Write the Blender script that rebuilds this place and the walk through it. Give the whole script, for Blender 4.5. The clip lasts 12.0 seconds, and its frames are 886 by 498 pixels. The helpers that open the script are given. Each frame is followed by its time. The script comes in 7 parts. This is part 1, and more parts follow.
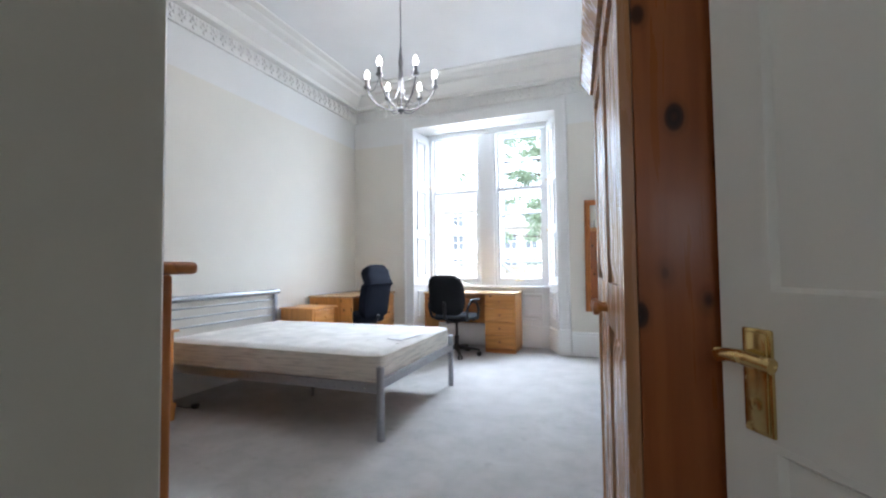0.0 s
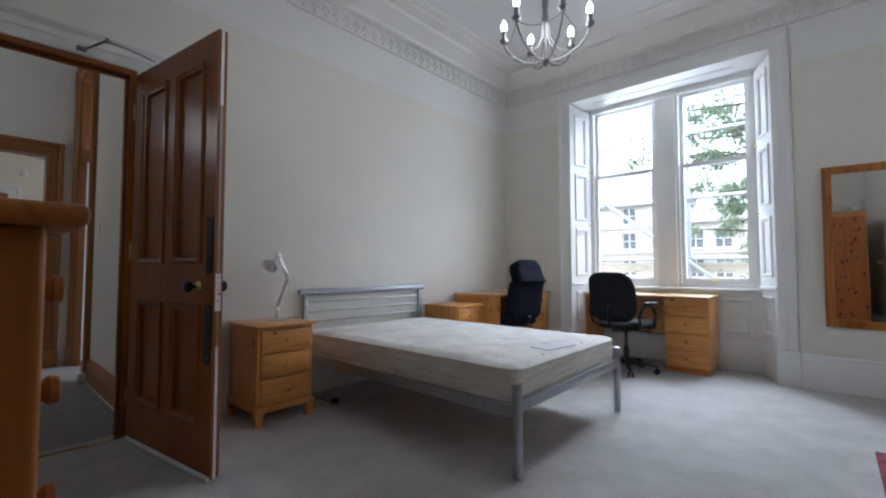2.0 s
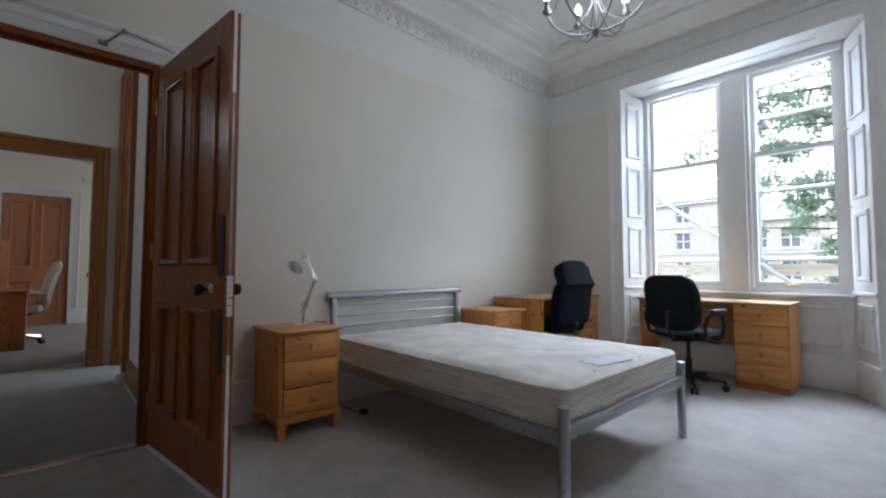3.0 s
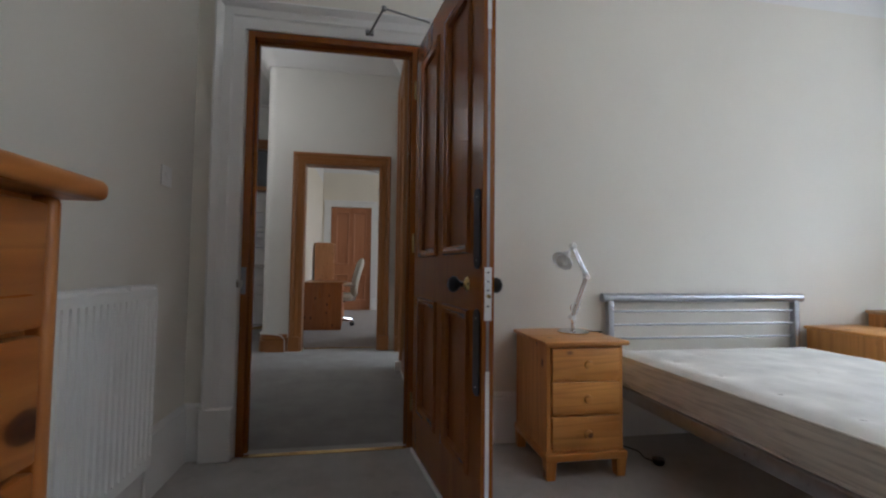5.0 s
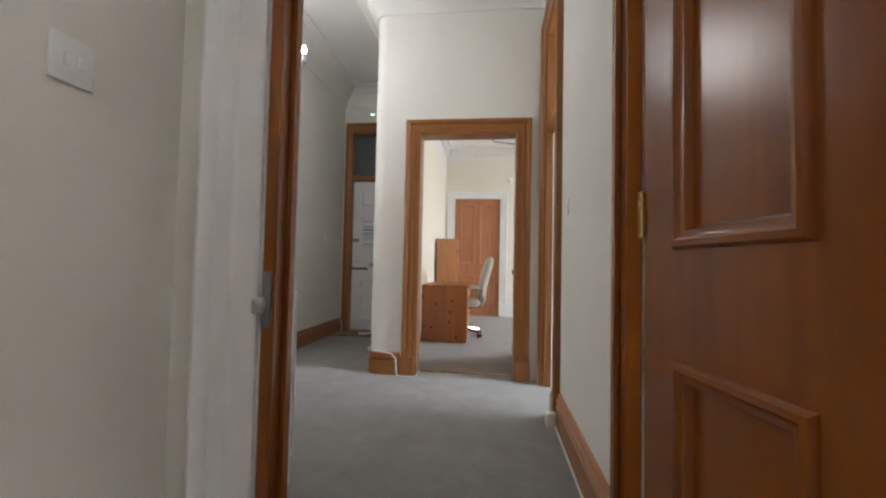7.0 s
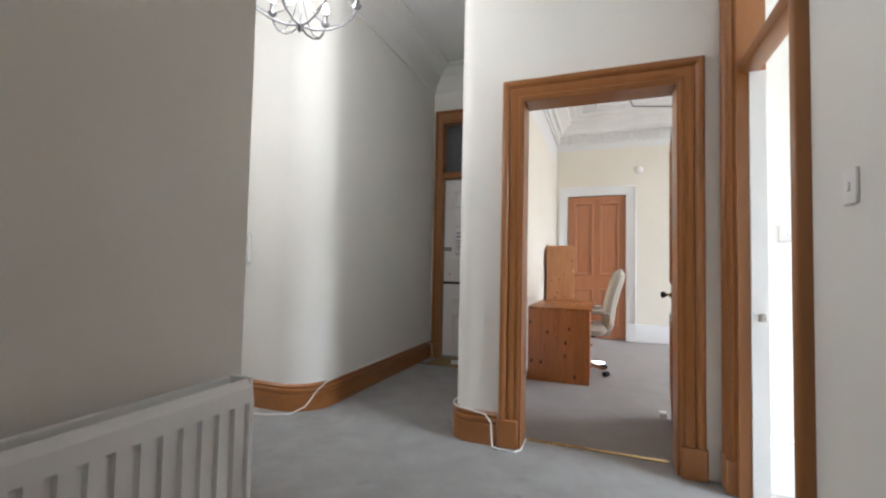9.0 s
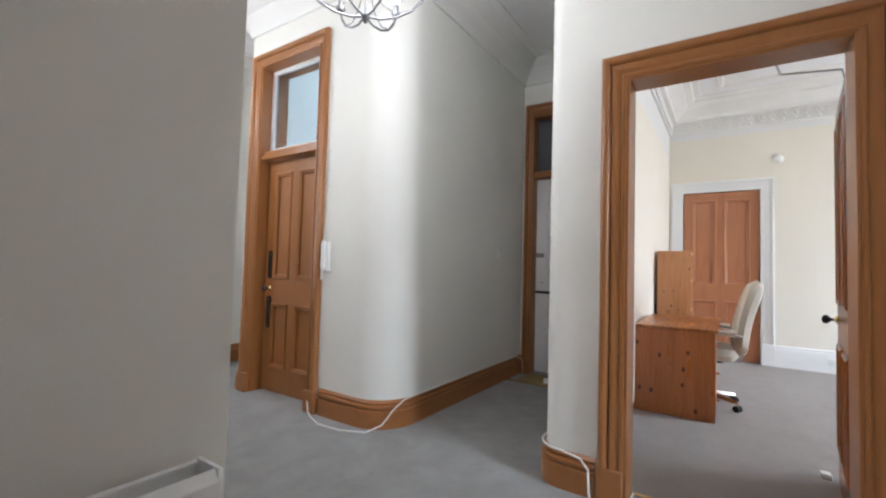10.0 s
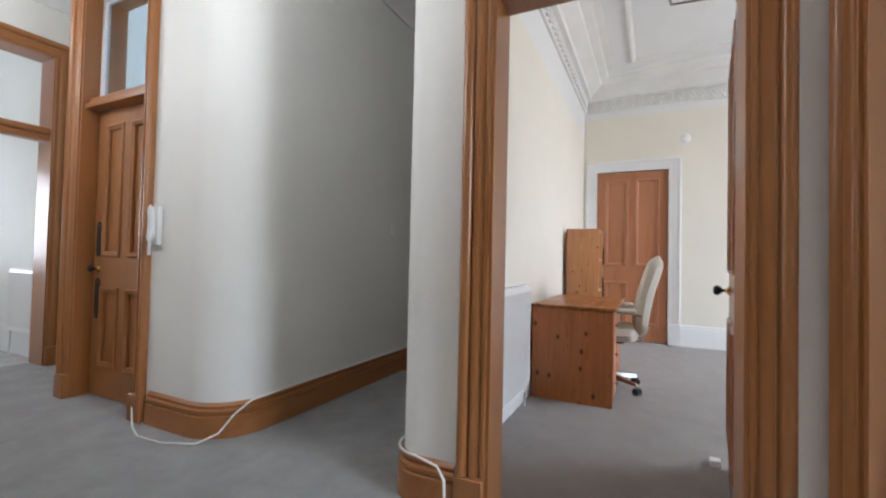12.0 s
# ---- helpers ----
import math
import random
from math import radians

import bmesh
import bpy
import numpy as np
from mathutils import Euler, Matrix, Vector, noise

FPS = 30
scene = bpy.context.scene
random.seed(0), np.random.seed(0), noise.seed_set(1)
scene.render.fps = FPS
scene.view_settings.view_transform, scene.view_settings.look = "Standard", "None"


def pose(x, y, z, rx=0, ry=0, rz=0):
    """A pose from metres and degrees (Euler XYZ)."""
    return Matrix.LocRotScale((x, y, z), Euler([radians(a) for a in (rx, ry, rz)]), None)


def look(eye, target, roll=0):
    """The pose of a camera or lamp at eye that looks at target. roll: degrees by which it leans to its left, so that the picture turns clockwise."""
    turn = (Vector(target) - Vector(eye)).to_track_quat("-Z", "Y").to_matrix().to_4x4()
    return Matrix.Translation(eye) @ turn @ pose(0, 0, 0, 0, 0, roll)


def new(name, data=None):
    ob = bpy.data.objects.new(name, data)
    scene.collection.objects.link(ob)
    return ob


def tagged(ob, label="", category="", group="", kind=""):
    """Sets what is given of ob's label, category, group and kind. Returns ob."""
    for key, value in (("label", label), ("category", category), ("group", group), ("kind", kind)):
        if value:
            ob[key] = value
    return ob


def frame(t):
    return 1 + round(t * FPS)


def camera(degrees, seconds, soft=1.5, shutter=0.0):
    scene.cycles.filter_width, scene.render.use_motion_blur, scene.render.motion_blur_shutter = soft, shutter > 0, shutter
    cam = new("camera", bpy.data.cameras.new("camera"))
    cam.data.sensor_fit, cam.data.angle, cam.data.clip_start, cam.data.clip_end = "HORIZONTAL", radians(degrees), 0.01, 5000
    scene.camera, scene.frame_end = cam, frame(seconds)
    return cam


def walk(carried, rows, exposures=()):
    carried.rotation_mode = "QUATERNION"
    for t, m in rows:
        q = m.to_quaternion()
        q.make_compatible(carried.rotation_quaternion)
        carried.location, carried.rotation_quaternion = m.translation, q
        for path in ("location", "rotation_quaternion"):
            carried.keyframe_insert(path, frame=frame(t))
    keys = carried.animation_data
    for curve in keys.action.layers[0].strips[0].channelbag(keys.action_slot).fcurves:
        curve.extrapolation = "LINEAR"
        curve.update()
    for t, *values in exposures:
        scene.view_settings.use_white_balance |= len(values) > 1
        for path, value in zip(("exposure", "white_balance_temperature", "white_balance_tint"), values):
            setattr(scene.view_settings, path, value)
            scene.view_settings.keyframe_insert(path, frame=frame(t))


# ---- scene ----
# ---- camera ----
LENS = 91.9
cam = camera(LENS, 12.0, soft=2.2)
PATH = [
    (0, (0.01, 0.198, 1.064), (-0.691, 2.07, 1.147), -0.6),
    (0.5, (0.006, 0.364, 1.044), (-0.952, 2.116, 1.14), -0.4),
    (1, (-0.008, 0.441, 1.021), (-1.169, 2.066, 1.123), -0.1),
    (1.5, (-0.066, 0.555, 0.993), (-1.335, 2.099, 1.093), -0.0),
    (2, (-0.159, 0.772, 1.005), (-1.498, 2.256, 1.096), -0.1),
    (2.5, (-0.234, 0.911, 1.014), (-1.601, 2.368, 1.111), 0.0),
    (4.3, (-0.642, 1.16, 0.987), (-2.504, 1.884, 1.077), 0.2),
    (4.5, (-0.718, 1.173, 0.985), (-2.613, 1.805, 1.08), 0.4),
    (5, (-0.952, 1.191, 0.976), (-2.922, 1.526, 1.067), 0.7),
    (5.5, (-1.259, 1.212, 0.983), (-3.256, 1.28, 1.073), 0.9),
    (6, (-1.582, 1.165, 0.987), (-3.579, 1.071, 1.067), 0.7),
    (6.5, (-1.902, 1.161, 0.983), (-3.891, 0.975, 1.06), 1.0),
    (6.7, (-2.074, 1.145, 0.987), (-4.061, 0.931, 1.064), 1.1),
    (8.3, (-3.07, 0.951, 1.043), (-5.037, 0.599, 1.129), 1.0),
    (8.5, (-3.191, 0.941, 1.063), (-5.132, 0.466, 1.155), 1.1),
    (9, (-3.444, 0.916, 1.116), (-5.311, 0.203, 1.201), 1.2),
    (9.5, (-3.663, 0.878, 1.165), (-5.43, -0.055, 1.251), 1.4),
    (10, (-3.787, 0.85, 1.183), (-5.45, -0.258, 1.266), 1.6),
    (10.5, (-3.929, 0.872, 1.192), (-5.503, -0.36, 1.267), 1.4),
    (11, (-4.062, 0.922, 1.159), (-5.592, -0.363, 1.234), 1.4),
    (11.5, (-4.204, 0.978, 1.135), (-5.818, -0.201, 1.181), 1.5),
    (12, (-4.47, 1.014, 1.071), (-6.267, 0.138, 1.118), 1.3),
]
EXPOSURES = [(0, 1.14, 5700, 10), (0.6, 0.76, 5700, 10), (1.5, 0.48, 5700, 10), (2.5, 0.25, 5700, 10), (4.5, 0.34, 5850, 10), (5.2, 0.75, 5950, 10), (5.9, 1.18, 6050, 10), (6.5, 1.78, 6150, 10), (8.5, 2.05, 6000, 10), (10, 2.12, 5750, 10), (11.2, 1.98, 5600, 10), (12, 1.94, 5700, 10)]
walk(cam, [(t, look(e, g, r)) for t, e, g, r in PATH], EXPOSURES)

# ---- light ----
world = bpy.data.worlds.new("overcast_sky")
scene.world = world
world.use_nodes = True
wt = world.node_tree
sky = wt.nodes.new("ShaderNodeTexSky")
sky.sky_type, sky.sun_disc = "NISHITA", False
sky.sun_elevation, sky.sun_rotation = radians(48), radians(150)
sky.air_density, sky.dust_density = 1.0, 4.0
mixw = wt.nodes.new("ShaderNodeMix")
mixw.data_type = "RGBA"
mixw.inputs[0].default_value = 0.75
mixw.inputs[7].default_value = (9.0, 9.7, 10.4, 1)
wt.links.new(sky.outputs[0], mixw.inputs[6])
wt.links.new(mixw.outputs[2], wt.nodes["Background"].inputs[0])
wt.nodes["Background"].inputs[1].default_value = 0.30
sun = new("sun", bpy.data.lights.new("sun", "SUN"))
sun.data.energy, sun.data.angle, sun.data.color = 1.5, radians(12), (1, 0.96, 0.9)
sun.matrix_world = look((0, 0, 0), (0.35, 0.6, -0.9))


def window_light(name, at, target, w, h, power, color=(0.86, 0.93, 1.0)):
    """Area lamp that stands in for daylight at a window."""
    data = bpy.data.lights.new(name, "AREA")
    data.shape, data.size, data.size_y, data.energy, data.color = "RECTANGLE", w, h, power, color
    data.spread = radians(160)
    ob = new(name, data)
    ob.matrix_world = look(at, target)
    return ob


# Unseen lamps outside the bedroom window, added in place of sky light.
window_light("bedroom_daylight", (-1.5, 9.2, 5.9), (-1.6, 3.0, 0.8), 5.0, 2.4, 700)
window_light("bedroom_side_fill", (-0.28, 6.5, 1.9), (-2.9, 3.0, 1.5), 0.5, 2.0, 14)
window_light("bedroom_side_fill", (-2.75, 6.5, 1.9), (-0.4, 3.6, 1.2), 0.5, 2.0, 50)
# Unseen lamp, added to brighten the white door and its jamb.
window_light("washroom_fill", (0.05, -1.58, 1.65), (0.1, 0.3, 1.3), 0.33, 0.43, 0.9, (1.0, 0.93, 0.82))
window_light("office_daylight", (-9.0, 5.05, 2.0), (-9.0, 0, 2.5), 2.0, 2.1, 15.5, (1.0, 0.93, 0.88))
window_light("side_room_daylight", (-5.35, 4.25, 1.9), (-5.75, 0, 1.5), 1.0, 1.8, 14, (1.0, 0.97, 0.94))
window_light("kitchen_daylight", (-5.4, -8.35, 1.6), (-5.6, 0, 1.4), 0.95, 1.35, 6.5, (1.0, 0.93, 0.87))
# Added lamp, never in view, that lights the fanlight from behind.
window_light("box_room_fill", (-8.44, -2.15, 2.0), (-6.5, -2.15, 1.8), 0.6, 1.6, 0.2)
for name, at, power in (("bedroom_chandelier_light", (-1.36, 3.03, 2.46), 12), ("hall_chandelier_light", (-5.265, -0.63, 2.63), 7.5), ("hall_south_chandelier_light", (-5.06, -3.0, 2.56), 8)):
    bulb_light = new(name, bpy.data.lights.new(name, "POINT"))
    bulb_light.data.energy, bulb_light.data.shadow_soft_size, bulb_light.data.color = power, 0.28, (1.0, 0.95, 0.9)
    bulb_light.location = at


# ---- materials ----
def shader(name, rough=0.5, metal=0.0):
    m = bpy.data.materials.new(name)
    m.use_nodes = True
    p = m.node_tree.nodes["Principled BSDF"]
    p.inputs["Roughness"].default_value = rough
    p.inputs["Metallic"].default_value = metal
    return m, m.node_tree, p


def node(tree, kind, **values):
    n = tree.nodes.new("ShaderNode" + kind)
    for key, value in values.items():
        n.inputs[key].default_value = value
    return n


def coords(tree, scale=(1, 1, 1), shift=(0, 0, 0)):
    tc = tree.nodes.new("ShaderNodeTexCoord")
    mp = node(tree, "Mapping", Scale=scale, Location=shift)
    tree.links.new(tc.outputs["Object"], mp.inputs[0])
    return mp.outputs[0]


def ramp(tree, source, stops):
    r = tree.nodes.new("ShaderNodeValToRGB")
    el = r.color_ramp.elements
    while len(el) < len(stops):
        el.new(0.5)
    for e, (pos, col) in zip(el, stops):
        e.position, e.color = pos, (*col, 1) if len(col) == 3 else col
    tree.links.new(source, r.inputs[0])
    return r.outputs[0]


def blend(tree, factor, a, b, mode="MIX"):
    n = tree.nodes.new("ShaderNodeMix")
    n.data_type, n.blend_type = "RGBA", mode
    for sock, value in ((n.inputs[0], factor), (n.inputs[6], a), (n.inputs[7], b)):
        if isinstance(value, (int, float)):
            sock.default_value = value
        elif isinstance(value, tuple):
            sock.default_value = (*value, 1) if len(value) == 3 else value
        else:
            tree.links.new(value, sock)
    return n.outputs[2]


def bump(tree, p, height, strength, distance=0.002):
    b = node(tree, "Bump", Strength=strength, Distance=distance)
    tree.links.new(height, b.inputs["Height"])
    tree.links.new(b.outputs[0], p.inputs["Normal"])


def paint(name, color, rough=0.55, grain=90.0, relief=0.12, spread=0.04, metal=0.0):
    """Paint or plaster: brushed grain, faint stains."""
    m, t, p = shader(name, rough, metal)
    big = node(t, "TexNoise", Scale=1.7, Detail=4.0)
    t.links.new(coords(t), big.inputs[0])
    fine = node(t, "TexNoise", Scale=grain, Detail=3.0)
    t.links.new(coords(t), fine.inputs[0])
    lo = tuple(c * (1 - spread) for c in color)
    hi = tuple(min(1, c * (1 + spread)) for c in color)
    t.links.new(ramp(t, big.outputs[0], [(0.3, lo), (0.7, hi)]), p.inputs["Base Color"])
    t.links.new(ramp(t, big.outputs[0], [(0.3, (rough * 0.9,) * 3), (0.7, (min(1, rough * 1.1),) * 3)]), p.inputs["Roughness"])
    bump(t, p, fine.outputs[0], relief)
    return m


def wood(name, light, dark, knot, grain="Z", rough=0.35, plank=0.0, knots=0.5, seed=0.0, figure=None, cell=1.0):
    """Varnished pine: long grain, board to board changes, dark knots."""
    m, t, p = shader(name, rough)
    k = {"X": (0.7, 9, 9), "Y": (9, 0.7, 9), "Z": (9, 9, 0.7)}[grain]
    info = t.nodes.new("ShaderNodeObjectInfo")
    off = node(t, "VectorMath")
    off.operation = "MULTIPLY_ADD"
    t.links.new(coords(t, k, (seed, seed * 1.7, seed * 0.6)), off.inputs[0])
    off.inputs[1].default_value = (1, 1, 1)
    sc = node(t, "VectorMath")
    sc.operation = "SCALE"
    sc.inputs[0].default_value = (3.1, 5.3, 7.7)
    t.links.new(info.outputs["Random"], sc.inputs["Scale"])
    t.links.new(sc.outputs[0], off.inputs[2])
    vec = off.outputs[0]
    wide = node(t, "TexNoise", Scale=1.0, Detail=5.0, Distortion=1.2)
    t.links.new(vec, wide.inputs[0])
    fine = node(t, "TexNoise", Scale=5.0, Detail=5.0, Distortion=0.6)
    t.links.new(vec, fine.inputs[0])
    slow = node(t, "TexNoise", Scale=0.42, Detail=1.0, Distortion=0.3)
    t.links.new(vec, slow.inputs[0])
    many = node(t, "Math")
    many.operation = "MULTIPLY"
    many.inputs[1].default_value = 17.0
    t.links.new(slow.outputs[0], many.inputs[0])
    saw = node(t, "Math")
    saw.operation = "FRACT"
    t.links.new(many.outputs[0], saw.inputs[0])
    year = ramp(t, saw.outputs[0], [(0.0, (1.05, 1.05, 1.05)), (0.55, (0.97, 0.95, 0.92)), (0.86, (0.72, 0.62, 0.52)), (1.0, (1.02, 1.02, 1.02))])
    base = ramp(t, wide.outputs[0], [(0.28, dark), (0.52, light), (0.75, tuple(c * 0.85 + d * 0.15 for c, d in zip(light, dark)))])
    lines = ramp(t, fine.outputs[0], [(0.35, (0.84, 0.80, 0.76)), (0.6, (1, 1, 1))])
    col = blend(t, 0.75 if knots else 0.14, base, lines, "MULTIPLY")
    col = blend(t, figure if figure is not None else (0.9 if knots > 0.36 else 0.5) if knots else 0.08, col, year, "MULTIPLY")
    if plank:
        axis = {"X": "Y", "Y": "X", "Z": "X"}[grain]
        sep = t.nodes.new("ShaderNodeSeparateXYZ")
        t.links.new(coords(t), sep.inputs[0])
        s = node(t, "Math")
        s.operation = "ADD"
        t.links.new(sep.outputs["X" if grain != "X" else "Y"], s.inputs[0])
        t.links.new(sep.outputs["Y" if grain != "X" and grain != "Y" else "Z"], s.inputs[1])
        d = node(t, "Math")
        d.operation = "DIVIDE"
        t.links.new(s.outputs[0], d.inputs[0])
        d.inputs[1].default_value = plank
        f = node(t, "Math")
        f.operation = "FLOOR"
        t.links.new(d.outputs[0], f.inputs[0])
        w = t.nodes.new("ShaderNodeTexWhiteNoise")
        w.noise_dimensions = "1D"
        t.links.new(f.outputs[0], w.inputs["W"])
        tone = ramp(t, w.outputs[0], [(0.0, (0.68, 0.6, 0.55)), (1.0, (1.12, 1.1, 1.05))])
        col = blend(t, 0.8, col, tone, "MULTIPLY")
    if knots:
        kk = {"X": (5, 8, 8), "Y": (8, 5, 8), "Z": (8, 8, 5)}[grain]
        v = node(t, "TexVoronoi", Scale=cell, Randomness=1.0)
        koff = node(t, "VectorMath")
        koff.operation = "ADD"
        t.links.new(coords(t, kk, (seed + 0.3, seed, seed)), koff.inputs[0])
        t.links.new(sc.outputs[0], koff.inputs[1])
        t.links.new(koff.outputs[0], v.inputs[0])
        spots = ramp(t, v.outputs["Distance"], [(0.0, (0.75, 0.75, 0.75)), (0.20 * knots, (1, 1, 1)), (0.34 * knots, (0.85, 0.85, 0.85)), (0.42 * knots, (0.22, 0.22, 0.22)), (0.62 * knots, (0, 0, 0))])
        col = blend(t, spots, col, knot)
    t.links.new(col, p.inputs["Base Color"])
    t.links.new(ramp(t, fine.outputs[0], [(0.3, (rough * (1.25 if knots else 1.04),) * 3), (0.7, (rough * (0.85 if knots else 0.97),) * 3)]), p.inputs["Roughness"])
    bump(t, p, fine.outputs[0], 0.1 if knots else 0.008)
    return m


def carpet_material(name, a, b, stain):
    m, t, p = shader(name, 0.95)
    pile = node(t, "TexNoise", Scale=420.0, Detail=2.0)
    t.links.new(coords(t), pile.inputs[0])
    tread = node(t, "TexNoise", Scale=4.5, Detail=8.0, Roughness=0.65, Distortion=0.1)
    t.links.new(coords(t), tread.inputs[0])
    spot = node(t, "TexNoise", Scale=11.0, Detail=5.0)
    t.links.new(coords(t, (1, 1, 1), (3, 7, 0)), spot.inputs[0])
    col = ramp(t, tread.outputs[0], [(0.30, a), (0.70, b)])
    col = blend(t, ramp(t, spot.outputs[0], [(0.62, (0, 0, 0)), (0.76, (0.4, 0.4, 0.4))]), col, stain)
    col = blend(t, 0.35, col, ramp(t, pile.outputs[0], [(0.3, (0.55,) * 3), (0.7, (1.2,) * 3)]), "MULTIPLY")
    t.links.new(col, p.inputs["Base Color"])
    p.inputs["Sheen Weight"].default_value = 0.25
    bump(t, p, pile.outputs[0], 0.6, 0.004)
    return m


def metal(name, color, rough):
    m, t, p = shader(name, rough, 1.0)
    n = node(t, "TexNoise", Scale=35.0, Detail=4.0)
    t.links.new(coords(t), n.inputs[0])
    t.links.new(ramp(t, n.outputs[0], [(0.3, tuple(c * 0.85 for c in color)), (0.7, color)]), p.inputs["Base Color"])
    t.links.new(ramp(t, n.outputs[0], [(0.3, (rough * 0.8,) * 3), (0.7, (rough * 1.3,) * 3)]), p.inputs["Roughness"])
    return m


def glow(name, color, strength):
    m, t, p = shader(name, 0.3)
    p.inputs["Base Color"].default_value = (*color, 1)
    p.inputs["Emission Color"].default_value = (*color, 1)
    p.inputs["Emission Strength"].default_value = strength
    return m


def glass_material(name, tint=(1, 1, 1), rough=0.0):
    m, t, p = shader(name, rough)
    p.inputs["Base Color"].default_value = (*tint, 1)
    p.inputs["Transmission Weight"].default_value = 1.0
    p.inputs["IOR"].default_value = 1.03
    return m


def fabric(name, color, scale=260.0, rough=0.9):
    m, t, p = shader(name, rough)
    p.inputs["Specular IOR Level"].default_value = 0.12
    n = node(t, "TexNoise", Scale=scale, Detail=2.0)
    t.links.new(coords(t), n.inputs[0])
    b = node(t, "TexNoise", Scale=5.0, Detail=3.0)
    t.links.new(coords(t), b.inputs[0])
    col = ramp(t, b.outputs[0], [(0.3, tuple(c * 0.85 for c in color)), (0.7, tuple(min(1, c * 1.12) for c in color))])
    t.links.new(col, p.inputs["Base Color"])
    bump(t, p, n.outputs[0], 0.35)
    return m


def quilted(name, color):
    """Cloth stitched in long shallow waves along the border of a mattress."""
    m, t, p = shader(name, 0.9)
    p.inputs["Specular IOR Level"].default_value = 0.12
    n = node(t, "TexNoise", Scale=1.0, Detail=3.0, Distortion=0.5)
    t.links.new(coords(t, (5, 5, 70)), n.inputs[0])
    weave = node(t, "TexNoise", Scale=220.0, Detail=2.0)
    t.links.new(coords(t), weave.inputs[0])
    t.links.new(ramp(t, n.outputs[0], [(0.35, tuple(c * 0.80 for c in color)), (0.5, color), (0.65, tuple(min(1, c * 1.08) for c in color))]), p.inputs["Base Color"])
    both = blend(t, 0.35, n.outputs[0], weave.outputs[0])
    bump(t, p, both, 0.8, 0.006)
    return m


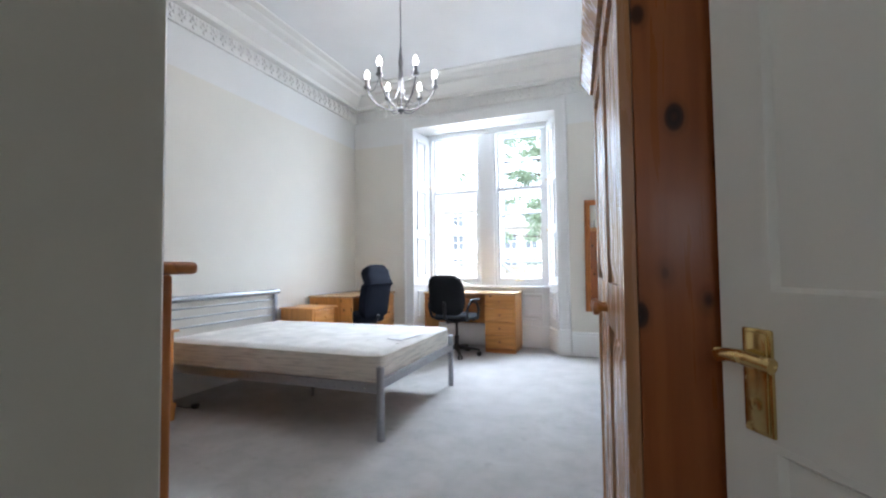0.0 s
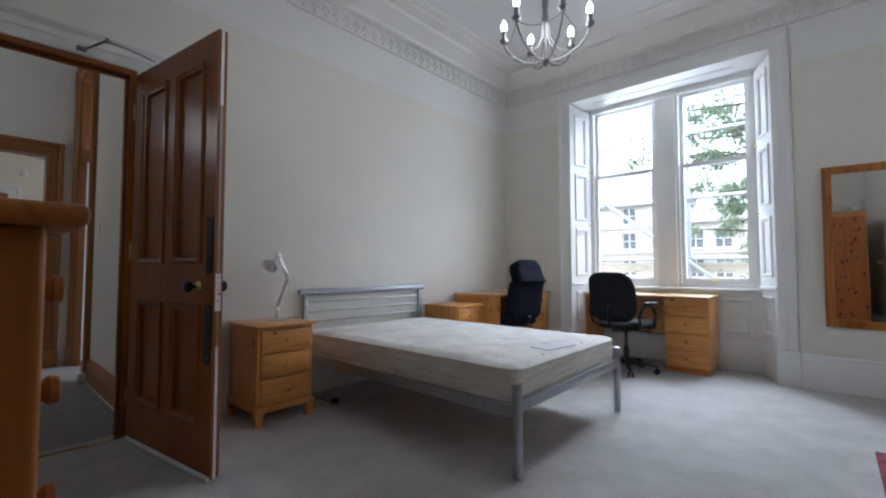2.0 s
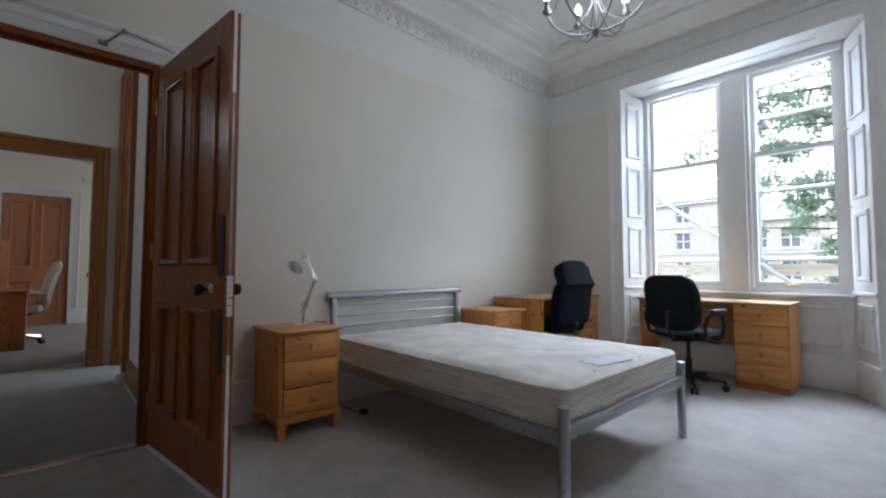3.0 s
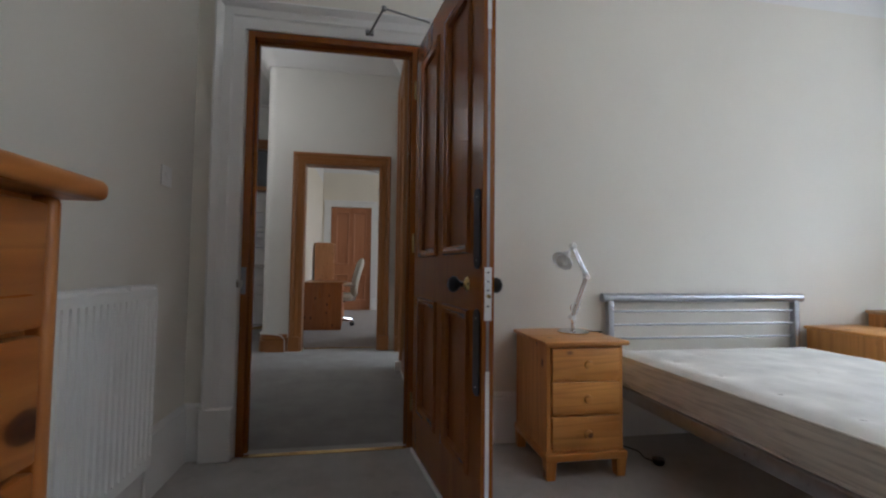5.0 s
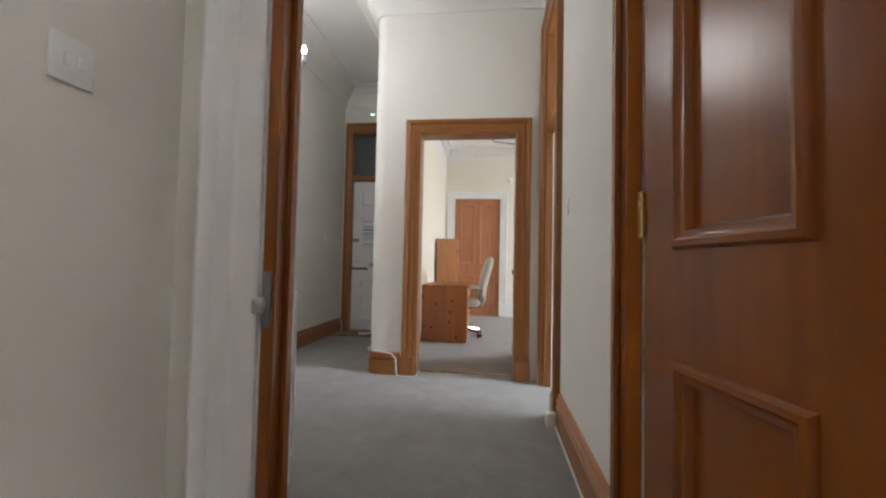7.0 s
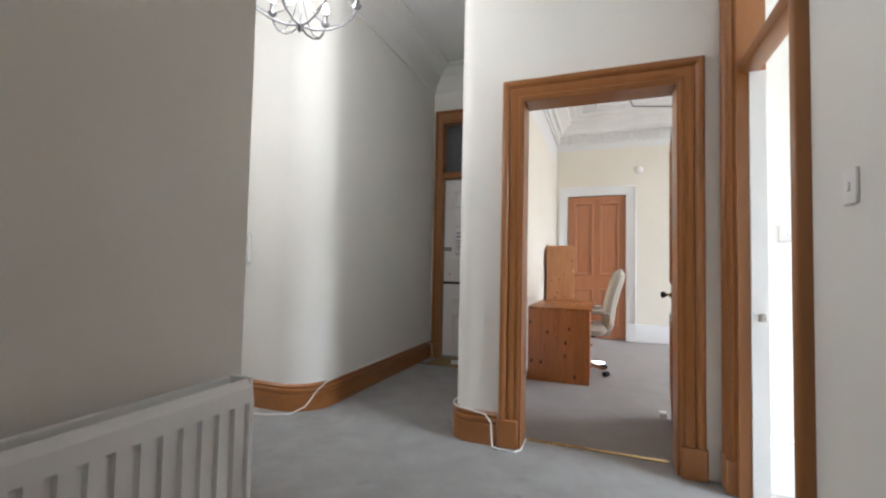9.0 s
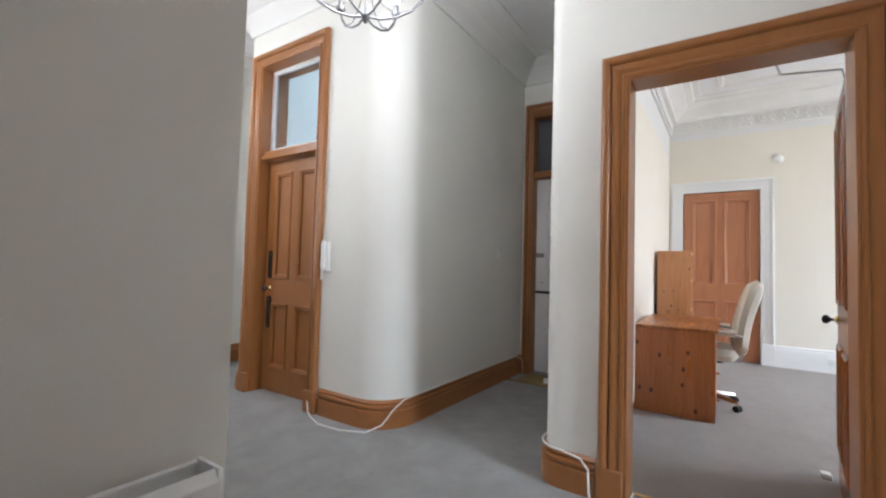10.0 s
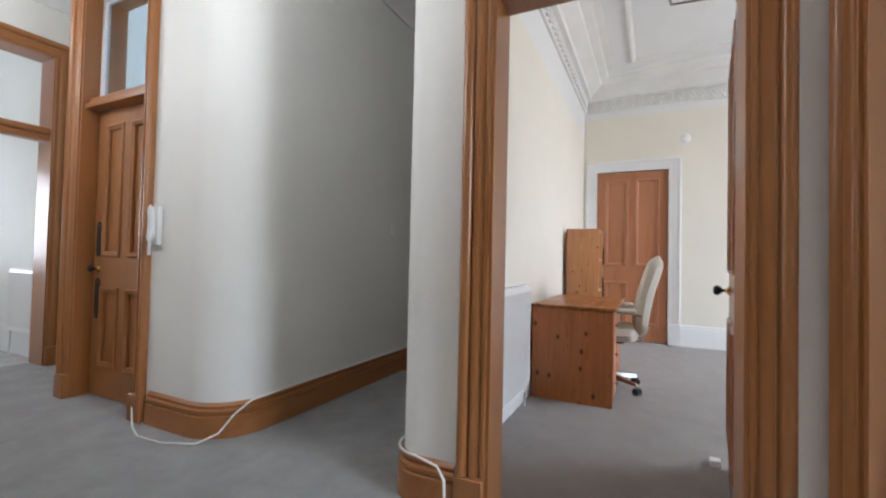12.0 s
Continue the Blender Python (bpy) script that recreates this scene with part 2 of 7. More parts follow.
M = {
    "cream": paint("cream_emulsion", (0.76, 0.73, 0.66), 0.7, 60, 0.1, 0.025),
    "white_wall": paint("white_emulsion", (0.785, 0.78, 0.76), 0.7, 60, 0.1, 0.02),
    "hall_wall": paint("hall_emulsion", (0.80, 0.795, 0.75), 0.7, 60, 0.1, 0.025),
    "office_wall": paint("office_emulsion", (0.80, 0.755, 0.655), 0.7, 60, 0.1, 0.02),
    "ceiling": paint("ceiling_emulsion", (0.80, 0.80, 0.80), 0.8, 50, 0.1, 0.03),
    "gloss": paint("white_gloss_paint", (0.80, 0.80, 0.79), 0.42, 30, 0.1, 0.03),
    "old_white": paint("ivory_gloss_paint", (0.76, 0.74, 0.67), 0.32, 30, 0.1, 0.03),
    "plaster": paint("cornice_plaster", (0.80, 0.79, 0.76), 0.8, 40, 0.3, 0.06),
    "enamel": paint("radiator_enamel", (0.80, 0.80, 0.78), 0.3, 20, 0.05, 0.02),
    "plastic": paint("white_plastic", (0.80, 0.80, 0.78), 0.35, 20, 0.03, 0.01),
    "ivory": paint("ivory_plastic", (0.7, 0.64, 0.5), 0.4, 20, 0.03, 0.02),
    "black": paint("black_plastic", (0.018, 0.018, 0.02), 0.4, 60, 0.1, 0.1),
    "carpet": carpet_material("grey_carpet", (0.37, 0.36, 0.345), (0.52, 0.505, 0.485), (0.17, 0.155, 0.14)),
    "carpet_hall": carpet_material("dark_grey_carpet", (0.20, 0.196, 0.186), (0.29, 0.285, 0.275), (0.11, 0.10, 0.09)),
    "carpet_office": carpet_material("beige_carpet", (0.215, 0.185, 0.165), (0.275, 0.24, 0.215), (0.165, 0.14, 0.125)),
    "pine": wood("light_pine", (0.70, 0.33, 0.088), (0.57, 0.225, 0.048), (0.16, 0.055, 0.018), "Z", 0.35, 0.0, 0.26),
    "pine_x": wood("light_pine_level", (0.70, 0.33, 0.088), (0.57, 0.225, 0.048), (0.16, 0.055, 0.018), "Y", 0.32, 0.0, 0.26, 2.0),
    "bookcase_pine": wood("pale_knotty_pine", (0.56, 0.27, 0.12), (0.47, 0.20, 0.08), (0.12, 0.035, 0.012), "Z", 0.32, 0.0, 0.3, 9.0, 0.3, 1.5),
    "pine_w": wood("light_pine_cross", (0.70, 0.33, 0.088), (0.57, 0.225, 0.048), (0.16, 0.055, 0.018), "X", 0.32, 0.0, 0.26, 4.0),
    # Desk tops: the grazing sheen is put into a paler base colour.
    "desk_top": wood("sheen_paled_pine_top", (0.62, 0.42, 0.23), (0.55, 0.35, 0.17), (0.2, 0.09, 0.04), "X", 0.24, 0.0, 0.2, 14.0),
    "orange": wood("orange_pine_boards", (0.50, 0.195, 0.048), (0.38, 0.125, 0.026), (0.04, 0.010, 0.005), "Z", 0.3, 0.105, 0.4, 1.0),
    "chest_side": wood("chest_pine_boards", (0.50, 0.20, 0.05), (0.42, 0.148, 0.033), (0.10, 0.025, 0.008), "Z", 0.3, 0.072, 0.2, 1.0, 0.25, 0.8),
    # Knotty red wardrobe sides, base darkened for the shade on the near side.
    "ward_side": wood("red_knotty_board_shaded", (0.31, 0.098, 0.029), (0.235, 0.066, 0.018), (0.02, 0.006, 0.003), "Z", 0.3, 0.0, 0.55, 15.0, 0.3, 1.7),
    "orange_x": wood("orange_pine_level", (0.46, 0.17, 0.038), (0.33, 0.10, 0.018), (0.06, 0.014, 0.006), "X", 0.32, 0.0, 0.4, 1.4),
    "ward_front": wood("pale_pine_front", (0.45, 0.23, 0.10), (0.38, 0.17, 0.065), (0.12, 0.04, 0.015), "Z", 0.27, 0.0, 0.0, 5.0, 0.2),
    "door_dark": wood("red_brown_door", (0.27, 0.080, 0.009), (0.215, 0.060, 0.007), (0.06, 0.015, 0.006), "Z", 0.24, 0.0, 0.0, 3.0),
    "oak": wood("golden_brown_wood", (0.325, 0.135, 0.042), (0.30, 0.121, 0.036), (0.1, 0.035, 0.012), "Z", 0.3, 0.0, 0.0, 6.0),
    "oak_x": wood("golden_brown_wood_level", (0.325, 0.135, 0.042), (0.285, 0.113, 0.033), (0.1, 0.035, 0.012), "Y", 0.3, 0.0, 0.0, 7.0),
    "oak_w": wood("golden_brown_wood_cross", (0.325, 0.135, 0.042), (0.285, 0.113, 0.033), (0.1, 0.035, 0.012), "X", 0.3, 0.0, 0.0, 8.0),
    "salmon": wood("salmon_pine_door", (0.46, 0.20, 0.10), (0.38, 0.145, 0.065), (0.12, 0.04, 0.02), "Z", 0.3, 0.0, 0.0, 9.0),
    "red_pine": wood("red_knotty_pine", (0.50, 0.185, 0.06), (0.40, 0.125, 0.036), (0.06, 0.014, 0.006), "Z", 0.3, 0.14, 0.38, 11.0, 0.35, 1.45),
    "birch": wood("pale_birch_veneer", (0.60, 0.45, 0.26), (0.52, 0.37, 0.2), (0.3, 0.2, 0.1), "X", 0.4, 0.0, 0.0, 12.0),
    "steel": metal("silver_steel_paint", (0.42, 0.43, 0.46), 0.34),
    "chrome": metal("chrome", (0.80, 0.80, 0.80), 0.12),
    "pewter": metal("dark_pewter", (0.30, 0.30, 0.31), 0.35),
    "nickel": metal("brushed_nickel", (0.55, 0.54, 0.52), 0.28),
    "brass": metal("polished_brass", (0.70, 0.52, 0.22), 0.22),
    "bulb": glow("frosted_bulb", (1.0, 0.93, 0.85), 9.0),
    "bulb_off": paint("frosted_glass", (0.8, 0.8, 0.78), 0.2, 20, 0.02, 0.02),
    "glass": glass_material("window_glass"),
    "fanlight": glass_material("fanlight_glass", (0.42, 0.47, 0.52), 0.12),
    "navy": fabric("navy_cloth", (0.007, 0.009, 0.017)),
    "cloth": fabric("black_cloth", (0.016, 0.017, 0.02)),
    "leather": paint("cream_leather", (0.62, 0.58, 0.50), 0.45, 120, 0.3, 0.06),
    "ticking": fabric("quilted_ticking", (0.80, 0.785, 0.75), 180),
    "label": paint("white_label", (0.80, 0.80, 0.82), 0.4, 20, 0.02, 0.01),
    "paper": paint("paper", (0.76, 0.76, 0.78), 0.8, 30, 0.05, 0.02),
    "ink": paint("grey_ink", (0.16, 0.16, 0.2), 0.7, 30, 0.02, 0.05),
    "red": paint("red_enamel", (0.55, 0.02, 0.018), 0.3, 20, 0.05, 0.06),
    "green": paint("green_print", (0.05, 0.3, 0.1), 0.5, 20, 0.02, 0.02),
    "blue": fabric("blue_plastic_cloth", (0.015, 0.02, 0.14)),
    "slate": paint("dark_slate", (0.03, 0.03, 0.033), 0.45, 40, 0.3, 0.2),
    "mantel": paint("brown_marble", (0.11, 0.04, 0.03), 0.25, 12, 0.05, 0.4),
    "mat": fabric("coir_mat", (0.3, 0.22, 0.11), 90),
    "cable": paint("white_cable", (0.78, 0.78, 0.75), 0.4, 20, 0.02, 0.01),
    "sandstone": paint("pale_sandstone", (0.45, 0.41, 0.35), 0.9, 6, 0.4, 0.12),
    "stone_trim": paint("dressed_stone", (0.52, 0.48, 0.42), 0.9, 9, 0.3, 0.08),
    "roof_slate": paint("grey_roof_slate", (0.34, 0.35, 0.37), 0.7, 5, 0.4, 0.2),
    "pane_dark": paint("dark_window_pane", (0.12, 0.13, 0.14), 0.1, 5, 0.02, 0.3),
    "tarmac": paint("tarmac", (0.06, 0.06, 0.06), 0.9, 30, 0.4, 0.15),
    "bark": paint("tree_bark", (0.12, 0.09, 0.065), 0.9, 14, 0.8, 0.3),
    "scaffold": metal("galvanised_tube", (0.42, 0.43, 0.44), 0.45),
    "board": wood("scaffold_board", (0.42, 0.38, 0.3), (0.34, 0.29, 0.22), (0.1, 0.05, 0.03), "X", 0.8, 0.0, 0.2, 13.0),
}
m, t, p = shader("mirror_silver", 0.01, 1.0)
p.inputs["Base Color"].default_value = (0.9, 0.92, 0.91, 1)
M["mirror"] = m
M["ward_side"].node_tree.nodes["Principled BSDF"].inputs["Specular IOR Level"].default_value = 0.25
M["black"].node_tree.nodes["Principled BSDF"].inputs["Specular IOR Level"].default_value = 0.25
M["mattress_side"] = quilted("cream_damask", (0.76, 0.73, 0.665))
m, t, p = shader("leaf_green", 0.5)
info = t.nodes.new("ShaderNodeNewGeometry")
t.links.new(ramp(t, info.outputs["Random Per Island"], [(0.0, (0.15, 0.19, 0.12)), (1.0, (0.26, 0.31, 0.21))]), p.inputs["Base Color"])
thin = node(t, "BsdfTranslucent", Color=(0.42, 0.50, 0.34, 1))
both = node(t, "MixShader", Fac=0.55)
t.links.new(p.outputs[0], both.inputs[1])
t.links.new(thin.outputs[0], both.inputs[2])
t.links.new(both.outputs[0], t.nodes["Material Output"].inputs[0])
M["leaf"] = m
m, t, p = shader("woven_red_rug", 0.95)
v = node(t, "TexVoronoi", Scale=16.0)
t.links.new(coords(t), v.inputs[0])
t.links.new(ramp(t, v.outputs["Distance"], [(0.1, (0.16, 0.05, 0.09)), (0.4, (0.2, 0.018, 0.03)), (0.7, (0.09, 0.012, 0.025))]), p.inputs["Base Color"])
n = node(t, "TexNoise", Scale=300.0)
t.links.new(coords(t), n.inputs[0])
bump(t, p, n.outputs[0], 0.5, 0.003)
M["rug"] = m
m, t, p = shader("frosted_shade_glass", 0.35)
p.inputs["Base Color"].default_value = (0.86, 0.88, 0.89, 1)
p.inputs["Transmission Weight"].default_value = 0.55
p.inputs["IOR"].default_value = 1.25
M["shade_glass"] = m


# ---- shapes ----
def box(bm, x0, y0, z0, x1, y1, z1, bevel=0.0, seg=2, m=None):
    vs = [bm.verts.new((x, y, z)) for x in (x0, x1) for y in (y0, y1) for z in (z0, z1)]
    fs = [bm.faces.new([vs[i] for i in f]) for f in ((0, 1, 3, 2), (4, 6, 7, 5), (0, 4, 5, 1), (2, 3, 7, 6), (0, 2, 6, 4), (1, 5, 7, 3))]
    bmesh.ops.recalc_face_normals(bm, faces=fs)
    if m is not None:
        bmesh.ops.transform(bm, matrix=m, verts=vs)
    if bevel:
        es = list({e for f in fs for e in f.edges})
        bmesh.ops.bevel(bm, geom=es, offset=bevel, segments=seg, profile=0.5, affect="EDGES")
    return bm


def ring(bm, pts_loops, closed=True, caps=True):
    """Skin a row of vertex loops."""
    rows = [[bm.verts.new(p) for p in loop] for loop in pts_loops]
    n = len(rows[0])
    for a, b in zip(rows, rows[1:]):
        for i in range(n if closed else n - 1):
            j = (i + 1) % n
            bm.faces.new((a[i], a[j], b[j], b[i]))
    if caps and closed:
        bm.faces.new(list(reversed(rows[0])))
        bm.faces.new(rows[-1])
    return bm


def tube(bm, pts, r, n=10, r_end=None):
    """A round bar along a line of points."""
    pts = [Vector(p) for p in pts]
    up = Vector((0, 0, 1))
    loops = []
    side = None
    for i, p in enumerate(pts):
        d = (pts[min(i + 1, len(pts) - 1)] - pts[max(i - 1, 0)]).normalized()
        if side is None:
            side = d.cross(up if abs(d.z) < 0.9 else Vector((1, 0, 0))).normalized()
        side = (side - d * side.dot(d)).normalized()
        other = d.cross(side)
        rr = r if r_end is None else r + (r_end - r) * i / (len(pts) - 1)
        loops.append([p + (side * math.cos(a) + other * math.sin(a)) * rr for a in (k * 2 * math.pi / n for k in range(n))])
    return ring(bm, loops)


def lathe(bm, profile, at=(0, 0, 0), n=20, m=None):
    """Turn (radius, height) pairs round the z axis."""
    m = m or Matrix.Translation(at)
    return ring(bm, [[m @ Vector((max(r, 0.0004) * math.cos(a), max(r, 0.0004) * math.sin(a), z)) for a in (k * 2 * math.pi / n for k in range(n))] for r, z in profile])


def sweep(bm, path, profile, m=None, loop=False):
    """Carry a profile of (outward, height) along a plan path with mitred corners; outward is to the left of the way."""
    m = m or Matrix()
    pts = [Vector(p) for p in path]
    k = len(pts)
    loops = []
    for i in range(k):
        a = pts[i - 1] if (i > 0 or loop) else None
        b = pts[(i + 1) % k] if (i < k - 1 or loop) else None
        d1 = (pts[i] - a).normalized() if a is not None else None
        d2 = (b - pts[i]).normalized() if b is not None else None
        d1, d2 = d1 or d2, d2 or d1
        n1, n2 = Vector((-d1.y, d1.x)), Vector((-d2.y, d2.x))
        mid = (n1 + n2).normalized()
        mid /= max(0.3, mid.dot(n1))
        loops.append([m @ Vector((pts[i].x + mid.x * o, pts[i].y + mid.y * o, h)) for o, h in profile])
    if loop:
        loops.append(loops[0])
    ring(bm, loops, closed=True, caps=not loop)
    bmesh.ops.remove_doubles(bm, verts=bm.verts, dist=0.00005)
    bmesh.ops.recalc_face_normals(bm, faces=bm.faces)
    return bm


def arc(cx, cy, r, a0, a1, n=10):
    return [(cx + r * math.cos(radians(a0 + (a1 - a0) * i / n)), cy + r * math.sin(radians(a0 + (a1 - a0) * i / n))) for i in range(n + 1)]


def mesh_of(name, bm, material, smooth=40):
    me = bpy.data.meshes.new(name)
    bm.to_mesh(me)
    bm.free()
    for mat in material if isinstance(material, (list, tuple)) else [material]:
        me.materials.append(mat)
    if smooth:
        me.shade_smooth()
        me.set_sharp_from_angle(angle=radians(smooth))
    return me


def part(name, bm, material, parent=None, label="", smooth=40):
    ob = new(name, mesh_of(name, bm, material, smooth))
    if parent is not None:
        ob.parent = parent
    if label:
        tagged(ob, label)
    return ob


def thing(name, label, category, at=(0, 0, 0), rz=0, group=""):
    ob = new(name)
    ob.matrix_world = pose(*at, 0, 0, rz)
    return tagged(ob, label, category, group)


def setting(name, bm, material, label, category, smooth=40):
    return tagged(part(name, bm, material, None, "", smooth), label, category, "", "structure")


def nb():
    return bmesh.new()


FACE_PX = Matrix(((0, 0, 1, 0), (1, 0, 0, 0), (0, 1, 0, 0), (0, 0, 0, 1)))     # (u, v, w) to wall facing +x: u along y
FACE_NX = Matrix(((0, 0, -1, 0), (-1, 0, 0, 0), (0, 1, 0, 0), (0, 0, 0, 1)))   # facing -x: u along -y
FACE_NY = Matrix(((1, 0, 0, 0), (0, 0, -1, 0), (0, 1, 0, 0), (0, 0, 0, 1)))    # facing -y: u along x
FACE_PY = Matrix(((-1, 0, 0, 0), (0, 0, 1, 0), (0, 1, 0, 0), (0, 0, 0, 1)))    # facing +y: u along -x


def on(face, x, y):
    return Matrix.Translation((x, y, 0)) @ face


# ---- structure ----
HIGH = 3.52
XW, XE, YS, YN = -3.335, 0.75, 0.28, 5.53


def wall(name, x0, x1, y0, y1, openings, label, materials, pick, z_cuts=(), top=HIGH, bottom=0.0):
    """A straight wall with through openings (along from, to, z from, to); pick gives the material slot of a face."""
    along_x = (x1 - x0) > (y1 - y0)
    u0, u1 = (x0, x1) if along_x else (y0, y1)
    us = sorted({u0, u1, *(o[0] for o in openings), *(o[1] for o in openings)})
    zs = sorted({bottom, top, *z_cuts, *(o[2] for o in openings), *(o[3] for o in openings)})
    solid = set()
    for i in range(len(us) - 1):
        for k in range(len(zs) - 1):
            cu, cz = (us[i] + us[i + 1]) / 2, (zs[k] + zs[k + 1]) / 2
            if not any(o[0] < cu < o[1] and o[2] < cz < o[3] for o in openings):
                solid.add((i, k))
    bm = nb()
    verts = {}

    def v(u, w, z):
        key = (round(u, 4), round(w, 4), round(z, 4))
        if key not in verts:
            verts[key] = bm.verts.new((u, w, z) if along_x else (w, u, z))
        return verts[key]

    w0, w1 = (y0, y1) if along_x else (x0, x1)
    for i, k in solid:
        a, b, c, d = us[i], us[i + 1], zs[k], zs[k + 1]
        quads = [[(a, w0, c), (b, w0, c), (b, w0, d), (a, w0, d)], [(a, w1, c), (b, w1, c), (b, w1, d), (a, w1, d)]]
        if (i - 1, k) not in solid:
            quads.append([(a, w0, c), (a, w1, c), (a, w1, d), (a, w0, d)])
        if (i + 1, k) not in solid:
            quads.append([(b, w0, c), (b, w1, c), (b, w1, d), (b, w0, d)])
        if (i, k - 1) not in solid:
            quads.append([(a, w0, c), (b, w0, c), (b, w1, c), (a, w1, c)])
        if (i, k + 1) not in solid:
            quads.append([(a, w0, d), (b, w0, d), (b, w1, d), (a, w1, d)])
        for q in quads:
            bm.faces.new([v(*p) for p in q])
    bmesh.ops.recalc_face_normals(bm, faces=bm.faces)
    for f in bm.faces:
        f.material_index = pick(f.calc_center_median(), f.normal)
    return setting(name, bm, [M[k] for k in materials], label, "wall", 0)


def plain(c, n):
    return 0


def prism(name, outline, z0, z1, material, label, category="wall"):
    bm = nb()
    ring(bm, [[(x, y, z) for x, y in outline] for z in (z0, z1)])
    bmesh.ops.recalc_face_normals(bm, faces=bm.faces)
    return setting(name, bm, M[material], label, category, 35)


def slab(name, x0, y0, z0, x1, y1, z1, material, label, category):
    return setting(name, box(nb(), x0, y0, z0, x1, y1, z1), M[material], label, category, 0)


FRIEZE = 2.775
slab("floor_bedroom", -3.41, 0.0, -0.12, 0.9, 6.1, 0.0, "carpet", "grey cut-pile carpet with faint tread stains", "floor")
slab("floor_hall", -8.7, -4.3, -0.12, -3.41, 1.6, -0.001, "carpet_hall", "grey carpet of the hall, darker than the bedroom carpet", "floor")
slab("floor_office", -11.2, 0.1, -0.12, -6.34, 5.1, 0.0005, "carpet_office", "beige grey carpet of the study", "floor")
slab("floor_side_room", -6.34, 1.6, -0.12, -3.41, 4.4, -0.002, "carpet", "grey carpet of the side room", "floor")
slab("floor_kitchen", -8.7, -8.7, -0.12, -3.9, -4.3, -0.002, "carpet", "grey carpet beyond the glazed screen", "floor")
slab("floor_washroom", -0.9, -1.7, -0.12, 0.9, 0.0, -0.002, "carpet", "grey floor of the small room", "floor")
slab("ceiling_bedroom", -3.41, -0.2, HIGH, 0.9, 6.1, HIGH + 0.1, "ceiling", "white painted plaster ceiling", "ceiling")
slab("ceiling_hall", -8.7, -4.3, HIGH + 0.05, -3.41, 1.75, HIGH + 0.15, "ceiling", "white painted hall ceiling", "ceiling")
slab("ceiling_office", -11.2, -0.03, HIGH + 0.1, -6.17, 5.1, HIGH + 0.2, "ceiling", "white painted study ceiling", "ceiling")
slab("ceiling_side_room", -6.17, 1.75, HIGH + 0.02, -3.41, 4.4, HIGH + 0.1, "ceiling", "white painted ceiling of the side room", "ceiling")
slab("ceiling_kitchen", -8.7, -8.7, HIGH + 0.02, -3.9, -4.3, HIGH + 0.1, "ceiling", "white painted ceiling beyond the screen", "ceiling")
slab("ceiling_washroom", -0.9, -1.7, 2.5, 0.9, 0.05, 2.6, "ceiling", "white ceiling of the small room", "ceiling")

# bedroom
wall("wall_bedroom_west", -3.42, XW, 0.02, 6.1, [(0.53, 1.44, 0, 2.235)], "cream wall with a white frieze above", ["cream", "white_wall", "hall_wall"],
     lambda c, n: 2 if n.x < -0.5 else (1 if c.z > FRIEZE else 0), (FRIEZE,))
wall("wall_bedroom_north", XW, 0.9, YN, 5.93, [(-2.41, -0.51, 0, 2.97)], "cream window wall with a white frieze above", ["cream", "white_wall"],
     lambda c, n: 1 if c.z > FRIEZE or abs(n.y) < 0.5 else 0, (FRIEZE,))
wall("wall_bedroom_north_outer", XW, 0.9, 5.932, 6.1, [(-2.33, -0.68, 0.80, 2.96)], "outer leaf of the window wall", ["white_wall"], plain)
wall("wall_bedroom_south", XW, XE, 0.05, YS, [(-0.133, 0.60, 0, 2.06)], "cream wall with a narrow doorway", ["cream", "white_wall"],
     lambda c, n: 1 if c.z > FRIEZE else 0, (FRIEZE,))
wall("wall_bedroom_east", XE, 0.9, -1.7, YN, [], "cream wall with a white frieze above", ["cream", "white_wall"], lambda c, n: 1 if c.z > FRIEZE else 0, (FRIEZE,))
# The opening is added, out of view, to let light into the small room.
wall("wall_washroom_south", -0.9, 0.75, -1.7, -1.6, [(-0.12, 0.22, 1.45, 1.9)], "plain wall of the small room", ["white_wall"], plain, top=2.5)
wall("wall_washroom_west", -0.9, -0.8, -1.6, 0.05, [], "plain wall of the small room", ["white_wall"], plain, top=2.5)

# hall
H3 = HIGH + 0.05
wall("wall_passage_south", -4.205, -3.42, -0.04, 0.14, [], "cream stub wall with a radiator", ["cream"], plain, top=H3)
wall("wall_hall_east", -4.205, -4.02, -4.05, -0.04, [(-1.02, -0.11, 0, 2.2)], "off-white hall wall", ["hall_wall"], plain, top=H3)
wall("wall_passage_north", -6.16, -3.42, 1.54, 1.66, [(-6.03, -5.28, 0, 3.02)], "off-white wall with a tall doorway", ["hall_wall"], plain, top=H3)
wall("wall_study_east", -6.33, -6.16, 0.20, 5.1, [(0.40, 1.305, 0, 2.21)], "off-white wall with a doorway to the study", ["hall_wall", "office_wall", "white_wall"],
     lambda c, n: (2 if c.z > FRIEZE + 0.1 else 1) if n.x < -0.5 else 0, (FRIEZE + 0.1,), top=HIGH + 0.1)
prism("wall_corner_north", [(-6.16, 0.20), *arc(-6.28, 0.09, 0.12, 0, -90), (-6.33, -0.03), (-6.33, 0.20)], 0, H3, "hall_wall", "rounded off-white plaster corner")
wall("wall_corridor_north", -11.2, -6.33, -0.03, 0.12, [], "off-white corridor wall", ["hall_wall", "white_wall", "office_wall"],
     lambda c, n: 0 if n.y < 0.5 else (1 if c.z > FRIEZE + 0.1 else 2), (FRIEZE + 0.1,), top=HIGH + 0.1)
wall("wall_corridor_south", -8.45, -6.40, -1.40, -1.15, [], "off-white corridor wall", ["hall_wall"], plain, top=H3)
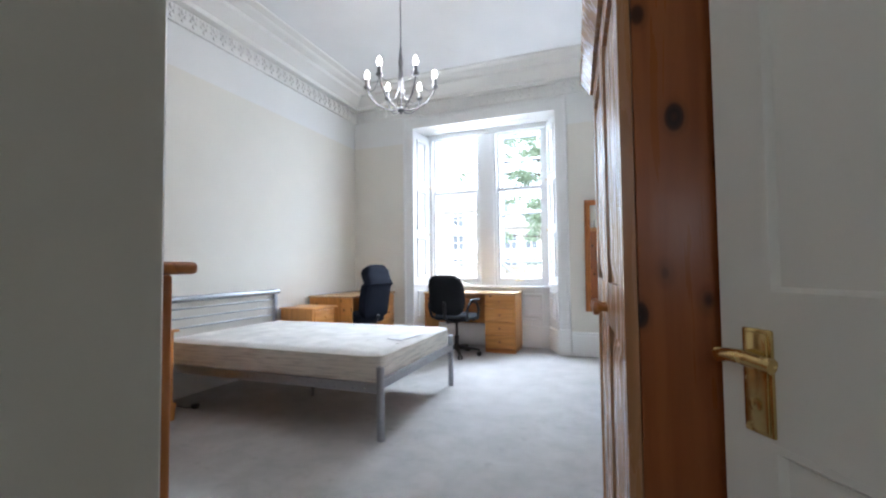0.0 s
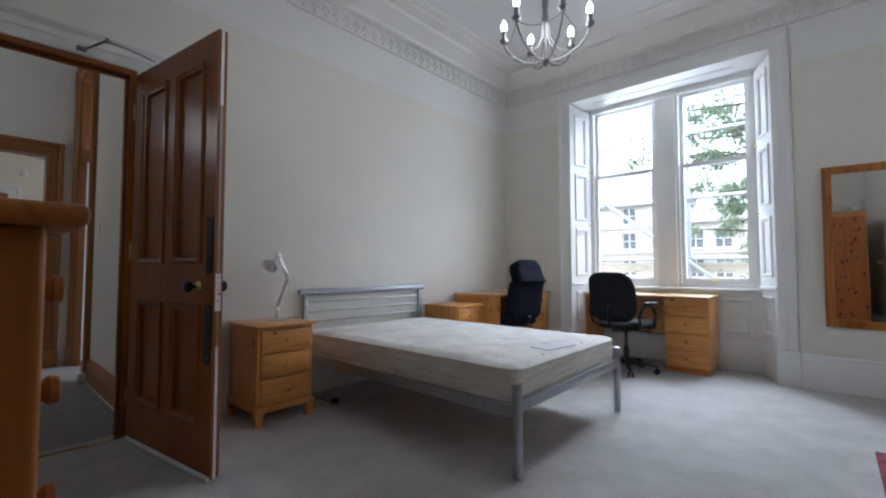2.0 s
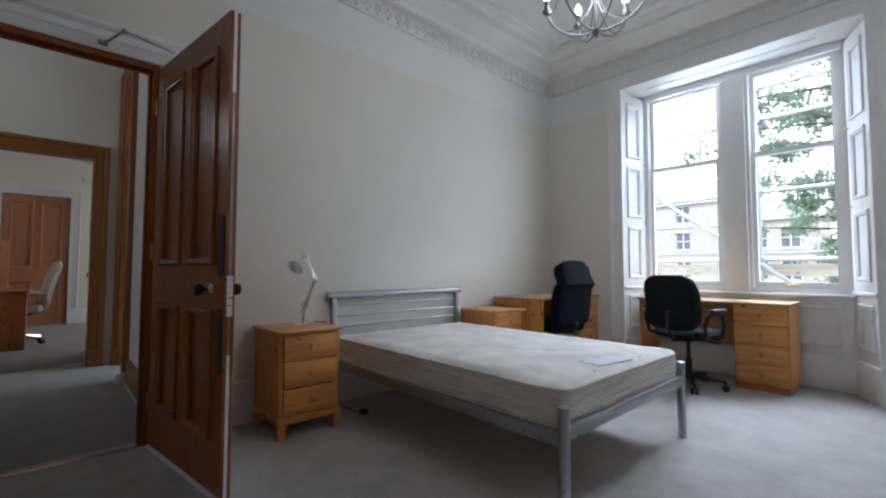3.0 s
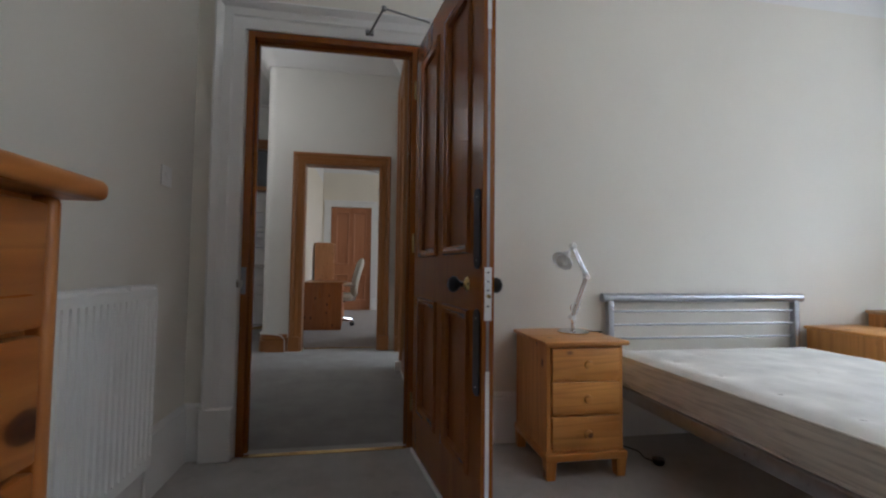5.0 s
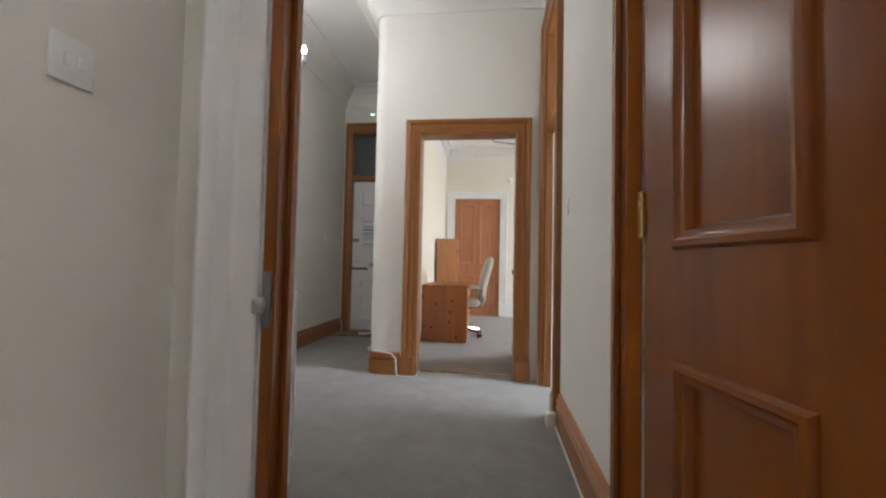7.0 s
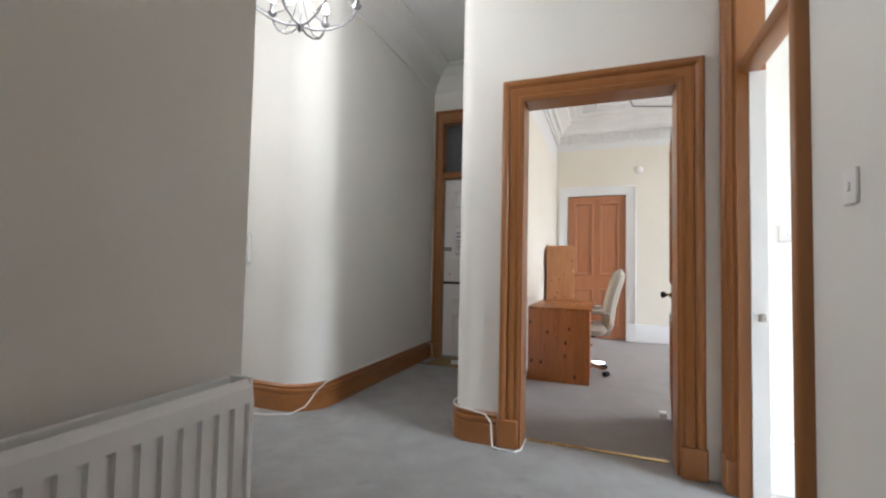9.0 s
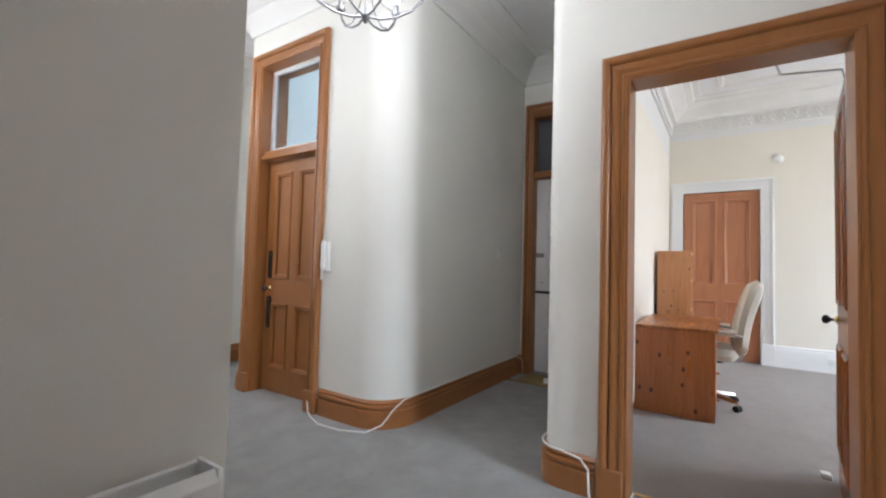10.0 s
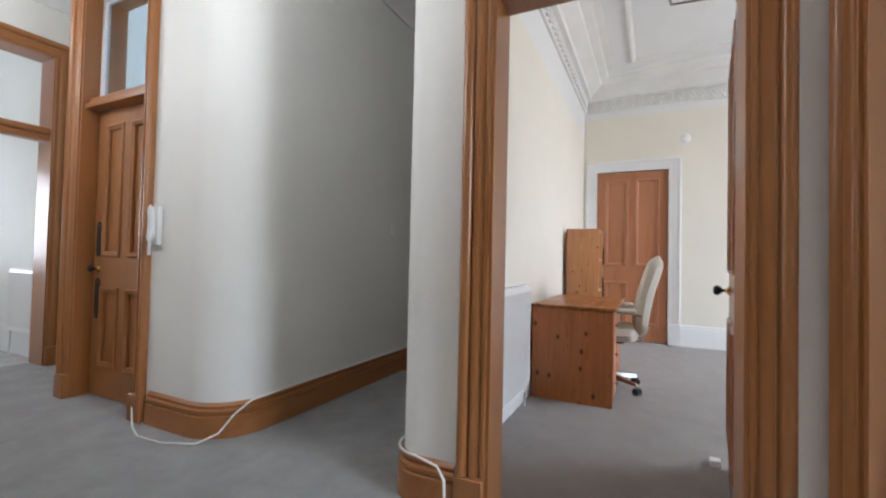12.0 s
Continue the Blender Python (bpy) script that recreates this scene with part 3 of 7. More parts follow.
prism("wall_corner_south", [(-6.12, -1.43), *arc(-6.40, -1.43, 0.28, 0, 90, 16), (-6.40, -1.43)], 0, H3, "hall_wall", "broad rounded off-white plaster corner")
wall("wall_hall_west", -6.40, -6.12, -2.83, -1.43, [(-2.80, -1.97, 0, 3.02)], "off-white wall with a tall door and fanlight", ["hall_wall"], plain, top=H3)
prism("wall_corner_alcove", [(-6.12, -2.83), (-6.40, -2.83), (-6.40, -3.03), *arc(-6.22, -2.93, 0.10, -90, 0)], 0, H3, "hall_wall", "rounded off-white wall end")
wall("wall_alcove_north", -7.4, -6.40, -3.03, -2.90, [], "off-white alcove wall", ["hall_wall"], plain, top=H3)
wall("wall_alcove_west", -7.4, -7.3, -4.05, -3.03, [], "off-white alcove wall", ["hall_wall"], plain, top=H3)
wall("wall_hall_south", -7.4, -4.0, -4.30, -4.05, [(-6.46, -5.66, 0, 2.895)], "off-white wall with a tall screened opening", ["hall_wall"], plain, top=H3)
wall("wall_corridor_end", -8.70, -8.45, -1.40, -0.03, [(-1.08, -0.20, 0, 3.0)], "off-white wall round the entrance door", ["hall_wall"], plain, top=H3)
# closing walls of the rooms beyond
# Unseen slab added to stop daylight leaking round the entrance door.
slab("light_block_entrance", -8.80, -1.40, -0.1, -8.705, 0.0, 3.3, "hall_wall", "plain slab that blocks light behind the entrance door", "wall")
wall("wall_study_west", -11.2, -10.93, 0.12, 5.1, [(0.29, 1.22, 0, 2.36)], "cream wall with a white frieze above", ["office_wall", "white_wall"], lambda c, n: 1 if c.z > FRIEZE + 0.35 else 0, (FRIEZE + 0.35,), top=HIGH + 0.1)
wall("wall_study_north", -10.93, -6.33, 4.95, 5.1, [(-10.1, -7.9, 0.8, 3.1)], "cream window wall of the study", ["office_wall"], plain, top=HIGH + 0.1)
wall("wall_side_room_north", -6.16, -3.42, 4.2, 4.4, [(-6.0, -4.9, 0.8, 2.9)], "cream window wall", ["office_wall"], plain)
wall("wall_kitchen_west", -7.0, -6.56, -8.6, -4.30, [], "pale cream wall", ["hall_wall"], plain)
wall("wall_kitchen_east", -4.0, -3.9, -8.6, -4.30, [], "pale cream wall", ["hall_wall"], plain)
wall("wall_kitchen_south", -6.56, -4.0, -8.6, -8.4, [(-5.9, -4.9, 0.9, 2.3)], "pale cream window wall", ["hall_wall"], plain)

# skirting
TALL = [(0, 0), (0.026, 0), (0.026, 0.20), (0.021, 0.215), (0.021, 0.235), (0.012, 0.25), (0.014, 0.262), (0.006, 0.275), (0, 0.28)]
LOW = [(0, 0), (0.03, 0), (0.03, 0.122), (0.019, 0.128), (0.019, 0.136), (0.030, 0.146), (0.029, 0.158), (0.014, 0.166), (0.014, 0.174), (0.018, 0.182), (0.008, 0.195), (0, 0.20)]


def skirting(name, path, material="gloss", profile=TALL, label="tall white moulded skirting board"):
    return setting(name, sweep(nb(), path, profile), M[material], label, "skirting")


skirting("skirting_bedroom_west", [(XW, YN), (XW, 1.60)])
skirting("skirting_bedroom_north", [(-2.56, YN), (XW, YN)])
skirting("skirting_bedroom_northeast", [(XE, YN), (-0.36, YN)])
skirting("skirting_bedroom_southwest", [(XW, 0.37), (XW, YS), (-0.28, YS)])
skirting("skirting_bedroom_east", [(XE, YS), (XE, 2.35)])
skirting("skirting_bedroom_east_far", [(XE, 4.25), (XE, YN)])
OAKB = "golden brown varnished wooden skirting board"
skirting("skirting_passage_north", [(-3.42, 1.54), (-5.14, 1.54)], "oak_w", LOW, OAKB)
skirting("skirting_passage_south", [(-4.205, 0.14), (-3.42, 0.14)], "oak_w", LOW, OAKB)
skirting("skirting_corner_north", [(-6.16, 0.27), *arc(-6.28, 0.09, 0.12, 0, -90), (-8.45, -0.03)], "oak_w", LOW, OAKB)
skirting("skirting_corner_south", [(-8.45, -1.15), *arc(-6.40, -1.43, 0.28, 90, 0, 16), (-6.12, -1.83)], "oak_w", LOW, OAKB)
skirting("skirting_alcove", [(-6.12, -2.94), *arc(-6.22, -2.93, 0.10, 0, -90), (-7.3, -3.03), (-7.3, -4.05), (-6.60, -4.05)], "oak_w", LOW, OAKB)
skirting("skirting_hall_south", [(-5.52, -4.05), (-4.205, -4.05), (-4.205, -1.17)], "oak_w", LOW, OAKB)
skirting("skirting_study_south", [(-10.93, 0.12), (-6.33, 0.12), (-6.33, 0.3)])
skirting("skirting_study_west", [(-10.93, 4.95), (-10.93, 1.36)])
skirting("skirting_kitchen_west", [(-6.56, -4.3), (-6.56, -8.4)])


# cornices
def cornice(name, path, low, top, reach, label, material="plaster", loop=False):
    h = top - low
    prof = [(0, low), (0.025, low), (0.03, low + 0.10 * h), (0.04, low + 0.38 * h), (0.10, low + 0.42 * h), (0.11, low + 0.52 * h), (0.16, low + 0.62 * h),
            (0.24, low + 0.74 * h), (0.25, low + 0.82 * h), (0.30 * reach / 0.4, low + 0.86 * h), (0.33 * reach / 0.4, low + 0.93 * h), (reach - 0.03, low + 0.95 * h), (reach, top - 0.012), (reach, top), (0, top)]
    return setting(name, sweep(nb(), path, prof, None, loop), M[material], label, "cornice", 30)


cornice("cornice_bedroom", [(XW, YN), (XW, YS), (XE, YS), (XE, YN)], 3.145, HIGH, 0.42, "deep moulded white plaster cornice", loop=True)
HALL_EDGE = [(-3.42, 1.54), (-6.16, 1.54), (-6.16, 0.20), *arc(-6.28, 0.09, 0.12, 0, -90, 5), (-8.45, -0.03), (-8.45, -1.15), *arc(-6.40, -1.43, 0.28, 90, 0, 8),
             *arc(-6.22, -2.93, 0.10, 0, -90, 5), (-7.3, -3.03), (-7.3, -4.05), (-4.205, -4.05), (-4.205, 0.14), (-3.42, 0.14)]
hc = [(0, 3.33), (0.02, 3.33), (0.03, 3.37), (0.06, 3.41), (0.11, 3.46), (0.12, 3.48), (0.2, 3.52), (0.22, 3.54), (0.30, 3.55), (0.30, H3), (0, H3)]
setting("cornice_hall", sweep(nb(), HALL_EDGE, hc, None, True), M["white_wall"], "plain coved white plaster cornice", "cornice", 30)
cornice("cornice_study", [(-6.33, 4.95), (-10.93, 4.95), (-10.93, 0.12), (-6.33, 0.12)], 3.22, HIGH + 0.1, 0.42, "deep white plaster cornice with a leaf band", loop=True)

TOP = HIGH + 0.1
setting("ceiling_moulding_study", sweep(nb(), [(-6.33, 4.95), (-10.93, 4.95), (-10.93, 0.12), (-6.33, 0.12)],
        [(0.62, TOP), (0.62, TOP - 0.012), (0.635, TOP - 0.028), (0.665, TOP - 0.030), (0.69, TOP - 0.014), (0.69, TOP)], None, True), M["plaster"], "raised white plaster band on the study ceiling", "ceiling moulding", 30)


def leaf_band(name, p, q, inward, z, pitch=0.105, size=1.0):
    """Raised acanthus sprays along a cornice."""
    bm = nb()
    p, q, inward = Vector((*p, 0)), Vector((*q, 0)), Vector((*inward, 0))
    run = (q - p).length
    d = (q - p).normalized()
    for i in range(int(run / pitch)):
        c = p + d * ((i + 0.5) * pitch) + inward * 0.045 + Vector((0, 0, z))
        for k, (du, dz, s) in enumerate(((0, 0.035, 1.0), (-0.026, 0.0, 0.7), (0.026, 0.0, 0.7), (0, -0.04, 0.8), (-0.03, 0.05, 0.55), (0.03, 0.05, 0.55))):
            r = 0.021 * s * size
            at = c + d * du + Vector((0, 0, dz))
            loops = []
            for a in range(4):
                w = (0.25, 1.0, 0.8, 0.2)[a]
                hgt = (-1.2, -0.3, 0.6, 1.5)[a] * r
                loops.append([at + d * (math.cos(t) * r * w) + Vector((0, 0, hgt)) + inward * (math.sin(t) * r * w * 0.9) for t in (j * math.pi / 2.5 for j in range(5))])
            ring(bm, loops)
    bmesh.ops.recalc_face_normals(bm, faces=bm.faces)
    return tagged(part(name, bm, M["plaster"], None, "", 60), "row of raised plaster acanthus leaves", "cornice", "", "stuff")


leaf_band("plaster_leaf_band", (XW, 0.4), (XW, YN - 0.05), (1, 0), 3.215)
leaf_band("plaster_leaf_band", (XW + 0.05, YN), (XE, YN), (0, -1), 3.215)
leaf_band("plaster_leaf_band", (-10.93, 0.2), (-10.93, 3.0), (1, 0), 3.30, 0.12, 1.2)
leaf_band("plaster_leaf_band", (-10.8, 0.12), (-6.6, 0.12), (0, 1), 3.30, 0.12, 1.2)

# door surrounds
ARCH = [(0, 0), (0, 0.016), (0.006, 0.020), (0.018, 0.020), (0.022, 0.011), (0.030, 0.011), (0.036, 0.016), (0.050, 0.024), (0.064, 0.028), (0.072, 0.028), (0.076, 0.015), (0.083, 0.015), (0.090, 0.034), (0.100, 0.045), (0.112, 0.050), (0.124, 0.047), (0.133, 0.037), (0.135, 0.028), (0.135, 0)]
PLAIN_ARCH = [(0, 0), (0, 0.012), (0.004, 0.016), (0.012, 0.018), (0.050, 0.019), (0.056, 0.023), (0.060, 0.027), (0.096, 0.029), (0.102, 0.034), (0.110, 0.045), (0.122, 0.051), (0.132, 0.047), (0.135, 0.040), (0.135, 0)]


def surround(name, face, x, y, u0, u1, top, material, label, width=0.135, block=0.24, depth=1.0, mould=None):
    """A mitred architrave round an opening, with plinth blocks."""
    k = width / 0.135
    prof = [(o * k, h * depth) for o, h in (mould or ARCH)]
    m = on(face, x, y)
    root = tagged(new(name), label, "door frame", "", "structure")
    bm = sweep(nb(), [(u0, block), (u0, top), (u1, top), (u1, block)], prof, m)
    part("architrave", bm, M[material], root)
    for a, b in ((u0 - width - 0.006, u0), (u1, u1 + width + 0.006)):
        bm = nb()
        box(bm, a, 0.0, 0.0, b, block, 0.05 * depth, 0.004, 1, m)
        part("plinth_block", bm, M[material], root)
    return root


def lining(name, axis, w0, w1, u0, u1, top, material, label, t=0.022, stop=None):
    """Boards that line an opening through a wall, with a door stop."""
    root = tagged(new(name), label, "door frame", "", "structure")
    for n, (a, b, c, d) in (("jamb", (u0, u0 + t, 0, top)), ("jamb", (u1 - t, u1, 0, top)), ("head", (u0 + t, u1 - t, top - t, top))):
        bm = nb()
        if axis == "x":
            box(bm, a, w0, c, b, w1, d, 0.002, 1)
        else:
            box(bm, w0, a, c, w1, b, d, 0.002, 1)
        part(n, bm, M[material], root)
    if stop is not None:
        s0, s1 = stop
        for a, b, c, d in ((u0 + t, u0 + t + 0.014, 0, top - t), (u1 - t - 0.014, u1 - t, 0, top - t), (u0 + t + 0.014, u1 - t - 0.014, top - t - 0.014, top - t)):
            bm = nb()
            if axis == "x":
                box(bm, a, s0, c, b, s1, d, 0.002, 1)
            else:
                box(bm, s0, a, c, s1, b, d, 0.002, 1)
            part("door_stop", bm, M[material], root)
    return root


# bedroom doorway to the hall: white outside the pine lining
surround("doorframe_bedroom", FACE_PX, XW, 0.0, 0.52, 1.45, 2.235, "gloss", "white moulded architrave round a brown door lining", 0.145, 0.26, 1.25, PLAIN_ARCH)
lining("doorlining_bedroom", "y", -3.425, -3.325, 0.53, 1.44, 2.235, "door_dark", "red-brown wooden door lining", 0.035, (-3.40, -3.37))
surround("doorframe_bedroom_hall_side", FACE_NX, -3.42, 0.0, -1.45, -0.52, 2.235, "oak", "golden brown moulded door surround", 0.08, 0.22, 0.6)
surround("doorframe_study", FACE_PX, -6.16, 0.0, 0.405, 1.30, 2.205, "oak", "golden brown moulded door surround", 0.122, 0.17, 0.75)
lining("doorlining_study", "y", -6.335, -6.155, 0.40, 1.305, 2.21, "oak", "golden brown wooden door lining", 0.02)
surround("doorframe_side_room", FACE_NY, 0.0, 1.54, -6.03, -5.28, 3.02, "oak", "tall golden brown door surround", 0.118, 0.17)
lining("doorlining_side_room", "x", 1.535, 1.665, -6.03, -5.28, 3.02, "oak", "tall golden brown door lining", 0.03)
surround("doorframe_hall_west", FACE_PX, -6.12, 0.0, -2.79, -1.98, 3.0, "oak", "tall golden brown door surround with fanlight", 0.115, 0.17)
lining("doorlining_hall_west", "y", -6.40, -6.115, -2.80, -1.97, 3.02, "oak", "deep golden brown door lining", 0.02)
surround("doorframe_entrance", FACE_PX, -8.45, 0.0, -1.02, -0.23, 2.99, "oak", "tall golden brown surround of the entrance door", 0.10, 0.17)
lining("doorlining_entrance", "y", -8.70, -8.445, -1.08, -0.20, 3.0, "oak", "golden brown lining of the entrance door", 0.06)
surround("doorframe_kitchen", FACE_PY, 0.0, -4.05, 5.67, 6.45, 2.885, "oak", "tall golden brown surround of the glazed screen", 0.135, 0.17)
lining("doorlining_kitchen", "x", -4.30, -4.045, -6.46, -5.66, 2.895, "oak", "golden brown lining of the glazed screen", 0.02)
surround("doorframe_hall_east", FACE_NX, -4.205, 0.0, 0.115, 1.015, 2.2, "oak", "golden brown moulded door surround", 0.10, 0.2, 0.72)
surround("doorframe_study_west", FACE_PX, -10.93, 0.0, 0.30, 1.21, 2.35, "gloss", "white moulded surround of a closed door", 0.15, 0.28, 0.55, PLAIN_ARCH)
surround("doorframe_washroom", FACE_PY, 0.0, YS, -0.59, 0.123, 2.055, "old_white", "ivory painted door surround", 0.11, 0.22, 0.7, PLAIN_ARCH)
lining("doorlining_washroom", "x", 0.045, 0.29, -0.133, 0.60, 2.06, "old_white", "ivory painted door lining", 0.02, (0.16, 0.2))


# ---- joinery helpers ----
def lattice(bm, u0, u1, z0, z1, w0, w1, holes, m=None):
    """A flat board in the u-z plane, w thick, with rectangular holes."""
    us = sorted({u0, u1, *(h[0] for h in holes), *(h[1] for h in holes)})
    zs = sorted({z0, z1, *(h[2] for h in holes), *(h[3] for h in holes)})
    m = m or Matrix()
    solid = {(i, k) for i in range(len(us) - 1) for k in range(len(zs) - 1)
             if not any(h[0] < (us[i] + us[i + 1]) / 2 < h[1] and h[2] < (zs[k] + zs[k + 1]) / 2 < h[3] for h in holes)}
    cache = {}

    def v(u, w, z):
        key = (round(u, 4), round(w, 4), round(z, 4))
        if key not in cache:
            cache[key] = bm.verts.new(m @ Vector((u, w, z)))
        return cache[key]

    new_faces = []
    for i, k in solid:
        a, b, c, d = us[i], us[i + 1], zs[k], zs[k + 1]
        quads = [[(a, w0, c), (b, w0, c), (b, w0, d), (a, w0, d)], [(a, w1, c), (b, w1, c), (b, w1, d), (a, w1, d)]]
        for test, q in (((i - 1, k), [(a, w0, c), (a, w1, c), (a, w1, d), (a, w0, d)]), ((i + 1, k), [(b, w0, c), (b, w1, c), (b, w1, d), (b, w0, d)]),
                        ((i, k - 1), [(a, w0, c), (b, w0, c), (b, w1, c), (a, w1, c)]), ((i, k + 1), [(a, w0, d), (b, w0, d), (b, w1, d), (a, w1, d)])):
            if test not in solid:
                quads.append(q)
        for q in quads:
            new_faces.append(bm.faces.new([v(*p) for p in q]))
    bmesh.ops.recalc_face_normals(bm, faces=new_faces)
    return bm


BOLECTION = [(0, 0), (0, 0.004), (-0.006, 0.012), (-0.016, 0.013), (-0.024, 0.006), (-0.034, 0.004), (-0.04, -0.008), (-0.04, -0.012), (0, -0.012)]


def panelled(parent, w, h, t, holes, material, moulding=None, z0=0.0, panel_t=0.4, profile=BOLECTION, m=None, name="leaf_frame", both=True):
    """Stiles and rails with sunk panels and a moulding round each, in the x-z plane, t thick towards +y."""
    m = m or Matrix()
    part(name, lattice(nb(), 0, w, z0, h, 0, t, holes, m), M[material], parent, "", 0)
    mid = t / 2
    for a, b, c, d in holes:
        bm = nb()
        box(bm, a - 0.004, mid - t * panel_t / 2, c - 0.004, b + 0.004, mid + t * panel_t / 2, d + 0.004, 0, 1, m)
        part("panel", bm, M[material], parent, "", 0)
        front = m @ Matrix(((1, 0, 0, 0), (0, 0, -1, 0), (0, 1, 0, 0), (0, 0, 0, 1)))
        sides = [front]
        if both:
            sides.append(m @ Matrix.Translation((0, t, 0)) @ Matrix(((-1, 0, 0, 0), (0, 0, 1, 0), (0, 1, 0, 0), (0, 0, 0, 1))))
        for i, f in enumerate(sides):
            path = [(a, c), (a, d), (b, d), (b, c)] if i == 0 else [(-b, c), (-b, d), (-a, d), (-a, c)]
            part("panel_moulding", sweep(nb(), path, [(o, hgt) for o, hgt in profile], f, True), M[moulding or material], parent)


def four_panels(w, h, s=0.105, mid=0.1, lock=(0.80, 1.02), bottom=0.22, top=0.11):
    c0, c1 = w / 2 - mid / 2, w / 2 + mid / 2
    return [(s, c0, lock[1], h - top), (c1, w - s, lock[1], h - top), (s, c0, bottom, lock[0]), (c1, w - s, bottom, lock[0])]


def round_knob(parent, at, direction, r, material, rose, name="knob", long=0.06):
    """A turned knob on a rose, pointing along direction."""
    q = Vector(direction).to_track_quat("Z", "Y").to_matrix().to_4x4()
    m = Matrix.Translation(at) @ q
    if rose:
        part("rose", lathe(nb(), [(0, 0), (r * 0.95, 0), (r * 0.95, 0.003), (r * 0.7, 0.008), (r * 0.45, 0.014), (r * 0.4, 0.02), (0, 0.02)], m=m), M[rose], parent, "brass rose plate")
    return part(name, lathe(nb(), [(0, 0.0), (r * 0.32, 0.004), (r * 0.3, long * 0.45), (r * 0.6, long * 0.6), (r * 0.95, long * 0.78), (r, long * 0.92), (r * 0.86, long * 1.08), (r * 0.5, long * 1.18), (0, long * 1.2)], m=m), M[material], parent)


def finger_plate(parent, x0, x1, z0, z1, y, thick, material="black"):
    bm = nb()
    k = (x1 - x0) / 2
    cx = (x0 + x1) / 2
    pts = [(cx + k * math.cos(a), z1 - k + k * math.sin(a) * 1.0) for a in (i * math.pi / 8 for i in range(9))]
    pts += [(cx + k * math.cos(a), z0 + k + k * math.sin(a)) for a in (math.pi + i * math.pi / 8 for i in range(9))]
    ring(bm, [[(px, y, pz) for px, pz in pts], [(px, y + thick, pz) for px, pz in pts]])
    bmesh.ops.recalc_face_normals(bm, faces=bm.faces)
    plate = part("finger_plate", bm, M[material], parent, "long black rounded finger plate")
    for z in (z0 + 0.03, z1 - 0.03):
        part("screw", lathe(nb(), [(0, 0), (0.003, 0), (0.003, 0.0015), (0, 0.002)], m=Matrix.Translation((cx, y + thick, z)) @ pose(0, 0, 0, 90 if thick < 0 else -90), n=8), M["nickel"], plate)


# ---- bedroom window ----
win = tagged(new("window_1"), "tall white painted double sash window, closed", "window", "", "structure")
X0, X1, MA, MB, SILL, HEAD, RAIL, YG = -2.33, -0.68, -1.60, -1.35, 0.80, 2.96, 2.12, 5.95
part("window_frame", lattice(nb(), X0, X1, SILL, HEAD, 5.935, 6.06, [(X0 + 0.035, MA, SILL + 0.04, HEAD - 0.03), (MB, X1 - 0.035, SILL + 0.04, HEAD - 0.03)]), M["gloss"], win)
bm = nb()
box(bm, MA + 0.03, 5.915, SILL, MB - 0.03, 5.937, HEAD, 0.006)
part("mullion_bead", bm, M["gloss"], win)
for a, b in ((X0 + 0.035, MA), (MB, X1 - 0.035)):
    for z0, z1, y, nm in ((SILL + 0.04, RAIL + 0.02, 5.965, "lower_sash"), (RAIL - 0.02, HEAD - 0.03, 6.005, "upper_sash")):
        low = 0.055 if nm == "lower_sash" else 0.035
        sash = part(nm, lattice(nb(), a + 0.001, b - 0.001, z0, z1, y, y + 0.036, [(a + 0.04, b - 0.04, z0 + low, z1 - 0.04)]), M["gloss"], win, "", 0)
        pane = part("pane", box(nb(), a + 0.038, y + 0.014, z0 + low - 0.002, b - 0.038, y + 0.019, z1 - 0.038), M["glass"], sash, "", 0)
        pane.visible_shadow = False
bm = nb()
box(bm, -2.36, 5.86, 0.775, -0.65, 5.99, 0.80, 0.006)
part("window_sill", bm, M["gloss"], win)
bm = nb()
tube(bm, [(-1.10, 5.962, 0.87), (-1.10, 5.94, 0.875), (-1.0, 5.94, 0.875), (-1.0, 5.962, 0.87)], 0.006)
part("sash_lift", bm, M["brass"], win, "brass sash lift")
bm = nb()
tube(bm, [(-1.95, 6.0, 2.87), (-1.95, 5.975, 2.87), (-1.95, 5.975, 2.85)], 0.008)
part("sash_hook", bm, M["brass"], win, "small brass hook")
# window surround, soffit and panelling
surround("window_surround", FACE_NY, 0.0, YN, -2.41, -0.51, 2.97, "gloss", "broad white window architrave", 0.14, 0.30, 0.8, PLAIN_ARCH)
bm = nb()
ring(bm, [[(-2.41, YN + 0.001, z), (-0.51, YN + 0.001, z), (-0.66, 5.934, z - dz), (-2.34, 5.934, z - dz)] for z, dz in ((2.972, 0.0), (2.99, 0.0))])
setting("window_soffit", bm, M["gloss"], "white painted panelled window soffit", "window", 0)
bm = nb()
box(bm, -2.2, 5.70, 2.962, -0.8, 5.86, 2.972, 0.004)
box(bm, -2.32, 5.90, 2.90, -0.67, 5.935, 2.97, 0.01)
setting("window_soffit_trim", bm, M["gloss"], "white moulding under the window soffit", "window")


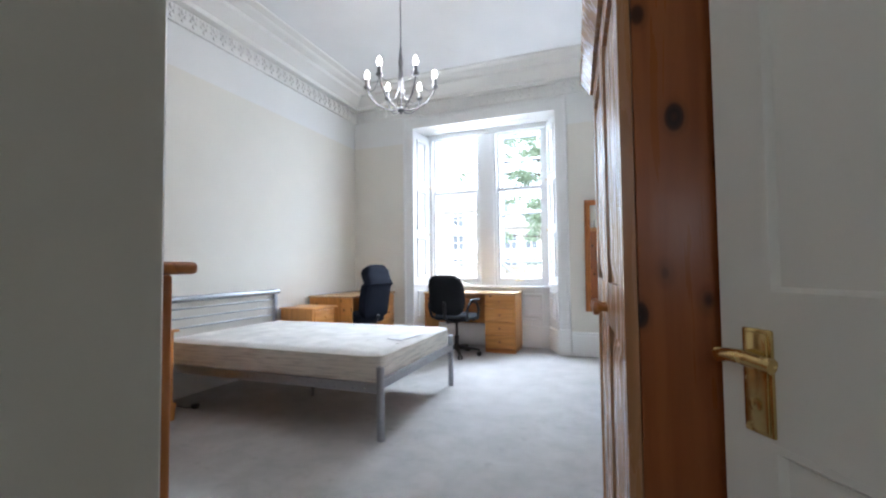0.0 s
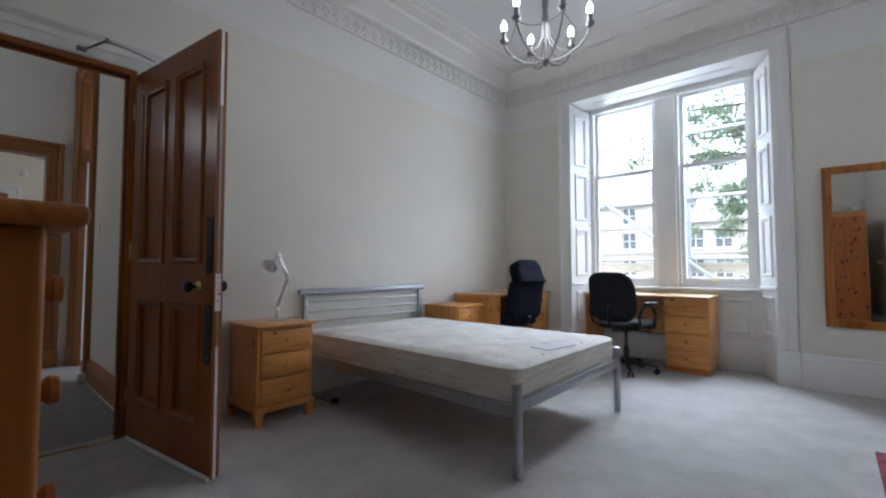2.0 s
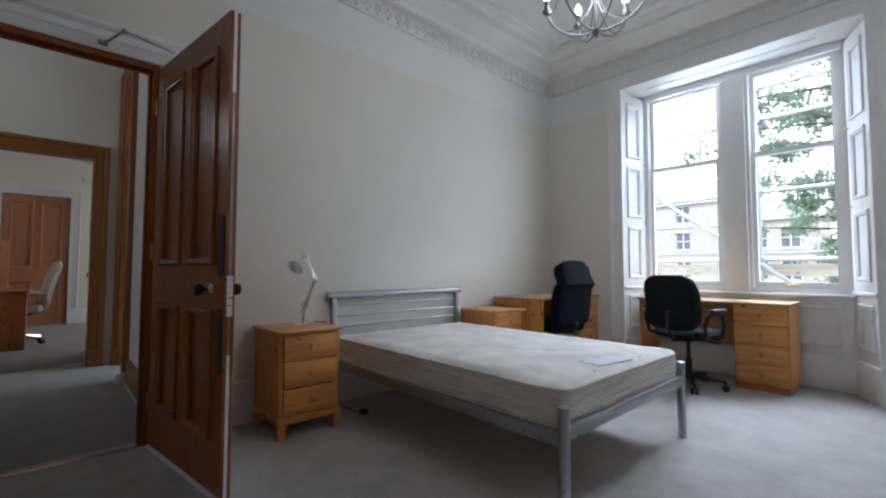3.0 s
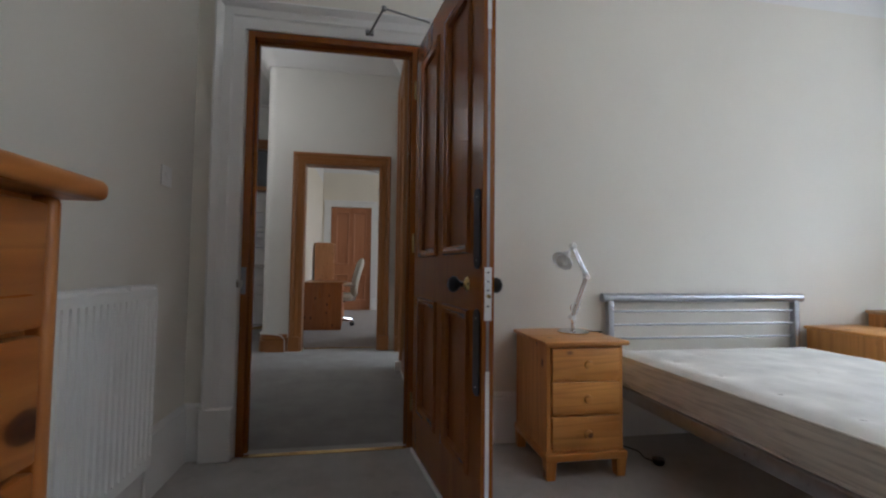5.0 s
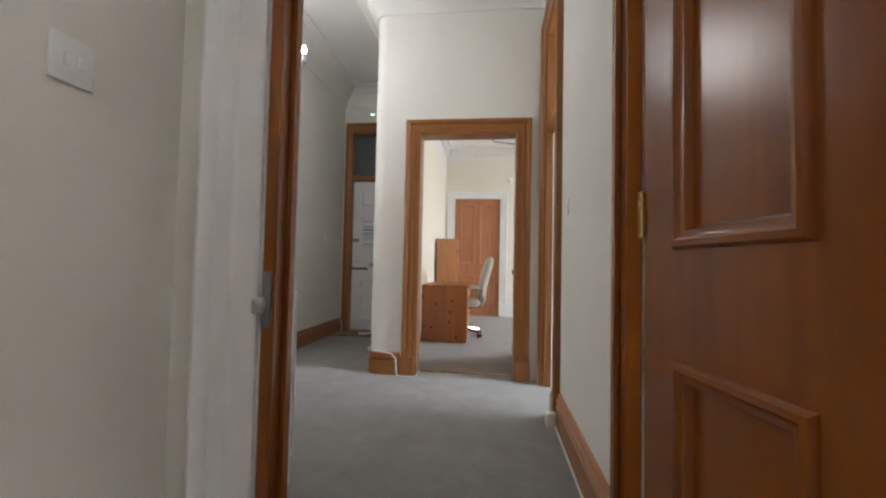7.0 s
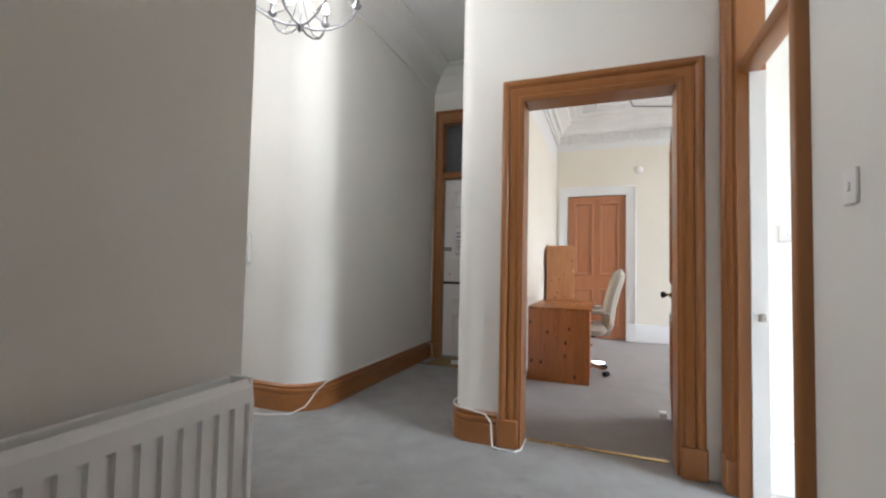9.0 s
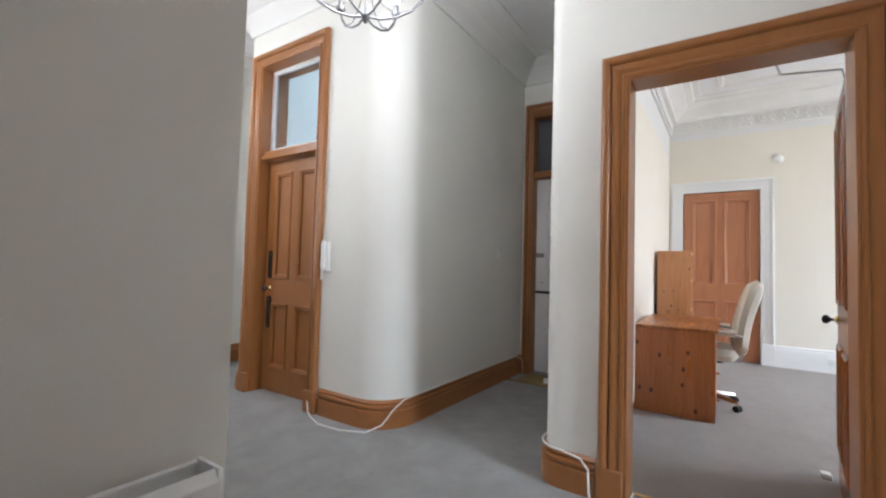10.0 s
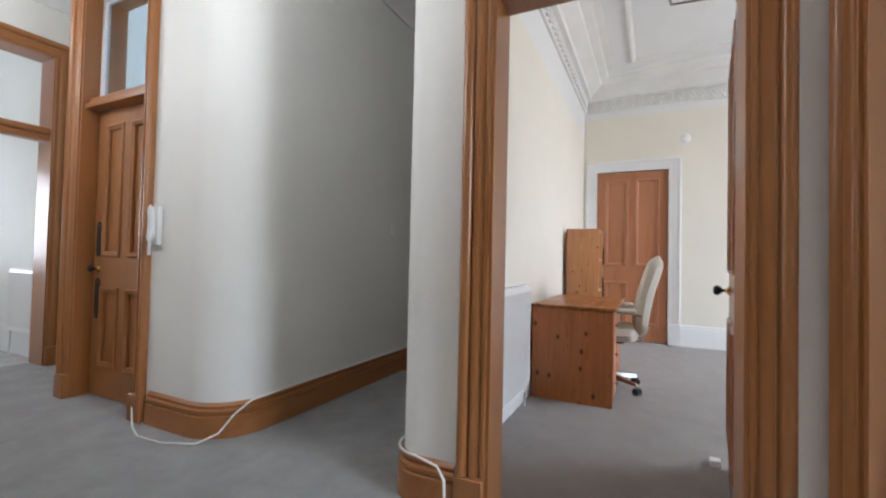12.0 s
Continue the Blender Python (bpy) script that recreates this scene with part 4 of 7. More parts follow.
def shutter(name, x, y, angle, w, side):
    """A folded panelled shutter case with dado panel below, hinged at the window side."""
    root = tagged(new(name), "white panelled shutter folded into the splayed reveal", "shutter", "", "structure")
    root.matrix_world = pose(x, y, 0, 0, 0, angle)
    panelled(root, w, 2.94, 0.035, [(0.07, w - 0.07, 0.92, 1.48), (0.07, w - 0.07, 1.58, 2.14), (0.07, w - 0.07, 2.24, 2.85)], "gloss", z0=0.835, name="shutter_leaf", both=True)
    panelled(root, w, 0.815, 0.028, [(0.07, w - 0.07, 0.38, 0.74)], "gloss", z0=0.0, name="dado_panel", both=True)
    bm = nb()
    box(bm, -0.005, -0.02, 0.0, w + 0.005, 0.05, 0.28, 0.006)
    box(bm, -0.005, -0.012, 0.80, w + 0.005, 0.046, 0.835, 0.005)
    part("dado_trim", bm, M["gloss"], root)
    for z in (1.53, 2.19):
        part("shutter_knob", lathe(nb(), [(0, 0), (0.006, 0), (0.006, 0.012), (0.012, 0.02), (0.008, 0.028), (0, 0.03)], m=Matrix.Translation((w - 0.03 if side < 0 else 0.03, 0, z)) @ pose(0, 0, 0, 90), n=10), M["brass"], root)


shutter("shutter_1", -2.41, 5.545, 79.0, 0.38, -1)
shutter("shutter_2", -0.66, 5.915, -68.0, 0.40, 1)
apron = tagged(new("window_apron"), "white panelled apron below the window", "panelling", "", "structure")
apron.matrix_world = pose(-2.36, 5.905, 0)
panelled(apron, 1.72, 0.776, 0.026, [(0.10, 0.50, 0.36, 0.70), (0.60, 1.12, 0.36, 0.70), (1.22, 1.62, 0.36, 0.70)], "gloss", both=False)
bm = nb()
box(bm, -2.38, 5.878, 0, -0.64, 5.903, 0.28, 0.008)
setting("skirting_window", bm, M["gloss"], "tall white skirting below the window", "skirting")
setting("ceiling_rose", lathe(nb(), [(0, 0), (0.34, 0), (0.34, -0.012), (0.31, -0.03), (0.26, -0.022), (0.22, -0.035), (0.15, -0.03), (0.12, -0.05), (0.05, -0.06), (0, -0.06)], (-1.36, 3.03, HIGH + 0.001), 40), M["plaster"], "round moulded plaster ceiling rose", "ceiling rose")

# ---- bedroom door ----
leaf = thing("panelled_door", "red-brown stained four-panel wooden door, standing open", "door", (-3.278, 1.430, 0.012), 8.4)
LW, LH = 0.929, 2.178
panelled(leaf, LW, LH, 0.044, four_panels(LW, LH, 0.115, 0.10, (0.815, 1.02), 0.23, 0.13), "door_dark")
round_knob(leaf, (LW - 0.135, 0, 0.908), (0, -1, 0), 0.029, "black", "brass", long=0.062)
round_knob(leaf, (LW - 0.10, 0.044, 0.905), (0, 1, 0), 0.029, "black", "brass", long=0.062)
finger_plate(leaf, LW - 0.068, LW - 0.013, 0.965, 1.245, 0.0, -0.005)
finger_plate(leaf, LW - 0.068, LW - 0.013, 0.53, 0.825, 0.0, -0.005)
bm = nb()
box(bm, LW - 0.001, 0.008, 0.79, LW + 0.003, 0.034, 0.97, 0.001, 1)
lock = part("lock_plate", bm, M["plastic"], leaf, "paint-spattered steel lock plate")
for z, h in ((0.835, 0.006), (0.89, 0.004), (0.92, 0.004), (0.95, 0.004)):
    bm = nb()
    box(bm, LW + 0.003, 0.017, z, LW + 0.0040, 0.025, z + h)
    part("keyhole", bm, M["black"], lock)
bm = nb()
tube(bm, [(LW + 0.003, 0.021, 0.872), (LW + 0.014, 0.021, 0.872)], 0.007, 8)
part("latch", bm, M["brass"], lock)
bm = nb()
box(bm, LW - 0.0015, 0.014, 1.80, LW + 0.002, 0.028, LH, 0, 1)
box(bm, LW - 0.0015, 0.014, 0.0, LW + 0.002, 0.028, 0.62, 0, 1)
part("edge_seal", bm, M["plastic"], leaf, "white intumescent strip let into the edge")
bm = nb()
box(bm, LW - 0.0015, 0.016, 0.62, LW + 0.001, 0.026, 0.79, 0, 1)
box(bm, LW - 0.0015, 0.016, 0.97, LW + 0.001, 0.026, 1.80, 0, 1)
part("edge_groove", bm, M["pewter"], leaf)
bm = nb()
box(bm, 0.01, -0.010, -0.008, LW - 0.004, 0.002, 0.012, 0.002, 1)
part("bottom_seal", bm, M["plastic"], leaf, "pale metal draught strip")
for z in (0.25, 1.1, 1.95):
    bm = nb()
    tube(bm, [(-0.004, -0.006, z - 0.05), (-0.004, -0.006, z + 0.05)], 0.007, 8)
    part("hinge", bm, M["brass"], leaf)
closer = thing("door_closer_arm", "thin dark steel door closer arm with one elbow", "door closer", (-3.262, 1.165, 2.258))
bm = nb()
tube(bm, [(0.0, 0.0, -0.012), (0.015, 0.0, -0.02), (0.274, 0.069, -0.031)], 0.006, 8)
part("fixed_arm", bm, M["pewter"], closer)
bm = nb()
tube(bm, [(0.274, 0.069, -0.031), (0.222, 0.30, -0.047)], 0.005, 8)
part("moving_arm", bm, M["pewter"], closer)
part("elbow", lathe(nb(), [(0, -0.010), (0.011, -0.010), (0.011, 0.008), (0, 0.010)], (0.274, 0.069, -0.031), 12), M["pewter"], closer)
bm = nb()
box(bm, -0.020, -0.022, -0.016, 0.008, 0.022, 0.006, 0.003)
part("shoe", bm, M["pewter"], closer)
setting("threshold_strip", box(nb(), -3.345, 0.566, 0.0, -3.31, 1.404, 0.006, 0.002, 1), M["brass"], "thin brass carpet strip", "threshold")
keep = thing("door_keep", "worn metal latch keep on the door lining", "latch keep", (-3.322, 0.545, 0.90))
bm = nb()
box(bm, -0.004, -0.012, -0.07, 0.004, 0.012, 0.07, 0.001, 1)
part("plate", bm, M["pewter"], keep)
bm = nb()
box(bm, 0.002, -0.03, -0.035, 0.02, 0.0, 0.005, 0.004)
part("lip", bm, M["nickel"], keep)

# ---- white door of the small room ----
wd = thing("white_panelled_door", "ivory painted panelled door with a brass lever, half open", "door", (0.58, 0.315, 0.012), 119.4)
WW, WH = 0.757, 2.02
panelled(wd, WW, WH, 0.04, [(0.075, WW / 2 - 0.045, 1.005, WH - 0.11), (WW / 2 + 0.045, WW - 0.075, 1.005, WH - 0.11), (0.075, WW / 2 - 0.045, 0.2, 0.815), (WW / 2 + 0.045, WW - 0.075, 0.2, 0.815)], "old_white", panel_t=0.5,
         profile=[(0, 0), (0, 0.001), (-0.01, 0.0), (-0.016, -0.008), (-0.016, -0.012), (0, -0.012)])
# the brass plate and lever sit on the face that looks into the doorway
bm = nb()
box(bm, WW - 0.088, 0.04, 0.822, WW - 0.042, 0.046, 0.964, 0.003)
box(bm, WW - 0.083, 0.044, 0.827, WW - 0.047, 0.049, 0.959, 0.003)
plate = part("lever_plate", bm, M["brass"], wd, "polished brass backplate")
bm = nb()
tube(bm, [(WW - 0.065, 0.046, 0.928), (WW - 0.065, 0.08, 0.928)], 0.009, 12)
part("spindle", bm, M["brass"], plate)
bm = nb()
tube(bm, [(WW - 0.118, 0.076, 0.925), (WW - 0.095, 0.08, 0.928), (WW - 0.075, 0.081, 0.930), (WW - 0.05, 0.078, 0.928), (WW - 0.035, 0.074, 0.922), (WW - 0.028, 0.070, 0.924), (WW - 0.025, 0.068, 0.928)], 0.010, 10, 0.0085)
part("lever", bm, M["brass"], plate)
part("keyhole_rim", lathe(nb(), [(0, 0), (0.009, 0), (0.009, 0.003), (0.006, 0.004), (0, 0.004)], m=Matrix.Translation((WW - 0.065, 0.048, 0.862)) @ pose(0, 0, 0, -90), n=14), M["brass"], plate)


# ---- furniture ----
def drawers(parent, x, y0, y1, z_list, material, knob_mat, gap=0.006, knobs=1, knob_r=0.021):
    """Drawer fronts on the face that looks along +x at x, one for each (z0, z1)."""
    for z0, z1 in z_list:
        bm = nb()
        box(bm, x, y0 + gap, z0 + gap / 2, x + 0.018, y1 - gap, z1 - gap / 2, 0.004)
        d = part("drawer_front", bm, M[material], parent)
        for k in range(knobs):
            yy = y0 + (y1 - y0) * (k + 1) / (knobs + 1)
            part("knob", lathe(nb(), [(0, 0), (knob_r * 0.5, 0), (knob_r * 0.45, 0.008), (knob_r, 0.018), (knob_r * 0.9, 0.026), (0, 0.029)], m=Matrix.Translation((x + 0.018, yy, (z0 + z1) / 2)) @ pose(0, 0, 0, 0, 90), n=14), M[knob_mat], d)


def bedside(at):
    """Three drawers, overhanging top, plinth rail and square feet; it looks along +x."""
    ob = thing("bedside_table", "light pine three-drawer bedside table with square feet", "bedside table", at, 0, "bedside tables")
    w, d, h = 0.39, 0.42, 0.64
    for y in (0, w - 0.018):
        part("side_panel", box(nb(), 0, y, 0.09, d, y + 0.018, h - 0.02, 0.002, 1), M["pine"], ob)
    part("back_panel", box(nb(), 0.002, 0.018, 0.09, 0.012, w - 0.018, h - 0.02), M["pine"], ob)
    part("carcass", box(nb(), 0.012, 0.018, 0.10, d - 0.004, w - 0.018, h - 0.021), M["pine"], ob)
    part("top", box(nb(), -0.005, -0.018, h - 0.02, d + 0.035, w + 0.018, h, 0.006), M["pine_x"], ob)
    drawers(ob, d - 0.004, 0.018, w - 0.018, [(0.455, 0.61), (0.295, 0.45), (0.135, 0.29)], "pine_x", "pine_x")
    part("plinth_rail", box(nb(), -0.002, -0.012, 0.085, d + 0.022, w + 0.012, 0.122, 0.006), M["pine_x"], ob)
    for x, y in ((0.0, -0.008), (d - 0.035, -0.008), (0.0, w - 0.044), (d - 0.035, w - 0.044)):
        bm = nb()
        ring(bm, [[(x + a * s + o, y + b * s + o, z) for a, b in ((0, 0), (0.052, 0), (0.052, 0.052), (0, 0.052))] for z, s, o in ((0, 0.78, 0.006), (0.086, 1, 0))])
        part("foot", bm, M["pine"], ob)
    return ob


bedside((-3.295, 2.018, 0))
bedside((-3.295, 3.965, 0))

bed = thing("double_bed", "silver tubular steel double bed frame with a low headboard", "bed", (-3.30, 2.50, 0))
for y in (0.095, 1.385):
    bm = nb()
    box(bm, -0.02, y - 0.02, 0, 0.02, y + 0.02, 0.80, 0.008)
    part("head_post", bm, M["steel"], bed)
bm = nb()
tube(bm, [(0, 0.045, 0.815), (0, 1.435, 0.815)], 0.026, 16)
part("top_tube", bm, M["steel"], bed)
for z in (0.735, 0.655, 0.575):
    bm = nb()
    tube(bm, [(0, 0.10, z), (0, 1.365, z)], 0.0068, 10)
    part("headboard_rail", bm, M["steel"], bed)
for y in (0.07, 1.365):
    bm = nb()
    tube(bm, [(2.0, y, 0), (2.0, y, 0.44)], 0.024, 16)
    post = part("foot_post", bm, M["steel"], bed)
    part("post_cap", lathe(nb(), [(0, 0), (0.025, 0), (0.024, 0.008), (0.012, 0.012), (0, 0.012)], (2.0, y, 0.44)), M["steel"], post)
    bm = nb()
    box(bm, 0.0, y - 0.016, 0.285, 1.98, y + 0.016, 0.345, 0.006)
    part("side_rail", bm, M["steel"], bed)
    part("bolt", lathe(nb(), [(0, 0), (0.011, 0), (0.009, 0.006), (0, 0.007)], m=Matrix.Translation((1.90, y + (-0.016 if y < 0.5 else 0.016), 0.31)) @ pose(0, 0, 0, 90 if y < 0.5 else -90), n=12), M["chrome"], bed)
bm = nb()
box(bm, 1.985, 0.07, 0.315, 2.02, 1.365, 0.37, 0.006)
part("foot_rail", bm, M["steel"], bed)
for i in range(14):
    bm = nb()
    box(bm, 0.10 + i * 0.135, 0.076, 0.332, 0.16 + i * 0.135, 1.35, 0.3445)
    part("slat", bm, M["pine_x"], bed)
bm = nb()
box(bm, 0.02, 0.70, 0.29, 1.985, 0.73, 0.331, 0.004)
part("centre_rail", bm, M["steel"], bed)
bm = nb()
tube(bm, [(1.0, 0.715, 0), (1.0, 0.715, 0.29)], 0.016, 10)
part("centre_leg", bm, M["steel"], bed)


def mattress(at, lx, ly, h):
    ob = thing("mattress", "bare cream quilted mattress with tufts and a white label", "mattress", at)
    n_x, n_y = 64, 46
    bm = nb()
    tufts = [((i + 0.5 + (0.25 if j % 2 else -0.25)) * lx / 7, (j + 0.5) * ly / 5) for i in range(7) for j in range(5)]

    def plan(u, v, inset=0.0):
        """A rounded rectangle mapped from a grid."""
        r = 0.07
        x, y = inset + u * (lx - 2 * inset), inset + v * (ly - 2 * inset)
        cx, cy = min(max(x, r), lx - r), min(max(y, r), ly - r)
        dx, dy = x - cx, y - cy
        k = max(abs(dx), abs(dy))
        length = math.hypot(dx, dy)
        if length > 1e-6 and dx and dy:
            dx, dy = dx * k / length, dy * k / length
        return cx + dx, cy + dy

    grid = []
    for j in range(n_y + 1):
        row = []
        for i in range(n_x + 1):
            x, y = plan(i / n_x, j / n_y)
            edge = min(x, lx - x, y, ly - y)
            z = h - 0.028 * math.exp(-edge / 0.03)
            for tx, ty in tufts:
                d2 = (x - tx) ** 2 + (y - ty) ** 2
                if d2 < 0.03:
                    z -= 0.011 * math.exp(-d2 / 0.0012)
            z += 0.003 * noise.noise((x * 9, y * 9, 0))
            row.append(bm.verts.new((x, y, z)))
        grid.append(row)
    for j in range(n_y):
        for i in range(n_x):
            bm.faces.new((grid[j][i], grid[j][i + 1], grid[j + 1][i + 1], grid[j + 1][i]))
    top = part("quilted_top", bm, M["ticking"], ob)
    rim = [grid_pt for grid_pt in ([(i / n_x, 0) for i in range(n_x)] + [(1, j / n_y) for j in range(n_y)] + [(1 - i / n_x, 1) for i in range(n_x)] + [(0, 1 - j / n_y) for j in range(n_y)])]
    bm = nb()
    loops = []
    for z, bulge in ((0.0, -0.006), (0.012, 0.002), (0.05, 0.006), (0.10, 0.007), (h - 0.045, 0.004), (h - 0.028, 0.0)):
        loops.append([(*plan(u, v, -bulge), z + 0.002 * math.sin(u * 40 + v * 31)) for u, v in rim])
    ring(bm, loops)
    bmesh.ops.recalc_face_normals(bm, faces=bm.faces)
    part("border", bm, M["mattress_side"], ob, "cream damask border")
    for z, r in ((h - 0.028, 0.006), (0.006, 0.006)):
        bm = nb()
        pts = [(*plan(u, v, -0.003), z) for u, v in rim]
        tube(bm, pts + [pts[0]], r, 6)
        part("piping", bm, M["mattress_side"], ob, "taped edge piping")
    for k, (tx, ty) in enumerate(tufts):
        part("tuft", lathe(nb(), [(0, 0), (0.012, 0), (0.010, 0.005), (0, 0.007)], (tx, ty, h - 0.0125), 8), M["ticking"], ob)
    bm = nb()
    box(bm, 1.745, 0.46, h - 0.003, 1.87, 0.74, h + 0.003, 0, 1, Matrix.Translation((1.8, 0.6, 0)) @ pose(0, 0, 0, 0, 0, -8) @ Matrix.Translation((-1.8, -0.6, 0)))
    part("care_label", bm, M["label"], ob, "white sewn-on care label")
    bm = nb()
    box(bm, 1.28, -0.010, 0.05, 1.56, -0.006, 0.10, 0.001, 1)
    part("side_label", bm, M["mattress_side"], ob, "woven side label")
    return ob


mattress((-3.235, 2.585, 0.3455), 1.925, 1.27, 0.185)

bm = nb()
lathe(bm, [(0, 0), (0.022, 0), (0.03, 0.01), (0.03, 0.03), (0.012, 0.035), (0, 0.036)], (0, 0, 0), 14)
adapter = thing("power_adapter", "small black plug adapter with a thin lead under the bed", "power adapter", (-2.95, 2.65, 0.0))
part("body", bm, M["black"], adapter)
bm = nb()
tube(bm, [(0, 0, 0.01), (-0.07, -0.03, 0.004), (-0.15, -0.01, 0.004), (-0.24, -0.06, 0.004), (-0.32, -0.03, 0.004)], 0.0035, 6)
part("lead", bm, M["black"], adapter)

lamp = thing("desk_lamp", "small chrome anglepoise desk lamp with a frosted shade", "desk lamp", (-3.13, 2.278, 0.64), 0)
part("base", lathe(nb(), [(0, 0), (0.082, 0), (0.084, 0.006), (0.07, 0.014), (0.03, 0.022), (0.012, 0.026), (0.012, 0.05), (0, 0.05)]), M["chrome"], lamp)
bm = nb()
tube(bm, [(0, 0, 0.05), (0.0, -0.005, 0.08)], 0.010, 10)
part("pivot", bm, M["chrome"], lamp)
J = [Vector((0.0, -0.005, 0.08)), Vector((0.0, 0.077, 0.30)), Vector((0.0, 0.0, 0.468))]
for a, b in ((J[0], J[1]), (J[1], J[2])):
    for s in (-0.013, 0.013):
        bm = nb()
        tube(bm, [a + Vector((s, 0, 0)), b + Vector((s, 0, 0))], 0.0065, 8)
        part("arm_rod", bm, M["chrome"], lamp)
    bm = nb()
    tube(bm, [a.lerp(b, 0.08) + Vector((0.0, 0.012, 0)), a.lerp(b, 0.45) + Vector((0.0, 0.010, 0))], 0.009, 8)
    part("spring", bm, M["nickel"], lamp)
bm = nb()
ring_pts = [Vector((0.014, 0.005 + 0.024 * math.cos(a), 0.135 + 0.024 * math.sin(a))) for a in (k * math.pi / 8 for k in range(17))]
tube(bm, ring_pts, 0.004, 6)
part("tension_ring", bm, M["chrome"], lamp)
for j in J:
    bm = nb()
    tube(bm, [j + Vector((-0.02, 0, 0)), j + Vector((0.02, 0, 0))], 0.014, 12)
    part("joint", bm, M["chrome"], lamp)
bm = nb()
tube(bm, [J[2], J[2] + Vector((0.012, -0.026, -0.035))], 0.008, 8)
part("shade_bracket", bm, M["chrome"], lamp)
sm = Matrix.Translation(J[2] + Vector((0.012, -0.026, -0.035))) @ Vector((0.35, -0.62, -0.55)).to_track_quat("Z", "Y").to_matrix().to_4x4() @ Matrix.Scale(0.84, 4)
shade = part("shade", lathe(nb(), [(0.014, 0.0), (0.022, 0.02), (0.026, 0.045), (0.042, 0.06), (0.062, 0.078), (0.068, 0.10), (0.066, 0.10), (0.058, 0.078), (0.03, 0.06), (0.0, 0.055)], m=sm), M["shade_glass"], lamp, "frosted white shade")
part("bulb", lathe(nb(), [(0, 0.055), (0.02, 0.06), (0.034, 0.085), (0.036, 0.105), (0.022, 0.125), (0, 0.13)], m=sm, n=16), M["bulb_off"], shade, "frosted bulb")
bm = nb()
tube(bm, [(0.0, 0.06, 0.008), (0.0, 0.11, 0.006), (0.02, 0.16, 0.004), (-0.02, 0.165, 0.0), (-0.09, 0.17, -0.10)], 0.003, 6)
part("lead", bm, M["black"], lamp)


def pine_desk(at, rz, length, depth, side_first, label, top_over=0.012):
    """A desk that looks along -y (its sitter's side), with a pedestal of four drawers at the far x end."""
    ob = thing("pine_desk", label, "desk", at, rz)
    h = 0.735
    ped = 0.385
    part("top", box(nb(), -top_over, -0.02, h - 0.022, length + top_over, depth, h, 0.005), M["desk_top"], ob)
    part("end_panel", box(nb(), 0, 0, 0, 0.02, depth - 0.01, h - 0.022, 0.002, 1), M["pine"], ob)
    part("modesty_panel", box(nb(), 0.02, depth - 0.04, 0.30, length - ped, depth - 0.022, h - 0.022), M["pine_w"], ob)
    pedestal = part("pedestal", box(nb(), length - ped, 0.012, 0.05, length, depth - 0.01, h - 0.022, 0.002, 1), M["pine"], ob)
    part("plinth", box(nb(), length - ped + 0.004, 0.004, 0, length - 0.002, depth - 0.02, 0.05), M["orange_x"], ob)
    zs = [0.055 + k * 0.164 for k in range(5)]
    for z0, z1 in zip(zs, zs[1:]):
        d = part("drawer_front", box(nb(), length - ped + 0.008, -0.006, z0 + 0.0055, length - 0.010, 0.010, z1 - 0.0055, 0.003), M["pine_w"], ob)
        part("knob", lathe(nb(), [(0, 0), (0.009, 0), (0.008, 0.008), (0.017, 0.018), (0.015, 0.026), (0, 0.029)], m=Matrix.Translation((length - ped / 2, -0.006, (z0 + z1) / 2)) @ pose(0, 0, 0, 90), n=14), M["orange_x"], d)
    return ob


pine_desk((-2.20, 5.40, 0), 0, 1.19, 0.46, True, "light pine desk with four drawers, standing in the window bay")
pine_desk((-2.71, 4.46, 0), 90, 1.05, 0.60, True, "light pine desk with four drawers against a cream wall")


def swivel_base(ob, column_top, r, base_mat, column_mat):
    """A five-star base on castors and a gas column."""
    part("column", lathe(nb(), [(0.0, 0.09), (0.028, 0.09), (0.026, 0.24), (0.016, 0.245), (0.015, column_top), (0, column_top)], n=16), M[column_mat], ob)
    for k in range(5):
        a = radians(72 * k + 18)
        d = Vector((math.cos(a), math.sin(a), 0))
        bm = nb()
        loops = []
        for s, w, z0, z1 in ((0.02, 0.024, 0.075, 0.13), (0.5, 0.020, 0.075, 0.105), (1.0, 0.015, 0.066, 0.085)):
            c = d * (r * s)
            n = Vector((-d.y, d.x, 0))
            loops.append([c + n * w + Vector((0, 0, z0)), c - n * w + Vector((0, 0, z0)), c - n * w * 0.6 + Vector((0, 0, z1)), c + n * w * 0.6 + Vector((0, 0, z1))])
        ring(bm, loops)
        bmesh.ops.recalc_face_normals(bm, faces=bm.faces)
        arm = part("base_arm", bm, M[base_mat], ob)
        n = Vector((-d.y, d.x, 0))
        for s in (-1, 1):
            bm = nb()
            c = d * r + Vector((0, 0, 0.027))
            tube(bm, [c + n * (0.008 * s), c + n * (0.026 * s)], 0.027, 14)
            part("castor", bm, M["black"], arm)
        bm = nb()
        tube(bm, [d * r + Vector((0, 0, 0.05)), d * r + Vector((0, 0, 0.078))], 0.010, 8)
        part("castor_stem", bm, M[base_mat], arm)


